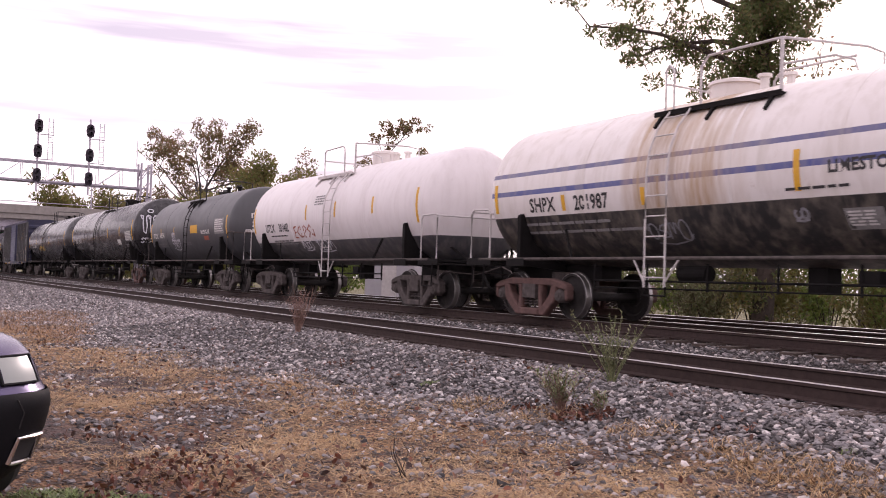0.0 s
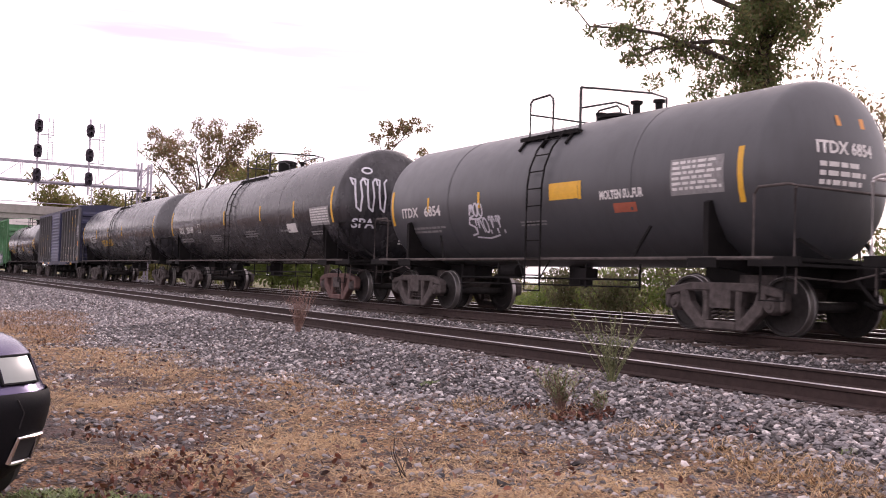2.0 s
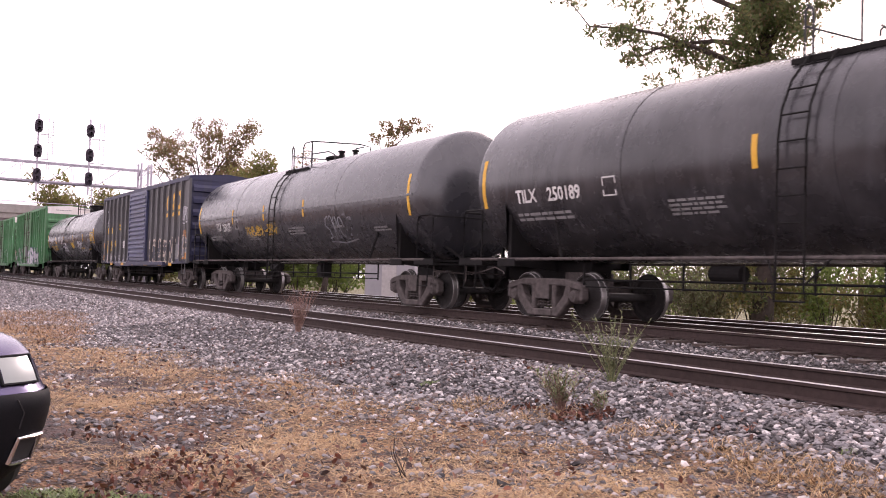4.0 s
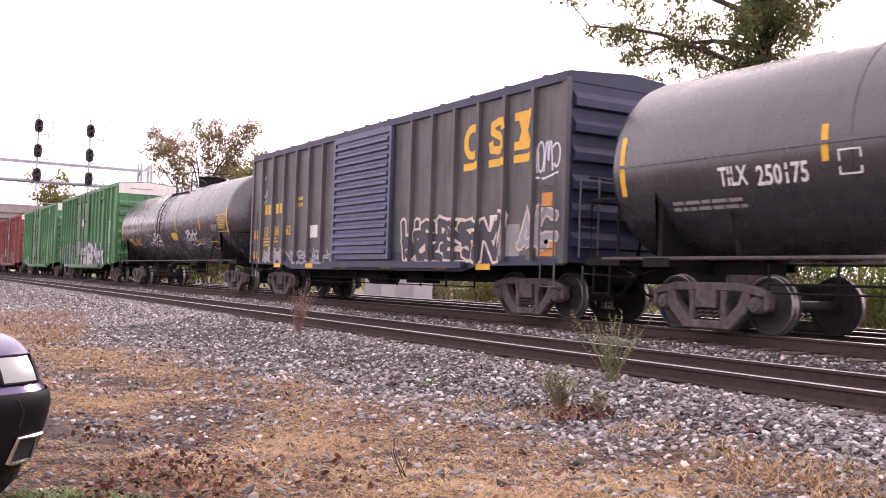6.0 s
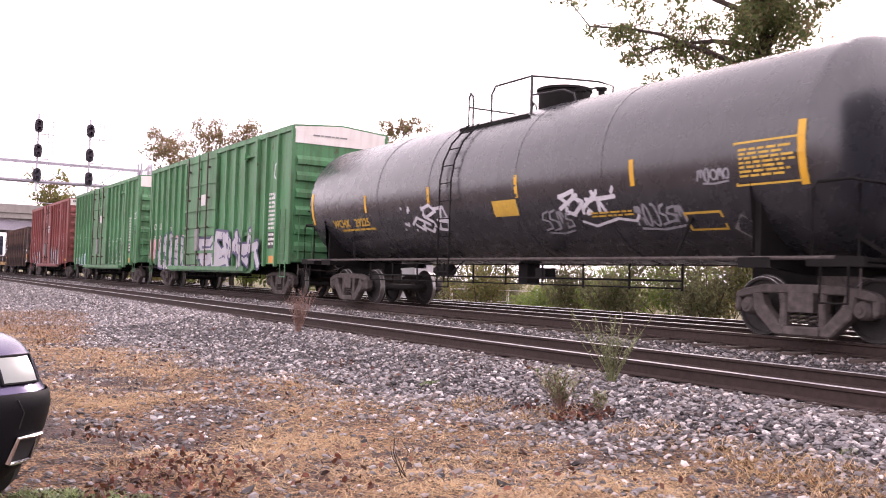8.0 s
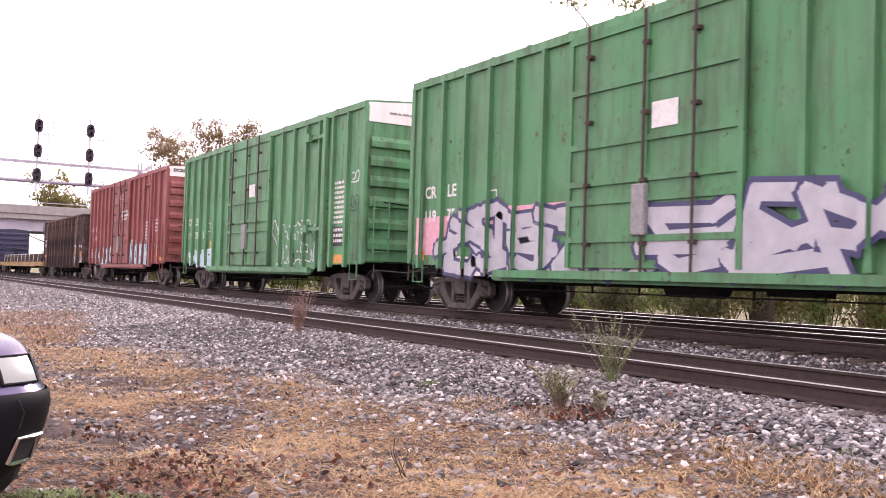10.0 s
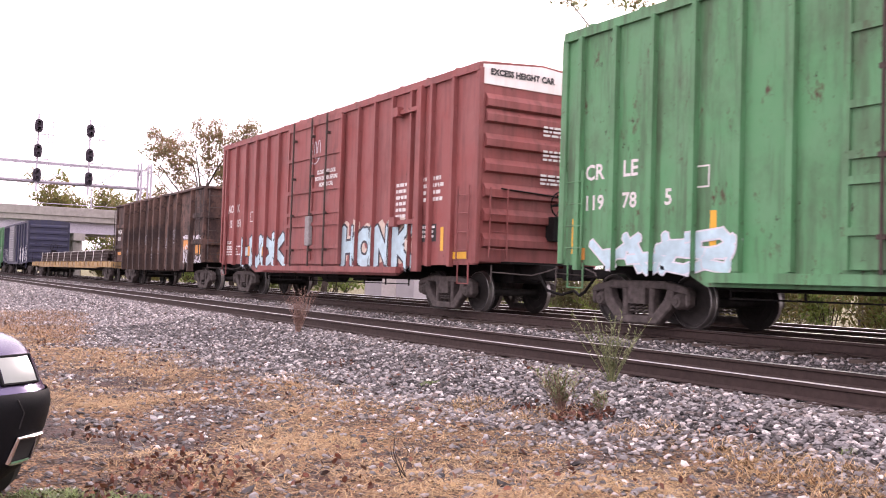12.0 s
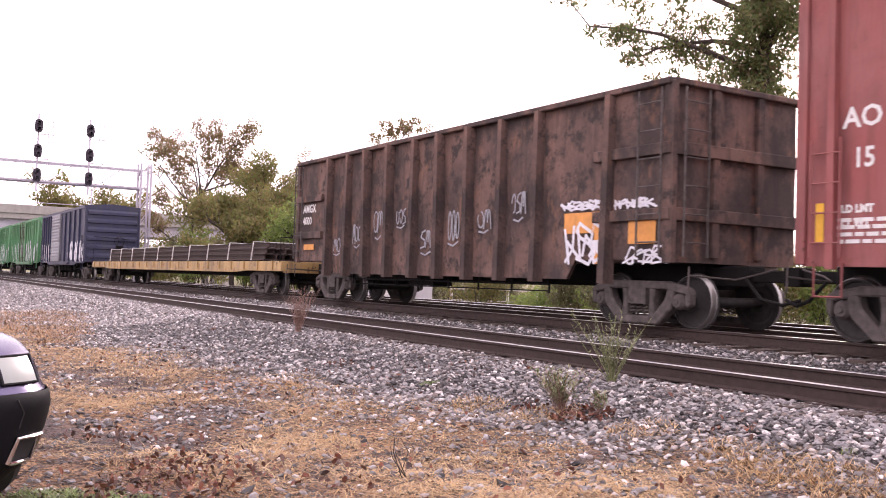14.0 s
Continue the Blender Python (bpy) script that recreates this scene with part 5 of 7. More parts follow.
        marks("inspection_box", ribbon([(q + 3.0, 2.1), (q + 3.3, 2.1), (q + 3.3, 2.4), (q + 3.0, 2.4), (q + 3.0, 2.1)], 0.025), s, M_LETTER_W, car)
        marks("small_writing", bars(h - 1.75, 1.95, 0.75, 1.15, 9, 90 + k), s, M_LETTER_W, car)
        panel(car, h - 1.75, 1.42, 0.75, 0.5, s, M_LETTER_W, 93 + k, 3, M_LETTER_K)
        marks("reflector_panel", rect(h - 1.65, 0.98, h - 1.05, 1.2) + rect(q + 0.35, 1.05, q + 0.6, 1.25), s, M_ORANGE, car, "orange panel")
        reflectors(car, (h - 0.98, h - 4.1, q + 6.3, q + 3.4, q + 0.3), s, 1.15, 1.75, 0.12)
        e = on_end(h + 0.12)
        marks("small_writing", bars(0.1, 3.72, 0.5, 0.16, 2, 95) + bars(0.0, 3.2, 0.8, 0.22, 2, 96) + bars(-0.1, 2.68, 0.9, 0.2, 2, 97), e, M_LETTER_W, car)
        letters("reporting_mark", "CRLE", 0.2, 0.55, 4.2, on_end(h + 0.05), M_LETTER_W, car)
        marks("small_writing", bars(-0.9, 4.68, 1.2, 0.08, 1, 98), on_end(h + 0.05), M_LETTER_G, car)
        marks("placard", rect((d0 + d1) / 2 - uc + 0.1, 3.05, (d0 + d1) / 2 - uc + 0.65, 3.45), on_side(1.61), M_LETTER_W, car, "white painted notice")
        if k == 0:
            sprayed("pink_band", rect(-7.8, 1.16, -6.1, 1.97), 1.499, M_SPRAY_PINK, car, posts, "pink sprayed band")
            sprayed("pink_band", rect(-6.0, 1.75, -1.2, 2.06), 1.499, M_SPRAY_PINK, car, posts)
            sprayed("graffiti_base", rect(-6.6, 0.74, -0.4, 1.12), 1.5, M_WHITE, car, posts, "white sprayed base under the letters")
            throw_up("CSEBO", -6.45, 0.78, 5.9, 1.3, 0.26, 0.15, 1.504, M_PIECE, M_PIECE_RIM, car, posts, "white bubble letters with navy edges")
            throw_up("SENH", -0.2, 0.8, 5.6, 1.2, 0.25, 0.15, 1.604, M_PIECE, M_PIECE_RIM, car, [p for p in posts if p > 3], "white bubble letters with navy edges")
            marks("spray_tag", scrawl(h - 1.4, 2.9, 0.5, 1.2, 103, 0.05, 2), s, M_SPRAY, car)
        else:
            throw_up("AMBOA", 2.05, 1.0, 3.1, 1.08, 0.2, 0.07, 1.5, M_GREEN_B, M_SPRAY, car, posts, "green letters left bare inside white outlines")
            throw_up("HUSE", q + 1.1, 0.85, 2.7, 0.6, 0.13, 0.05, 1.5, M_SPRAY_PALE, M_SPRAY, car, posts, "pale thin sprayed letters")
            marks("spray_tag", scrawl(h - 0.75, 2.35, 0.5, 0.35, 114, 0.03, 2), s, M_SPRAY_DARK, car)
            marks("spray_tag", scrawl(h - 0.75, 3.05, 0.5, 0.25, 113, 0.03, 2), s, M_SPRAY, car)
    # oxide red car
    u0, u1 = -169.3, -153.35
    car, h, uc, posts = boxcar("tall oxide red boxcar with pale blue graffiti letters", u0, u1, 5.0, 0.70, M_RED, (-163.13, -159.6, "plug", M_RED), 0.92, M_RED, M_RED, ((-6.8, False), (6.15, False)),
                        (1.5, 2.0, 2.5, 3.0, 3.5, 4.0, 4.3), cap=0.42)
    q = -h
    for a, b, z in (("AO", 0.56, 2.66), ("K", 1.46, 2.66)):
        letters("reporting_mark", a, 0.36, q + b, z, s, M_LETTER_W, car)
    for a, b in (("15", 0.7), ("051", 1.44)):
        letters("car_number", a, 0.34, q + b, 2.17, s, M_LETTER_W, car, 0.9)
    marks("inspection_box", ribbon([(q + 2.75, 2.3), (q + 3.05, 2.3), (q + 3.05, 2.6), (q + 2.75, 2.6), (q + 2.75, 2.3)], 0.025), s, M_LETTER_W, car)
    marks("small_writing", bars(q + 0.5, 1.2, 1.4, 0.35, 4, 121) + bars(h - 3.4, 1.95, 0.75, 0.85, 6, 122) + bars(h - 2.2, 2.25, 0.9, 0.6, 4, 123), s, M_LETTER_W, car)
    panel(car, h - 2.2, 1.45, 0.65, 0.38, s, M_LETTER_W, 125, 3, M_LETTER_K)
    marks("reflector_panel", rect(h - 0.95, 1.08, h - 0.3, 1.22), on_side(1.51), M_YELLOW, car, "yellow panel")
    reflectors(car, (-163.3 - uc, -159.75 - uc, h - 2.7, h - 5.4, h - 1.3, q + 0.25), on_side(1.505), 1.25, 1.75, 0.12)
    throw_up("HUOK", q + 2.1, 0.86, 3.55, 0.95, 0.27, 0.1, 1.5, M_SPRAY_PALE, M_SPRAY_DARK, car, posts, "pale blue block letters", 0.35)
    throw_up("HONK", 1.65, 0.88, 3.7, 1.0, 0.29, 0.11, 1.5, M_SPRAY_PALE, M_SPRAY_DARK, car, posts, "pale blue block letters", 0.0)
    sprayed("graffiti_halo", tag("HONK", 1.75, 0.98, 3.9, 1.02, 0.34, 0.0), 1.497, M_SPRAY_CREAM, car, posts, "cream halo behind the letters")
    for a, b in ((q + 2.65, 1.2), (q + 4.1, 1.15)):
        sprayed("orange_dab", rect(a, b, a + 0.2, b + 0.32), 1.512, M_ORANGE, car, posts, "orange sprayed dab")
    for k, line in enumerate(("CLOSE AND LOCK", "BOTH DOORS BEFORE", "MOVING CAR")):
        letters("door_notice", line, 0.14, 0.84, 3.36 - 0.17 * k, on_side(1.61), M_LETTER_W, car, centred=True)
    letters("load_limit", "LD LMT", 0.13, q + 0.55, 1.62, s, M_LETTER_W, car)
    letters("light_weight", "LT WT", 0.13, q + 0.55, 1.45, s, M_LETTER_W, car)
    marks("spray_tag", scrawl(-161.6 - uc, 3.75, 0.7, 0.55, 136, 0.03, 3), on_side(1.61), M_SPRAY, car)
    e = on_end(h + 0.12)
    marks("small_writing", bars(0.0, 3.62, 0.7, 0.25, 3, 137) + bars(0.0, 3.12, 0.75, 0.25, 3, 138) + bars(-0.05, 2.62, 0.8, 0.25, 3, 139), e, M_LETTER_W, car)
    letters("height_notice", "EXCESS HEIGHT CAR", 0.17, -1.3, 4.78, on_end(h + 0.05), M_LETTER_K, car)
    letters("reporting_mark", "AOK 15051", 0.19, 0.5, 4.68, on_end(h + 0.05), M_LETTER_K, car)
    # navy car and the last green car
    car, h, uc, posts = boxcar("navy blue boxcar with a pale ribbed door", -234.1, -218.0, 4.28, 0.82, M_NAVY, (-229.2, -226.0, "ribbed", M_SPRAY_GREY), 1.0, M_NAVY, M_NAVY, ((-6.3, False), (6.3, False)), (1.45, 1.95, 2.45, 2.95, 3.45, 3.95))
    throw_up("SUNK", h - 4.6, 1.05, 4.2, 1.2, 0.3, 0.1, 1.5, M_SPRAY, M_SPRAY_DARK, car, posts, "white block letters")
    throw_up("COB", -h + 0.6, 1.05, 3.6, 1.2, 0.3, 0.1, 1.5, M_SPRAY, M_SPRAY_DARK, car, posts, "white block letters")
    for u0, u1 in ((-251.8, -236.0), (-269.6, -253.8)):
        car, h, uc, posts = boxcar("green boxcar with large white graffiti blocks", u0, u1, 4.3, 0.8, M_GREEN_B, (u0 + 6.4, u0 + 9.4, "plug", M_GREEN_B), 1.0, M_GREEN_B, M_GREEN_B, ((-6.3, False), (6.3, False)), (1.5, 2.0, 2.5, 3.0, 3.5, 4.0))
        throw_up("NSEBOCUKA", -h + 1.0, 1.05, 2 * h - 2.0, 1.5, 0.4, 0.12, 1.5, M_SPRAY, M_SPRAY_DARK, car, posts, "white block letters")


# ---- gondola and flatcar ----
def gondola():
    u0, u1, zt, lat = -186.3, -171.75, 3.82, 1.42
    uc, h = (u0 + u1) / 2, (u1 - u0) / 2
    car = thing("gondola_car", "dented rusty brown gondola car with ribbed sides and tags", "gondola car", pose(uc, TRACK_Y, 0))
    nx, nz = 60, 14
    for sy in (-1, 1):
        b = Shape()
        for thick in (0.0, 0.07):
            base = len(b.v)
            for i in range(nx + 1):
                for j in range(nz + 1):
                    x, z = -h + 2 * h * i / nx, 0.72 + (zt - 0.77) * j / nz
                    if abs(x) > h - 2.2:
                        z = max(z, 1.05)
                    dent = 0.035 * noise.noise((x * 0.9, z * 0.9, sy * 3 + 7)) + 0.02 * noise.noise((x * 2.3, z * 2.0, 5))
                    b.v.append((x, sy * (lat - thick + dent), z))
            b.f += [(base + i * (nz + 1) + j, base + (i + 1) * (nz + 1) + j, base + (i + 1) * (nz + 1) + j + 1, base + i * (nz + 1) + j + 1) for i in range(nx) for j in range(nz)]
        part("side_wall", b, M_RUSTY, car, "dented rust-brown plate side", smooth=True)
    for e in (-1, 1):
        part("end_wall", Shape().box(min(e * h, e * (h - 0.07)), max(e * h, e * (h - 0.07)), -lat, lat, 1.05, zt - 0.05), M_RUSTY, car)
    part("floor", Shape().box(-h, h, -lat + 0.1, lat - 0.1, 1.02, 1.1), M_RUSTY, car)
    lip = Shape()
    for sy in (-1, 1):
        lip.box(-h - 0.05, h + 0.05, sy * (lat + 0.02) - 0.09, sy * (lat + 0.02) + 0.09, zt - 0.1, zt)
    for e in (-1, 1):
        lip.box(e * (h + 0.02) - 0.08, e * (h + 0.02) + 0.08, -lat, lat, zt - 0.1, zt - 0.002)
    part("top_chord", lip, M_RUSTY, car, "bent top edge beam", bevel=0.015)
    rib = Shape().prism([(-0.08, 0.66), (0.08, 0.66), (0.06, zt - 0.08), (-0.06, zt - 0.08)], -0.2, 0.02).mesh("side_rib", M_RUSTY)
    xs = [-h + 2.2 + 1.14 * i for i in range(9)] + [h - 1.35]
    for sy in (-1, 1):
        for x in xs:
            part("side_rib", rib, None, car, at=pose(x, sy * lat, 0, random.uniform(-0.8, 0.8), random.uniform(-0.7, 0.7), 0 if sy < 0 else 180))
    for e in (-1, 1):
        for z in (1.75, 2.75):
            belt = Shape().box(min(e * (h - 1.7), e * (h + 0.06)), max(e * (h - 1.7), e * (h + 0.06)), -lat - 0.09, -lat, z - 0.09, z + 0.09)
            belt.box(min(e * h, e * (h + 0.1)), max(e * h, e * (h + 0.1)), -lat, lat, z - 0.1, z + 0.1)
            part("end_belt", belt, M_RUSTY, car, "heavy belt rib round the corner", bevel=0.01)
        part("corner_post", Shape().box(e * h - 0.1, e * h + 0.1, -lat - 0.06, -lat + 0.05, 1.0, zt - 0.05), M_RUSTY, car, bevel=0.01)
        for y in (-0.5, 0.5):
            part("end_post", Shape().box(min(e * h, e * (h + 0.08)), max(e * h, e * (h + 0.08)), y - 0.07, y + 0.07, 1.1, zt - 0.1), M_RUSTY, car, bevel=0.01)
    for e in (-1, 1):
        ladder(car, e * (h - 0.3), -lat - 0.16, 1.1, zt - 0.15, 0.5, 6, M_TRUCK)
        ladder(car, e * (h + 0.2), -lat + 0.35, 1.1, zt - 0.15, 0.5, 6, M_TRUCK, "y")
    s = on_side(lat + 0.04)
    marks("placard", rect(5.6, 0.98, 5.95, 1.5), on_side(lat + 0.04), M_ORANGE, car, "faded yellow panel")
    marks("reflector_panel", rect(4.8, 1.5, 5.95, 1.85) + rect(6.42, 1.3, 7.03, 1.8) + rect(-h + 0.5, 1.35, -h + 1.2, 1.5), s, M_ORANGE, car, "orange panel")
    marks("spray_tag", tag("NSEBOC", 4.75, 1.88, 1.05, 0.17, 0.035) + tag("MSE", 4.85, 0.98, 1.0, 0.66, 0.06) + tag("NUMSEK", 6.1, 1.86, 0.85, 0.17, 0.035) + tag("OUSE", 6.4, 0.98, 0.75, 0.28, 0.035), s, M_SPRAY, car, "white sprayed tag")
    for i, x in enumerate(xs[:-2]):
        marks("spray_tag", scrawl(x + 0.3, 1.25 + 0.2 * (i * 5 % 4), 0.45, 0.4 + 0.12 * (i % 3), 170 + 3 * i, 0.035, 2 + i % 2), s, M_SPRAY_GREY, car)
    letters("car_number", "4000", 0.3, -h + 0.4, 2.05, s, M_LETTER_W, car)
    letters("reporting_mark", "AMGX", 0.3, -h + 0.4, 2.38, s, M_LETTER_W, car)
    under = Shape().box(-h + 0.3, h - 0.3, -0.35, 0.35, 0.62, 1.03).box(-1.5, -0.4, -1.0, -0.5, 0.5, 0.8)
    part("underframe", under, M_FRAME, car)
    under_rods(car, -h + 3.2, h - 3.2, 0.6, 1.2)
    for x in (-h + 1.7, h - 1.0):
        add_truck(car, x, False)
    couplers(car, -h, h)


def flatcar():
    u0, u1, lat = -216.0, -187.6, 1.4
    uc, h = (u0 + u1) / 2, (u1 - u0) / 2
    car = thing("flatcar", "worn yellow flatcar with a dark timber deck", "flatcar", pose(uc, TRACK_Y, 0))
    s = Shape()
    for sy in (-1, 1):
        y0, y1 = sorted((sy * (lat - 0.1), sy * lat))
        s.prism([(-h, 1.04), (-h, 0.74), (-h + 3.2, 0.74), (-h + 4.2, 0.68), (h - 4.2, 0.68), (h - 3.2, 0.74), (h, 0.74), (h, 1.04)], y0, y1)
    for e in (-1, 1):
        s.box(min(e * h, e * (h - 0.12)), max(e * h, e * (h - 0.12)), -lat + 0.1, lat - 0.1, 0.7, 1.04)
    part("side_sill", s, M_FLAT, car, "worn yellow side sill", bevel=0.01)
    for i in range(56):
        x = -h + 0.15 + (2 * h - 0.3) * (i + 0.5) / 56
        part("plank", DECK_PLANK, None, car, at=pose(x, 0, 0))
    pk = Shape().box(-0.05, 0.05, -0.05, 0.03, 0.78, 1.05).mesh("stake_pocket", M_FLAT)
    for i in range(22):
        part("stake_pocket", pk, None, car, at=pose(-h + 0.7 + (2 * h - 1.4) * i / 21, -lat, 0))
    part("underframe", Shape().box(-h + 0.3, h - 0.3, -0.3, 0.3, 0.55, 0.98), M_FRAME, car)
    for x in (-h + 2.4, h - 2.4):
        add_truck(car, x, False)
    couplers(car, -h, h)
    st = Shape()
    for e in (-1, 1):
        st.tube([(e * (h - 0.1), -lat, 1.0), (e * (h - 0.1), -lat, 1.75), (e * (h - 0.1), -0.4, 1.75), (e * (h - 0.1), -0.4, 1.0)], 0.02, 6)
    part("end_handrail", st, M_FRAME, car)
    # rail bundles lie on the deck
    load = thing("rail_bundle", "stack of long dark steel rails strapped on the flatcar", "steel load", pose(uc, TRACK_Y, 1.06))
    one = Shape()
    one.slab([(-0.07, 0), (0.07, 0), (0.012, 0.04), (0.012, 0.12), (0.035, 0.14), (0.035, 0.17), (-0.035, 0.17), (-0.035, 0.14), (-0.012, 0.12), (-0.012, 0.04)], -h + 3.4, h - 1.9)
    rail = one.mesh("steel_rail", M_RAIL)
    for row in range(3):
        for k in range(9):
            part("steel_rail", rail, None, load, at=pose(0.05 * ((k * 5 + row * 3) % 7 - 3), -1.15 + k * 0.285, 0.03 + row * 0.19))
    for i in range(10):
        x = -h + 4.2 + (2 * h - 7.0) * i / 9
        part("strap", STRAP, None, load, "pale strap over the load", at=pose(x, 0, 0))
        part("timber_block", BLOCK, None, load, at=pose(x, 0, 0))
    return load


DECK_PLANK = Shape().box(-0.24, 0.24, -1.28, 1.28, 0.99, 1.045).mesh("plank", M_TIE)
STRAP = Shape().bar((-0.12, -1.3, 0.02), (0.0, -1.28, 0.62), 0.035, 0.02).bar((0.0, -1.28, 0.62), (0.0, 1.28, 0.62), 0.035, 0.02).bar((0.0, 1.28, 0.62), (-0.12, 1.3, 0.02), 0.05, 0.02).mesh("strap", M_LETTER_W)
BLOCK = Shape().box(-0.08, 0.08, -1.32, 1.32, 0.0, 0.035).mesh("timber_block", M_TIE)

tank_cars()
boxcars()
gondola()
flatcar()
train = [ob for ob in scene.objects if ob.parent is None and ob.name.split(".")[0] in ("tank_car", "boxcar", "gondola_car", "flatcar", "rail_bundle")]


# ---- beyond the tracks ----
def leaf_cloud(centres, count, size, seed, flat=0.0):
    """Many small leaves in clumps; centres: (x, y, z, radius)."""
    rng = np.random.default_rng(seed)
    c = np.array(centres)
    w = c[:, 3] ** 2
    pick = rng.choice(len(c), count, p=w / w.sum())
    d = rng.normal(size=(count, 3))
    d /= np.linalg.norm(d, axis=1)[:, None]
    p = c[pick, :3] + d * (c[pick, 3] * rng.uniform(0.15, 1.0, count) ** 0.5)[:, None] * np.array([1, 1, 0.8])
    a = rng.normal(size=(count, 3))
    a /= np.linalg.norm(a, axis=1)[:, None]
    a[:, 2] = a[:, 2] * (1 - flat) - 0.3
    b = np.cross(a, rng.normal(size=(count, 3)))
    b /= np.linalg.norm(b, axis=1)[:, None] + 1e-9
    s = size * rng.uniform(0.55, 1.3, count)[:, None]
    v = np.stack([p - a * s, p + b * s * 0.42, p + a * s, p - b * s * 0.42], 1).reshape(-1, 3)
    sh = Shape()
    sh.v = v.tolist()
    sh.f = [(4 * i, 4 * i + 1, 4 * i + 2, 4 * i + 3) for i in range(count)]
    return sh


def raw_mesh(sh, name, mat):
    me = bpy.data.meshes.new(name)
    me.from_pydata(sh.v, [], sh.f)
    me.materials.append(mat)
    return me


def limbs(base, height, spread_, seed, levels=3, trunk=0.25, start=0.3, first=7):
    """Trunk and forking limbs; returns the wood and the twig ends."""
    rnd, sh, ends = random.Random(seed), Shape(), []

    def grow(p, d, length, r, level):
        pts = [p]
        for _ in range(4):
            d = (d + Vector((rnd.gauss(0, 0.16), rnd.gauss(0, 0.16), rnd.gauss(0.05, 0.1)))).normalized()
            pts.append(pts[-1] + d * length / 4)
        sh.tube(pts, r, 6, r * 0.45)
        if level == 0:
            ends.append((pts[-1], length))
            ends.append((pts[2], length))
            return
        for k in range(3 + (level == levels) * (first - 3)):
            f = rnd.uniform(start if level == levels else 0.35, 1.0)
            i = min(3, int(f * 4))
            q = pts[i].lerp(pts[i + 1], f * 4 - i)
            side = Vector((rnd.gauss(0, 1), rnd.gauss(0, 1), rnd.uniform(0.0, 0.9))).normalized()
            grow(q, (d * 0.45 + side * spread_).normalized(), length * rnd.uniform(0.42, 0.62), r * 0.5, level - 1)
        ends.append((pts[-1], length * 0.5))

    grow(Vector(base) - Vector((0, 0, 0.1)), Vector((0, 0, 1)), height * 0.82, trunk, levels)
    return sh, ends


def tree(label, at, height, width, seed, mat, leaves, size, clump, trunk=0.2, levels=3, first=9, sparse=0.8):
    t = thing("tree", label, "tree", pose(*at), "trees beyond the tracks")
    wood, ends = limbs((0, 0, 0), height, 0.9, seed, levels, trunk, 0.35, first)
    pts = [p for p, _ in ends]
    mx, my, mz = (sum(p[i] for p in pts) / len(pts) for i in range(3))
    wide = sorted(math.hypot(p.x - mx, p.y - my) for p in pts)[int(len(pts) * 0.9)]
    k, top = min(1.7, (width / 2 - clump * 0.5) / max(1e-3, wide)), height / (max(p.z for p in pts) + clump * 0.5)

    def fit(p):
        s = min(1.0, p[2] / mz)
        return ((p[0] - mx * s) * k, (p[1] - my * s) * k, p[2] * top)

    wood.v = [fit(p) for p in wood.v]
    part("trunk", wood, M_BARK, t, "grey brown trunk and limbs", smooth=True)
    rnd = random.Random(seed + 1)
    cs = [(*fit(p), clump * rnd.uniform(0.5, 1.4)) for p in pts if rnd.random() < sparse]
    tagged(part("crown", raw_mesh(leaf_cloud(cs, leaves, size, seed), "crown", mat), mat, t, "loose autumn crown with gaps"), kind="stuff")
    return t


G = -0.9
tree("brown green autumn tree with a loose crown", (-76.8, 22.0, G), 14.0, 10.0, 3, M_CROWN_A, 12000, 0.13, 0.62, 0.2)
tree("olive autumn tree beside the larger one", (-80.3, 28.5, G), 10.5, 8.0, 7, M_CROWN_C, 6500, 0.17, 0.7)
tree("thin bare-topped autumn tree", (-69.2, 28.9, G), 12.0, 4.5, 11, M_CROWN_A, 1700, 0.14, 0.4, 0.14, sparse=0.6)
tree("reddish brown autumn tree with open branches", (-62.0, 32.4, G), 13.4, 9.5, 17, M_CROWN_A, 6500, 0.15, 0.45, 0.22, sparse=0.7)
tree("low thin autumn tree", (-58.8, 38.0, G), 10.8, 6.0, 19, M_CROWN_A, 1200, 0.13, 0.4, 0.14, sparse=0.5)
tree("pale yellow tree by the bridge", (-148.0, 22.0, G), 15.5, 12.0, 23, M_CROWN_C, 3500, 0.32, 1.2, 0.3)
tree("pale yellow tree by the bridge", (-147.0, 30.5, G), 14.5, 12.0, 29, M_CROWN_C, 3500, 0.32, 1.2, 0.3)
tree("tall olive shrub tree behind the flat cars", (-53.0, 17.8, G), 6.6, 7.5, 31, M_CROWN_C, 12000, 0.12, 0.7, 0.14)
tree("tall olive shrub tree behind the flat cars", (-47.5, 21.0, G), 6.2, 7.5, 37, M_BUSH, 11000, 0.12, 0.7, 0.14)
tree("leafy green shrub tree", (-58.0, 22.0, G), 9.0, 8.0, 41, M_CROWN_C, 11000, 0.13, 0.7, 0.14)


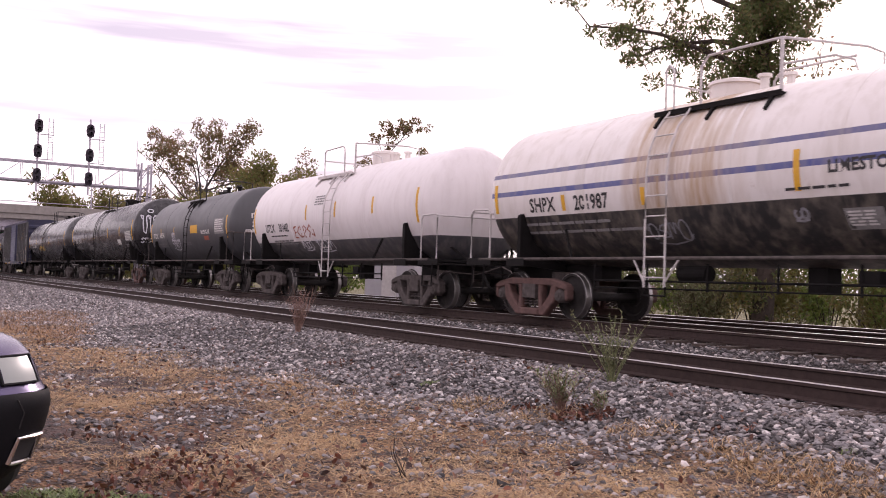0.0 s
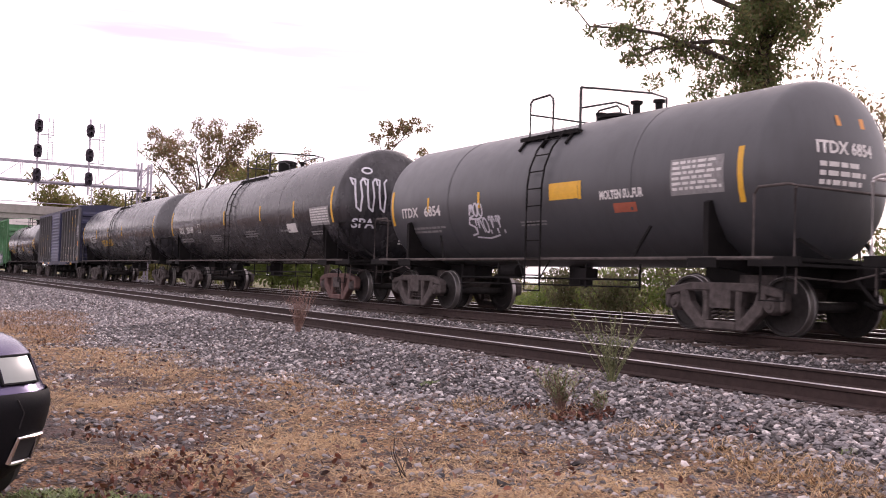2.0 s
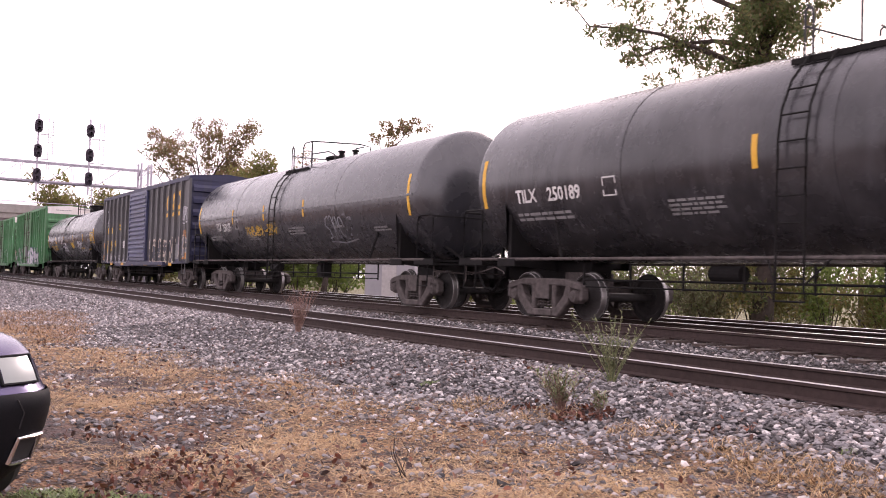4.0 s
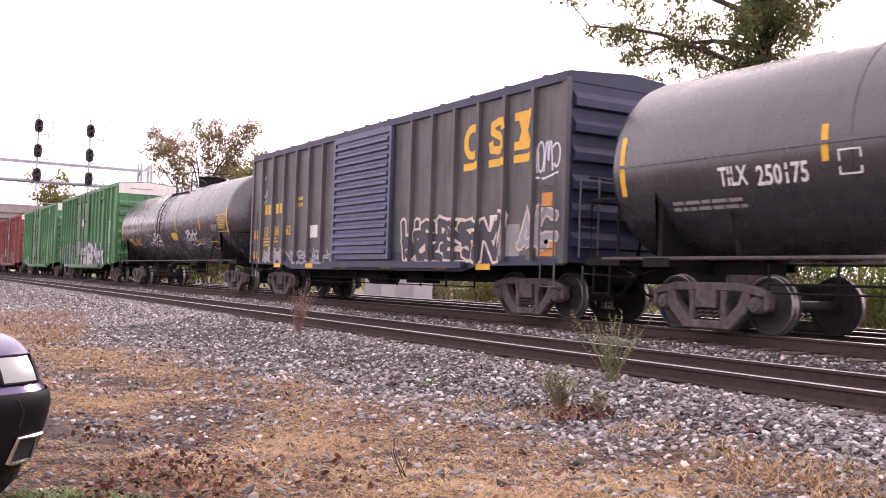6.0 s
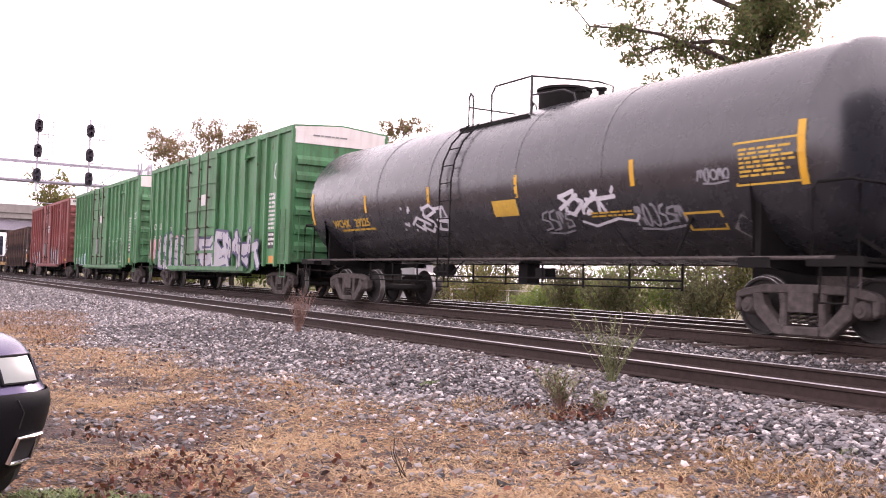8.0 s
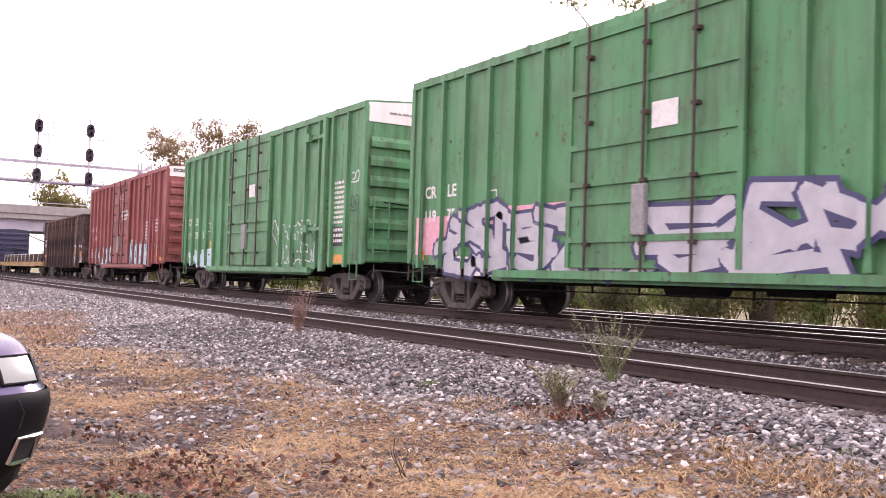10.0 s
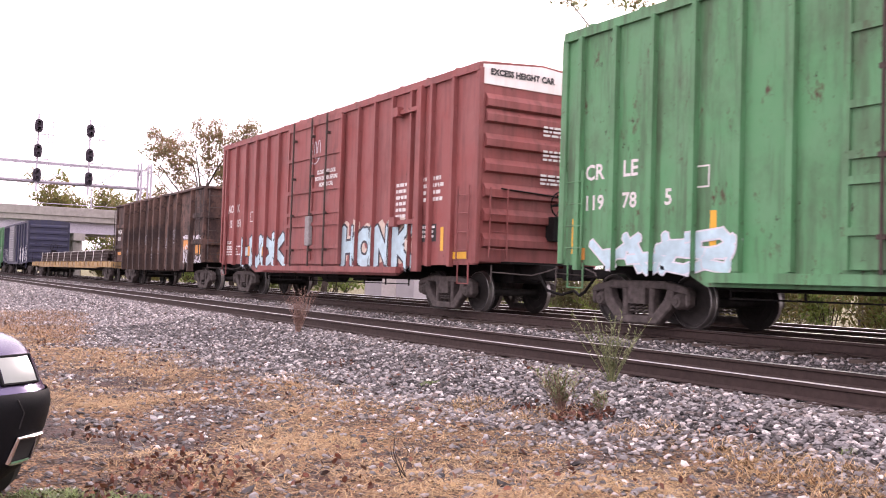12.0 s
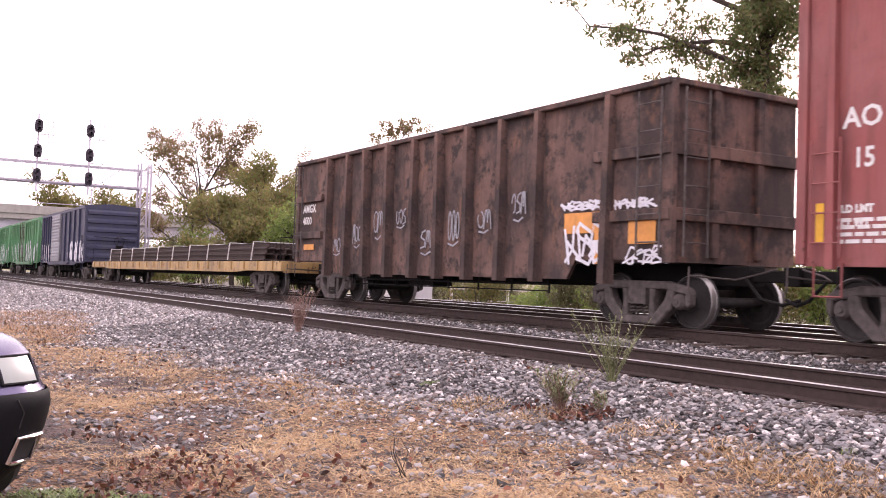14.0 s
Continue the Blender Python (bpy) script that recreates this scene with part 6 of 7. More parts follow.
def ivy_tree():
    """The near tree: an ivy-clad trunk, one long limb over the cars."""
    bx, by = -17.25, 20.5
    t = thing("tree", "tall tree with an ivy-covered trunk and drooping green leaves", "tree", pose(bx, by, -0.9), "trees beyond the tracks")
    w = Shape()
    w.tube([(0, 0, -0.2), (0.15, 0.05, 3), (0.0, 0.1, 6), (-0.2, 0.1, 8), (-0.1, 0.2, 10), (0.3, 0.2, 13.5)], 0.32, 10, 0.12)
    rnd, cs, thick = random.Random(5), [], []
    tips = [((-0.2, 0.1, 7.4), (-3.5, -3.3, 8.9)), ((0.0, 0.1, 8.6), (-3.2, -3.0, 10.6)), ((0, 0.1, 9.2), (-1.5, -1.6, 12.5)), ((0, 0.2, 9.0), (1.6, 1.3, 12.0)), ((0, 0.1, 8.0), (0.8, 0.8, 10.0)),
            ((-0.2, 0.1, 8.2), (-2.6, -2.4, 8.0)), ((0.1, 0.2, 10.5), (0.5, -2.0, 13.5)), ((0.1, 0.2, 10.0), (-2.5, 1.5, 13.0))]
    for a, b in tips:
        a, b = Vector(a), Vector(b)
        pts = [a.lerp(b, i / 5) + Vector((rnd.gauss(0, 0.12), rnd.gauss(0, 0.12), 0.35 * math.sin(i / 5 * 3.1))) for i in range(6)]
        w.tube(pts, 0.1, 6, 0.02)
        for i in range(2, 6):
            for _ in range(4):
                q = pts[i] + Vector((rnd.gauss(0, 0.6), rnd.gauss(0, 0.6), rnd.gauss(-0.15, 0.5)))
                w.tube([pts[i], pts[i].lerp(q, 0.5) + Vector((0, 0, 0.1)), q], 0.022, 5, 0.006)
                cs.append((q.x, q.y, q.z, rnd.uniform(0.28, 0.5)))
    part("trunk", w, M_BARK, t, "dark trunk and limbs", smooth=True)
    for i in range(60):
        z = rnd.uniform(0.2, 9.8)
        r = 0.42 * (1.25 - z / 16)
        a = rnd.uniform(0, 6.28)
        thick.append((r * math.cos(a) - 0.05, r * math.sin(a), z, rnd.uniform(0.25, 0.55)))
    for i in range(46):
        thick.append((rnd.gauss(-0.25, 0.75), rnd.gauss(-0.15, 0.75), rnd.uniform(6.6, 11.5), rnd.uniform(0.35, 0.65)))
    part("crown", raw_mesh(leaf_cloud(cs, 15000, 0.07, 61), "crown", M_CROWN_B), M_CROWN_B, t, "hanging green and brown leaves with gaps")
    part("ivy", raw_mesh(leaf_cloud(thick, 17000, 0.075, 62), "ivy", M_CROWN_B), M_CROWN_B, t, "dense ivy round the trunk")


ivy_tree()
tree("thin half-bare tree behind the ivy-covered one", (-22.9, 33.0, G), 12.0, 6.0, 47, M_CROWN_A, 1500, 0.11, 0.6, 0.16, sparse=0.6)
tree("thin half-bare tree behind the ivy-covered one", (-18.0, 34.0, G), 11.0, 6.0, 53, M_CROWN_B, 1500, 0.11, 0.6, 0.16, sparse=0.6)


def shrub(at, r, h, seed, mat, leaves, label, leaf=0.075):
    t = thing("shrub", label, "shrub", pose(*at), "shrubs beyond the tracks")
    rnd, w, cs = random.Random(seed), Shape(), []
    for _ in range(10):
        a, q = rnd.uniform(0, 6.28), rnd.uniform(0.2, 1.0)
        p = Vector((math.cos(a) * r * q, math.sin(a) * r * q, h * rnd.uniform(0.5, 1.0) * (1.1 - 0.4 * q)))
        w.tube([(0, 0, -0.1), p * 0.5 + Vector((0, 0, 0.1)), p], 0.025, 5, 0.006)
        for f in (0.55, 0.8, 1.0):
            cs.append((p.x * f, p.y * f, p.z * f, r * rnd.uniform(0.22, 0.4)))
    tagged(part("stem_clump", w, M_BARK, t), kind="stuff")
    part("foliage", raw_mesh(leaf_cloud(cs, leaves, leaf, seed + 1), "foliage", mat), mat, t)


rs = random.Random(77)
shrub((-30.2, 22.3, -0.95), 1.5, 1.5, 200, M_BUSH, 3500, "bright green rounded shrub")
for i in range(26):
    x = -44 + i * 1.75 + rs.uniform(-0.6, 0.6)
    if -33 < x < -28 or -42 < x < -36:
        continue
    shrub((x, rs.uniform(20.2, 22.5) + max(0, (-25 - x) * 0.2), -0.95), rs.uniform(1.2, 1.8), rs.uniform(2.6, 3.7), 210 + i, rs.choice((M_SCRUB, M_SCRUB, M_BUSH, M_CROWN_C)), 3200, "tangled olive roadside shrub")
for i in range(22):
    shrub((-48 + i * 2.3 + rs.uniform(-0.5, 0.5), rs.uniform(26, 33), -0.95), 1.8, rs.uniform(1.6, 3.2), 260 + i, rs.choice((M_SCRUB, M_CROWN_C)), 2200, "dull green scrub at the wood's edge")


for i in range(26):
    shrub((-48 - i * 3.0 + rs.uniform(-0.8, 0.8), rs.uniform(20.5, 24) + 0.05 * i, -0.95), rs.uniform(2.0, 2.8), rs.uniform(4.2, 6.2), 300 + i, rs.choice((M_SCRUB, M_CROWN_C, M_BUSH)), 2600, "dull olive hedge shrub beside the far track", 0.14)


def bungalow():
    t = thing("equipment_shelter", "plain white metal railway equipment shelter", "shelter", pose(-40.2, 21.8, -0.9, 0, 0, 30))
    part("wall", Shape().box(-1.4, 1.4, -0.9, 0.9, 0.15, 2.35), M_SHELTER, t, bevel=0.03)
    part("roof", Shape().slab([(-1.0, 2.35), (1.0, 2.35), (1.0, 2.42), (0, 2.52), (-1.0, 2.42)], -1.5, 1.5), M_SHELTER, t)
    part("door", Shape().box(-0.4, 0.4, -0.93, -0.9, 0.25, 2.15), M_GALV, t)
    part("base", Shape().box(-1.45, 1.45, -0.95, 0.95, -0.1, 0.15), M_CONCRETE, t)


bungalow()


def fence():
    t = thing("wire_fence", "low post and rail fence with grey posts", "fence", pose(-36.6, 22.6, -0.95, 0, 0, 32))
    for i in range(6):
        part("post", Shape().box(-0.05, 0.05, -0.05, 0.05, -0.2, 1.3), M_GALV, t, at=pose(i * 1.4, 0, 0))
    for z in (0.7, 1.2):
        part("rail", Shape().bar((0, 0, z), (7.0, 0, z), 0.035), M_GALV, t)


fence()


def bridge():
    t = thing("road_bridge", "grey concrete road bridge crossing over the tracks", "bridge", pose(-120, 0, 0))
    part("deck", Shape().box(0, 11, -40, 46, 5.75, 6.3), M_CONCRETE, t, "concrete deck edge")
    part("parapet", Shape().box(-0.15, 0.15, -40, 46, 6.3, 7.25), M_CONCRETE, t, "concrete parapet", bevel=0.03, at=pose(11, 0, 0))
    part("parapet", Shape().box(-0.15, 0.15, -40, 46, 6.3, 7.25), M_CONCRETE, t, bevel=0.03)
    for k in range(5):
        part("girder", Shape().box(-0.2, 0.2, -40, 46, 4.6, 5.75).box(-0.35, 0.35, -40, 46, 4.5, 4.62), M_STEEL_L, t, at=pose(1.0 + 2.25 * k, 0, 0))
    for y in (-6, 19, 36):
        for x in (1.5, 5.5, 9.5):
            part("column", Shape().lathe([(-1.2, 0.5), (3.7, 0.5)], 20, "z"), M_CONCRETE, t, at=pose(x, y, 0), smooth=True)
        part("pier_cap", Shape().box(0.3, 10.7, y - 0.6, y + 0.6, 3.7, 4.5), M_CONCRETE, t)
    part("lamp_post", Shape().tube([(11, 20, 7.2), (11, 20, 11)], 0.07, 8, 0.04), M_STEEL_L, t)
    guard = Shape().box(10.95, 11.05, -40, 46, 7.55, 7.62)
    part("guard_rail", guard, M_STEEL_L, t)


bridge()


def gantry():
    t = thing("signal_gantry", "grey steel signal gantry spanning the tracks", "signal gantry", pose(-59.0, 0, 0))
    beams = Shape()
    for z in (5.65, 6.75):
        for x in (-0.4, 0.4):
            beams.bar((x, -1.5, z), (x, 13.9, z), 0.09)
    part("truss_chord", beams, M_STEEL_L, t, "paired lattice beams")
    lace = Shape()
    for k in range(11):
        y = -1.5 + 1.4 * k
        for x in (-0.4, 0.4):
            lace.bar((x, y, 5.65), (x, y + 1.4, 6.75) if k % 2 else (x, y + 1.4, 5.65), 0.03)
            lace.bar((x, y, 5.65), (x, y, 6.75), 0.03)
    part("lacing", lace, M_STEEL_L, t)
    for y in (-1.5, 13.9):
        p = Shape()
        for x in (-0.4, 0.4):
            for dy in (-0.3, 0.3):
                p.bar((x, y + dy, -0.8), (x, y + dy, 7.2), 0.11)
        for k in range(8):
            z = -0.5 + k * 0.95
            p.bar((-0.4, y - 0.3, z), (-0.4, y + 0.3, z + 0.9), 0.05).bar((0.4, y - 0.3, z), (0.4, y + 0.3, z + 0.9), 0.05)
            p.bar((-0.4, y - 0.3, z), (0.4, y - 0.3, z + 0.9), 0.05)
        part("leg", p, M_STEEL_L, t, "lattice steel leg")
    part("antenna", Shape().tube([(0, 13.4, 7.0), (0, 13.4, 8.6)], 0.03, 6, 0.015), M_STEEL_L, t)
    part("catwalk", Shape().box(-0.36, 0.36, -1.4, 13.6, 5.56, 5.6), M_STEEL_L, t, "grey grated catwalk")
    return t


gantry()


def signal_mast(y, lean):
    t = thing("signal_mast", "three black oval signal heads stacked on a mast", "railway signal", pose(-58.4, y, 0), "signals on the gantry")
    part("mast", Shape().tube([(0, 0, 5.0), (0, 0, 9.5)], 0.05, 8), M_STEEL_L, t)
    lad = Shape()
    for dy in (0.55, 0.8):
        lad.tube([(0, dy, 6.9), (0, dy, 9.3)], 0.02, 5)
    for k in range(8):
        lad.tube([(0, 0.55, 7.0 + 0.3 * k), (0, 0.8, 7.0 + 0.3 * k)], 0.012, 5)
    part("ladder", lad, M_STEEL_L, t)
    for z in (5.95, 7.35, 8.8):
        ring = [(0.24 * math.cos(a), (0.16 if abs(math.sin(a)) > 0.5 else 0) * (1 if math.sin(a) > 0 else -1) + 0.24 * math.sin(a)) for a in [k * math.pi / 10 for k in range(20)]]
        head = Shape().slab([(a, b) for a, b in ring], 0.08, 0.12)
        h = part("signal_head", head, M_SIGNAL, t, "black oval signal target", at=pose(0, 0, z))
        hood = Shape()
        for dz in (-0.17, 0.17):
            hood.lathe([(0.1, 0.1), (0.36, 0.1), (0.36, 0.09), (0.1, 0.09)], 14, "x", (0, 0, dz))
        hood.box(-0.12, 0.08, -0.13, 0.13, -0.3, 0.3)
        part("lamp_hood", hood, M_SIGNAL, h, smooth=True)
        part("bracket", Shape().box(-0.04, 0.04, -0.1, 0.85, z - 0.48, z - 0.44), M_STEEL_L, t)


signal_mast(7.65, 0)
signal_mast(10.5, 0)


# ---- verge: stones, straw, leaves, weeds ----
def edge_y(x):
    return 5.55 + 0.165 * (x + 4) if x > -24 else 2.3


PHI = (1 + 5 ** 0.5) / 2
ICO = np.array([(-1, PHI, 0), (1, PHI, 0), (-1, -PHI, 0), (1, -PHI, 0), (0, -1, PHI), (0, 1, PHI), (0, -1, -PHI), (0, 1, -PHI), (PHI, 0, -1), (PHI, 0, 1), (-PHI, 0, -1), (-PHI, 0, 1)]) / (1 + PHI * PHI) ** 0.5
ICO_F = [(0, 11, 5), (0, 5, 1), (0, 1, 7), (0, 7, 10), (0, 10, 11), (1, 5, 9), (5, 11, 4), (11, 10, 2), (10, 7, 6), (7, 1, 8), (3, 9, 4), (3, 4, 2), (3, 2, 6), (3, 6, 8), (3, 8, 9), (4, 9, 5), (2, 4, 11), (6, 2, 10), (8, 6, 7), (9, 8, 1)]


def stone_template(seed):
    rng = np.random.default_rng(seed)
    v = ICO * rng.uniform(0.65, 1.2, (12, 1)) + rng.uniform(-0.16, 0.16, (12, 3))
    return v * np.array([1.0, rng.uniform(0.6, 0.85), rng.uniform(0.42, 0.65)])


def stones():
    rng = np.random.default_rng(9)
    temps = [stone_template(k) for k in range(14)]
    pts = []
    while len(pts) < 72000:
        x = 1.5 + 1.2 * rng.normal() - 29.0 * rng.random() ** 1.25
        zone = rng.random()
        if zone < 0.4:
            y = rng.uniform(edge_y(x) - 0.5, 7.45)
            if y < edge_y(x) + 0.7 * noise.noise((x * 0.8, y * 0.8, 2)) and rng.random() < 0.75:
                continue
            s = 0.017 + 0.026 * rng.random() ** 1.5
        elif zone < 0.53:
            y = rng.uniform(9.25, 11.0)
            s = rng.uniform(0.022, 0.04)
        else:
            y = edge_y(x) - 6.5 * rng.random() ** 1.5
            if noise.noise((x * 0.55, y * 0.55, 9)) < 0.02 and rng.random() < 0.62:
                continue
            s = 0.008 + 0.034 * rng.random() ** 2.6
        pts.append((x, y, s))
    vs, fs = [], []
    for i, (x, y, s) in enumerate(pts):
        a = rng.uniform(0, 6.28)
        ca, sa = math.cos(a), math.sin(a)
        tilt = rng.uniform(-0.5, 0.5)
        t = temps[i % 14] * s * rng.uniform(0.8, 1.25)
        z0 = ground_z(x, y) + s * 0.22
        k = len(vs)
        for px, py, pz in t:
            vs.append((x + ca * px - sa * py, y + sa * px + ca * py, z0 + pz + tilt * px))
        fs += [tuple(j + k for j in f) for f in ICO_F]
    sh = Shape()
    sh.v, sh.f = vs, fs
    me = raw_mesh(sh, "ballast_stones", M_STONE)
    ob = new("ballast_stones", me)
    tagged(ob, "loose grey ballast and pebbles on the verge", "gravel", kind="stuff")
    # farther along the tracks the stones are coarser and need fewer faces
    far = Shape()
    octa = np.array([(1, 0, 0), (0, 1, 0), (-1, 0, 0), (0, -1, 0), (0, 0, 0.7), (0, 0, -0.5)])
    for i in range(34000):
        x = -22.0 - 55.0 * rng.random() ** 1.4
        y = rng.uniform(2.6, 7.5) if i % 5 else rng.uniform(9.3, 10.9)
        a, sz = rng.uniform(0, 6.28), rng.uniform(0.03, 0.06)
        ca, sa = math.cos(a), math.sin(a)
        q = octa * rng.uniform(0.7, 1.2, (6, 1)) * sz
        z0, k = ground_z(x, y) + 0.012, len(far.v)
        far.v += [(x + ca * px - sa * py, y + sa * px + ca * py, z0 + pz) for px, py, pz in q]
        far.f += [(k + j, k + (j + 1) % 4, k + 4) for j in range(4)] + [(k + (j + 1) % 4, k + j, k + 5) for j in range(4)]
    tagged(new("far_ballast_stones", raw_mesh(far, "far_ballast_stones", M_STONE)), "coarse grey ballast along the tracks", "gravel", kind="stuff")
    single = []
    for k in range(10):
        s = Shape()
        s.add([tuple(p) for p in stone_template(100 + k)], ICO_F)
        single.append(s.mesh("stone", M_STONE_PART))
    for i in range(280):
        x = -3.2 - 8.5 * rng.random()
        y = rng.uniform(max(0.9, -0.35 * x - 0.6), 7.2)
        s = rng.uniform(0.022, 0.045)
        ob = part("stone", single[i % 10], None, ground, at=pose(x, y, ground_z(x, y) + s * 0.25, rng.uniform(-12, 12), rng.uniform(-12, 12), rng.uniform(0, 360)) @ Matrix.Diagonal((s, s, s, 1)))


stones()


def blades(name, label, mat, spots, count, length, seed, lie=0.7, width=0.006, category="grass"):
    """Grass stems; spots: (x, y, radius). lie: 0 upright, 1 flat."""
    rng = np.random.default_rng(seed)
    sp = np.array(spots)
    w = sp[:, 2] ** 2
    pick = rng.choice(len(sp), count, p=w / w.sum())
    sh = Shape()
    for i in range(count):
        cx, cy, r = sp[pick[i]]
        a, q = rng.uniform(0, 6.28), r * math.sqrt(rng.random())
        x, y = cx + q * math.cos(a), cy + q * math.sin(a)
        if y > 7.3 and y < 9.4:
            continue
        z = ground_z(x, y) + 0.005
        l = length * rng.uniform(0.4, 1.2)
        b = rng.uniform(0, 6.28)
        up = max(0.06, rng.normal(1 - lie, 0.2))
        d = Vector((math.cos(b), math.sin(b), up)).normalized() * l
        s = Vector((-math.sin(b), math.cos(b), 0)) * width
        m = Vector((x, y, z)) + d * 0.55
        e = Vector((x, y, z)) + d + Vector((0, 0, -0.12 * l))
        k = len(sh.v)
        sh.v += [(x - s.x, y - s.y, z), (x + s.x, y + s.y, z), tuple(m + s * 0.8), tuple(m - s * 0.8), tuple(e)]
        sh.f += [(k, k + 1, k + 2, k + 3), (k + 3, k + 2, k + 4)]
    return tagged(new(name, raw_mesh(sh, name, mat)), label, category, kind="stuff")


rg = random.Random(12)
verge = []
while len(verge) < 340:
    x = -2.2 - 20 * rg.random()
    y = rg.uniform(0.6, edge_y(x) + 0.2)
    if noise.noise((x * 0.55, y * 0.55, 9)) < 0.12:
        verge.append((x, y, rg.uniform(0.12, 0.5)))
blades("dry_grass", "flattened straw-coloured dry grass over the dirt", M_STRAW, verge, 75000, 0.11, 5, 0.92, 0.003)
blades("bleached_straw", "pale bleached straw lying over the pebbles", M_STRAW, [(-4.4, 2.6, 0.8), (-5.2, 3.4, 0.9), (-4.0, 3.6, 0.8), (-6.2, 4.2, 0.8), (-6.8, 2.9, 0.7), (-4.6, 4.6, 0.7), (-8.6, 4.2, 0.9)], 14000, 0.1, 16, 0.93, 0.0028)
blades("red_brown_thatch", "red-brown dead grass matted into the dirt", M_STRAW_RED, [(x + 0.5, y - 0.2, 0.8 * r) for x, y, r in verge[::2]], 30000, 0.1, 15, 0.93, 0.0035)
blades("tall_dry_grass", "tall orange-brown dry grass beside the ballast", M_STRAW_RED, [(-20.5, 2.9, 0.9), (-22.5, 3.2, 1.2), (-19.2, 3.1, 0.6), (-24.5, 3.4, 1.2), (-18.2, 2.7, 0.5), (-27.0, 3.4, 1.6), (-17.2, 2.6, 0.4)], 6500, 0.27, 6, 0.6, 0.005)
blades("dry_tuft", "knee-high dry straw tufts at the ballast edge", M_STRAW, [(-4.3, 5.35, 0.35), (-4.9, 5.5, 0.25), (-3.9, 5.5, 0.3), (-5.8, 5.45, 0.3), (-7.0, 5.4, 0.35), (-8.0, 5.3, 0.3), (-3.6, 5.2, 0.3)], 3200, 0.12, 8, 0.45, 0.003)
blades("green_grass", "small patches of fresh green grass", M_BLADE, [(-5.5, 1.05, 0.22), (-5.3, 1.25, 0.16), (-4.25, 6.0, 0.07), (-9.5, 5.6, 0.1), (-5.7, 0.85, 0.2)], 1500, 0.07, 9, 0.35, 0.004)


blades("twig_litter", "dark twigs and bark litter scattered over the dirt", M_TWIG, [(-7.0, 3.0, 2.6), (-10.0, 3.2, 2.6), (-5.0, 3.6, 1.8), (-13.0, 2.6, 2.0), (-5.6, 1.6, 0.9), (-16.5, 2.2, 1.6)], 14000, 0.07, 14, 0.9, 0.005, "litter")


def dead_leaves():
    rng = np.random.default_rng(31)
    sh = Shape()
    heaps = [(-6.65, 5.55, 0.3, 190), (-5.5, 1.5, 0.45, 230), (-6.1, 1.75, 0.4, 110), (-7.3, 1.8, 0.6, 60), (-5.32, 5.8, 0.06, 12), (-5.1, 5.95, 0.07, 14), (-7.4, 5.5, 0.25, 40), (-12.0, 5.6, 0.25, 30), (-18.5, 5.9, 0.18, 16), (-8, 3.5, 4.0, 420), (-14, 2.5, 3.0, 200), (-5.6, 2.4, 0.4, 40)]
    for cx, cy, r, n in heaps:
        for _ in range(n):
            a, q = rng.uniform(0, 6.28), r * math.sqrt(rng.random())
            x, y = cx + q * math.cos(a), cy + q * math.sin(a)
            if not 0.3 < y < 7:
                continue
            s = rng.uniform(0.013, 0.034)
            m = pose(x, y, ground_z(x, y) + rng.uniform(0.015, 0.06), rng.uniform(-65, 65), rng.uniform(-65, 65), rng.uniform(0, 360))
            pts = [(-1, 0, 0), (-0.35, -0.5, 0.2), (0.4, -0.55, 0.15), (1, 0, 0.1), (0.35, 0.55, 0.25), (-0.4, 0.5, 0.15)]
            sh.add([m @ (Vector(p) * s) for p in pts], [(0, 1, 2, 5), (5, 2, 3, 4)])
    tagged(new("fallen_leaves", raw_mesh(sh, "fallen_leaves", M_LEAF_DEAD)), "curled rust-brown fallen leaves in small heaps", "leaves", kind="stuff")


dead_leaves()


def weed(label, at, height, stems, lean, seed, leafy, mat, stem_mat):
    t = thing("weed", label, "weed", pose(*at), "weeds on the verge")
    rnd, w, l = random.Random(seed), Shape(), Shape()
    for _ in range(stems):
        a, h = rnd.uniform(0, 6.28), height * rnd.uniform(0.55, 1.05)
        lean_k = lean * rnd.uniform(0.1, 1.25)
        tip = Vector((math.cos(a) * lean_k * h, math.sin(a) * lean_k * h, h))
        pts = [Vector((rnd.gauss(0, 0.02), rnd.gauss(0, 0.02), -0.02)), tip * 0.5 + Vector((rnd.gauss(0, 0.03), rnd.gauss(0, 0.03), 0.03)), tip]
        w.tube(pts, 0.004, 5, 0.0015)
        for k in range(leafy):
            f = rnd.uniform(0.25, 1.0)
            p = pts[0].lerp(pts[1], f * 2) if f < 0.5 else pts[1].lerp(pts[2], f * 2 - 1)
            d = Vector((rnd.gauss(0, 1), rnd.gauss(0, 1), rnd.uniform(0.1, 1.1))).normalized() * rnd.uniform(0.03, 0.075)
            s = d.cross(Vector((0, 0, 1))).normalized() * 0.008
            l.add([p, p + d * 0.5 + s, p + d, p + d * 0.5 - s], [(0, 1, 2, 3)])
    tagged(part("stem_clump", w, stem_mat, t), kind="stuff")
    if leafy:
        part("foliage", raw_mesh(l, "foliage", mat), mat, t)


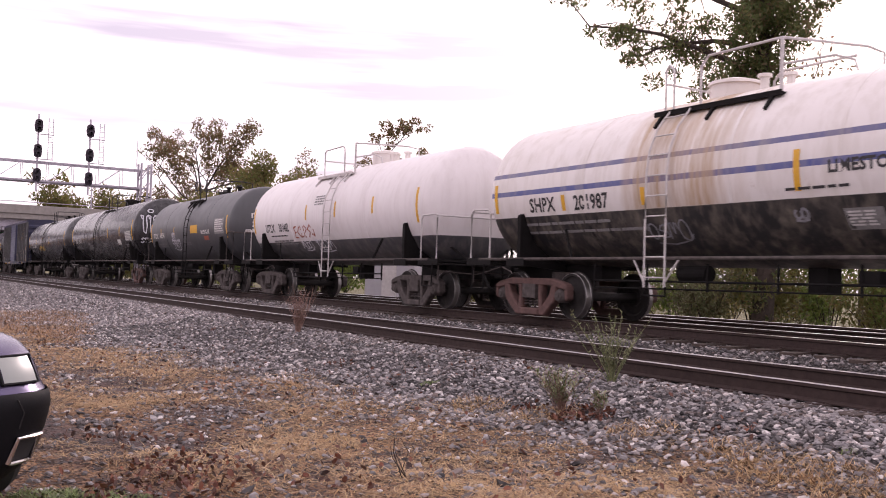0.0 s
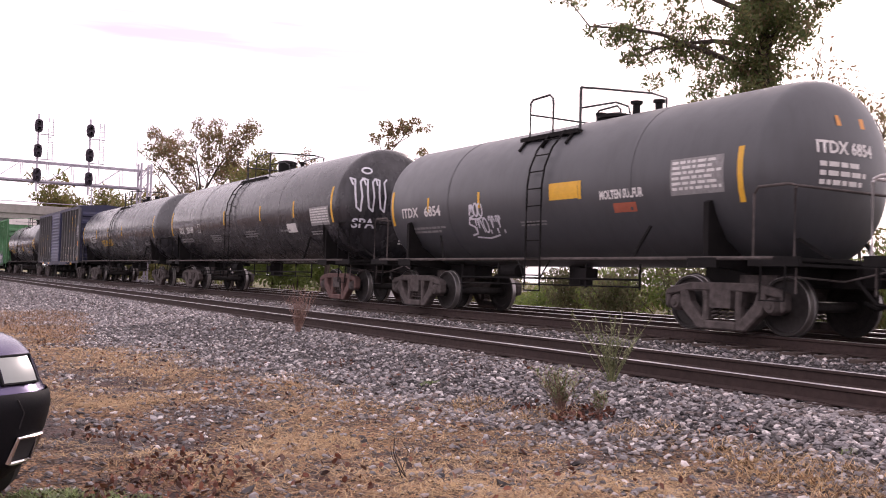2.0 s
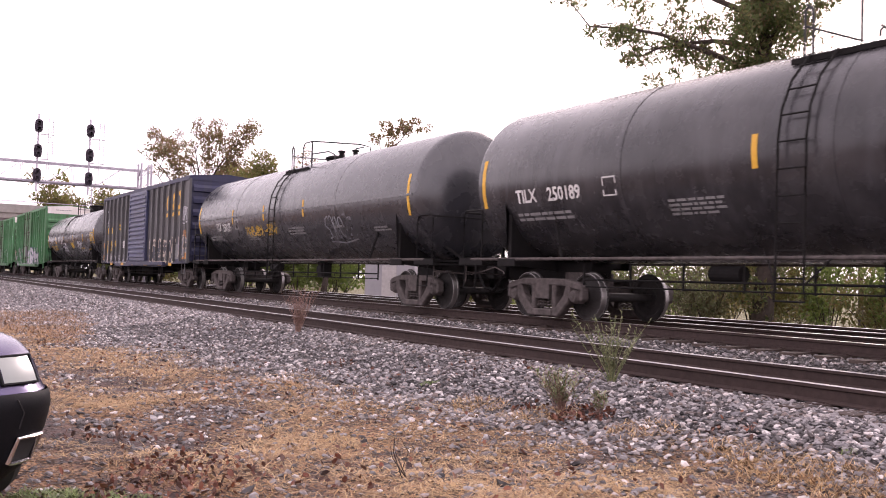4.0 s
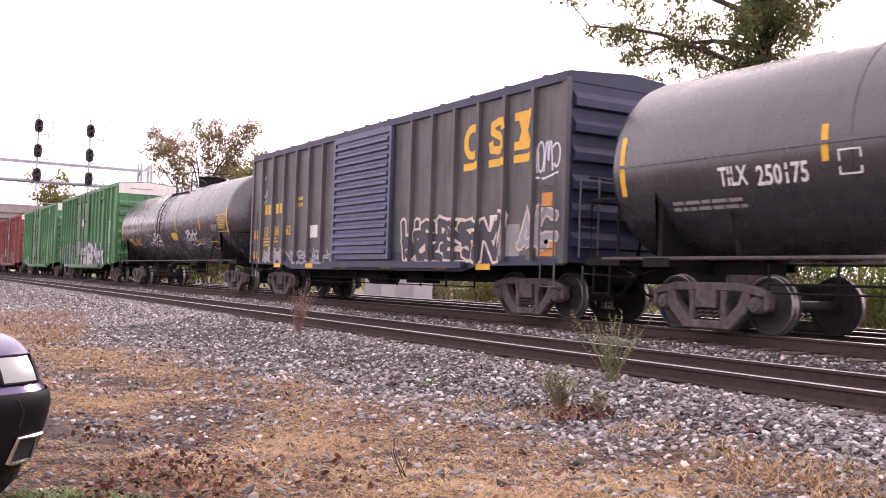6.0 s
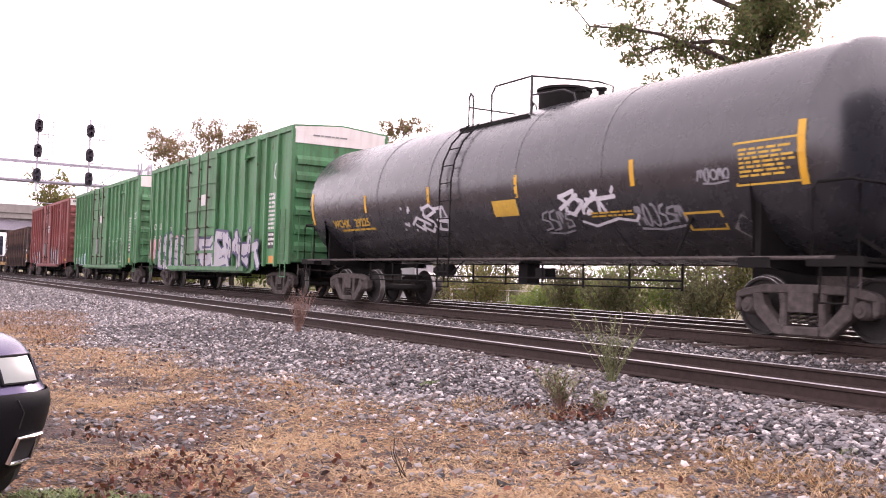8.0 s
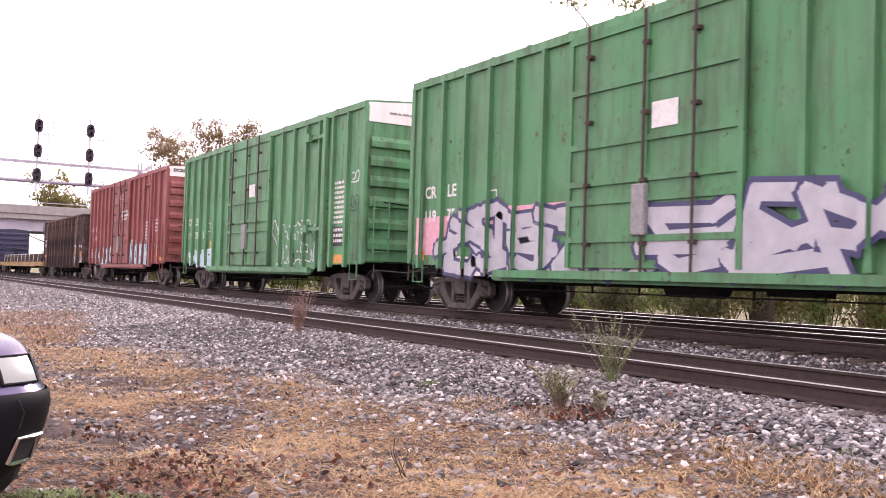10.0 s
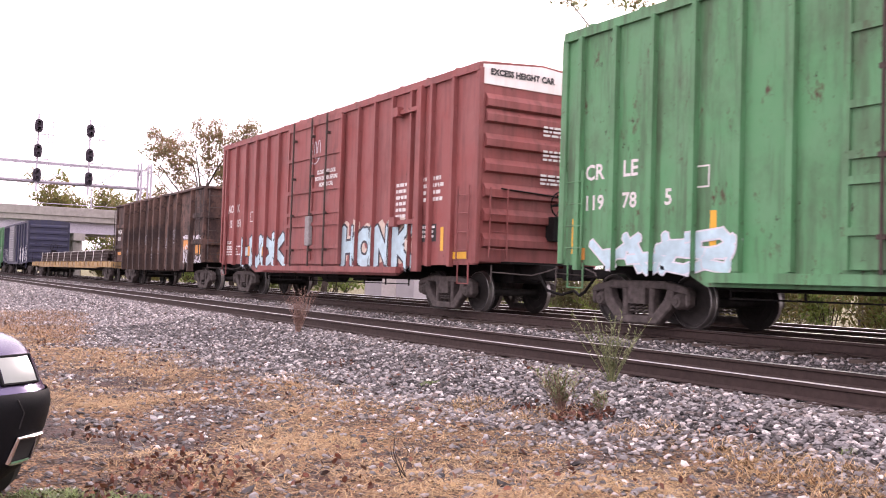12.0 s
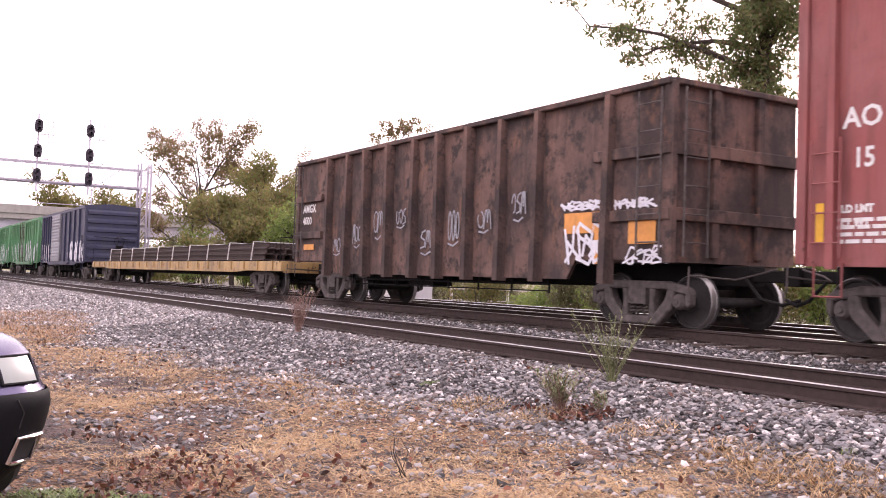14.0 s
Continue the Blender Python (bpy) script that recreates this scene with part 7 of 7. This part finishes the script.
weed("tall wispy green weed growing in the ballast", (-7.75, 6.85, ground_z(-7.75, 6.85)), 0.74, 40, 0.6, 1, 20, M_WEED, M_WEED)
weed("grey green weed at the ballast edge", (-7.05, 5.62, ground_z(-7.05, 5.62)), 0.44, 46, 0.75, 2, 20, M_WEED, M_STALK)
weed("grey green weed at the ballast edge", (-6.6, 5.7, ground_z(-6.6, 5.7)), 0.25, 14, 0.4, 4, 14, M_WEED, M_STALK)
weed("dry reddish stalks standing in the ballast", (-16.2, 6.7, ground_z(-16.2, 6.7)), 0.85, 60, 0.42, 3, 12, M_STALK, M_STALK)
weed("thin dead twig standing in the dirt", (-5.3, 2.95, ground_z(-5.3, 2.95)), 0.28, 4, 0.5, 6, 0, M_STALK, M_BARK)
weed("thin dead twig standing in the dirt", (-4.75, 3.5, ground_z(-4.75, 3.5)), 0.3, 3, 0.2, 7, 0, M_STALK, M_STALK)


# ---- parked car ----
NOSE = ((0.18, -0.12, 0.70), (0.24, -0.07, 0.76), (0.30, -0.03, 0.80), (0.38, -0.015, 0.83), (0.45, 0.0, 0.86), (0.52, 0.012, 0.872), (0.58, 0.02, 0.88), (0.63, 0.015, 0.877), (0.66, -0.01, 0.87),
        (0.70, -0.05, 0.86), (0.76, -0.08, 0.85), (0.80, -0.11, 0.84), (0.84, -0.14, 0.83), (0.88, -0.20, 0.81), (0.91, -0.29, 0.79), (0.96, -0.62, 0.73), (1.0, -1.0, 0.66))


def skin(a, z, out=0.0):
    """A point of the car's front: a is 0 at the middle of the nose, 90 (or -90) where the corner meets the side."""
    fx, w = (float(np.interp(z, [k[0] for k in NOSE], [k[i] for k in NOSE])) for i in (1, 2))
    c, n = max(0.0, math.cos(radians(a))) ** 0.6, math.copysign(abs(math.sin(radians(a))) ** 0.6, a)
    return (fx - 0.6 + (0.6 + out) * c, (w + out) * n, z)


def nose_patch(angles, zs, out, back=None):
    s = Shape()
    for z in zs:
        ring = [skin(a, z, out) for a in angles]
        if back is not None:
            ring = [(back, ring[0][1], z)] + ring + [(back, ring[-1][1], z)]
        s.v += ring
    n = len(s.v) // len(zs)
    s.f = [(i * n + k, i * n + k + 1, (i + 1) * n + k + 1, (i + 1) * n + k) for i in range(len(zs) - 1) for k in range(n - 1)]
    return s


def nose_ring(a0, a1, z0, z1, out, r):
    pts = [skin(a0 + (a1 - a0) * f, z0, out) for f in (0, 0.5, 1)] + [skin(a1, z1, out)] + [skin(a1 + (a0 - a1) * f, z1, out) for f in (0.5, 1)] + [skin(a0, z0, out)]
    return Shape().tube(pts, r, 8)


def parked_car():
    """Origin on the ground under the middle of the front bumper; the car's nose points along +x."""
    t = thing("parked_car", "dark violet parked car with clear headlamps and chrome trim", "car", pose(-4.99, 0.075, -0.66, 0, 0, 15))
    round_ = list(range(-90, 91, 6))
    hs = [k[0] for k in NOSE]
    part("body", nose_patch(round_, [0.655] + [z for z in hs if z > 0.66], 0.0, -4.2), M_CARPAINT, t, "dark violet metallic body and bonnet", smooth=True)
    part("front_bumper", nose_patch(round_, [z for z in hs if z < 0.655] + [0.655], 0.012, -4.2), M_CARTRIM, t, "dark front bumper with a bulging middle", smooth=True)
    lid = [skin(a, 1.0) for a in round_]
    part("bonnet", Shape().add(lid + [(-1.3, 0.64, 1.03), (-1.3, -0.64, 1.03)], [tuple(range(len(lid) + 2))]), M_CARPAINT, t, "dark violet bonnet")
    cab = Shape()
    for x, w, z in ((-4.0, 0.72, 1.0), (-3.5, 0.66, 1.45), (-2.2, 0.64, 1.52), (-1.75, 0.66, 1.42), (-1.1, 0.76, 1.0)):
        cab.v += [(x, -w, 0.95), (x, -w, z * 0.8 + 0.19), (x, -w * 0.86, z), (x, w * 0.86, z), (x, w, z * 0.8 + 0.19), (x, w, 0.95)]
    for i in range(4):
        cab.f += [(i * 6 + k, i * 6 + (k + 1) % 6, (i + 1) * 6 + (k + 1) % 6, (i + 1) * 6 + k) for k in range(6)]
    cab.f += [tuple(range(6)), tuple(24 + k for k in range(6))]
    part("cabin", cab, M_CARGLASS, t, "dark glazed cabin", smooth=True)
    part("grille", nose_patch(range(-12, 13, 4), (0.68, 0.72, 0.76, 0.80), 0.01), M_CARTRIM, t, "black grille")
    for sy in (-1, 1):
        lamp = part("headlamp", nose_patch([sy * a for a in (27, 33, 39, 45, 51)], (0.705, 0.73, 0.76, 0.79, 0.82, 0.83), 0.012), M_GLASS, t, "clear headlamp", smooth=True)
        part("bezel", nose_ring(sy * 26, sy * 53, 0.70, 0.835, 0.012, 0.008), M_CARTRIM, lamp, "black lamp surround", smooth=True)
        part("fog_lamp_recess", nose_patch([sy * a for a in (34, 40, 46, 52)], (0.31, 0.35, 0.39, 0.42), 0.018), M_RUBBER, t, "black fog lamp recess", smooth=True)
        part("fog_lamp_trim", nose_ring(sy * 33, sy * 53, 0.30, 0.43, 0.022, 0.013), M_CHROME, t, "chrome fog lamp surround", smooth=True)
        part("bumper_seam", Shape().tube([skin(sy * 30, 0.63, 0.014), skin(sy * 34, 0.56, 0.014), skin(sy * 33, 0.48, 0.014)], 0.004, 6), M_RUBBER, t)
        for x in (-0.82, -3.4):
            wh = Shape().lathe([(sy * 0.66, 0.2), (sy * 0.66, 0.29), (sy * 0.70, 0.325), (sy * 0.80, 0.325), (sy * 0.845, 0.29), (sy * 0.845, 0.21)], 28, "y")
            wheel = part("wheel", wh, M_RUBBER, t, "black tyre", smooth=True, at=pose(x, 0, 0.325))
            part("rim", Shape().lathe([(sy * 0.70, 0.21), (sy * 0.83, 0.21), (sy * 0.82, 0.17), (sy * 0.78, 0.05), (sy * 0.80, 0.0)], 20, "y"), M_CHROME, wheel, smooth=True)
    part("undertray", Shape().box(-4.1, -0.3, -0.6, 0.6, 0.2, 0.3), M_CARTRIM, t)


parked_car()


def travel(t):
    """Metres that the train has gone by t seconds."""
    return 11.213 * t + 0.02268 * t * t


def motions():
    for ob in train:
        at = ob.matrix_basis.translation.copy()
        walk(ob, [(k * 0.5, pose(at.x + travel(k * 0.5), at.y, at.z)) for k in range(int(SPAN * 2) + 1)])
    turns = [(k / FPS, -math.degrees(-travel(k / FPS) / WHEEL_R)) for k in range(int(SPAN * FPS) + 1)]
    for w, e in wheelsets:
        walk(w, [(t, pose(e, 0, WHEEL_R, 0, a, 0)) for t, a in turns])


motions()
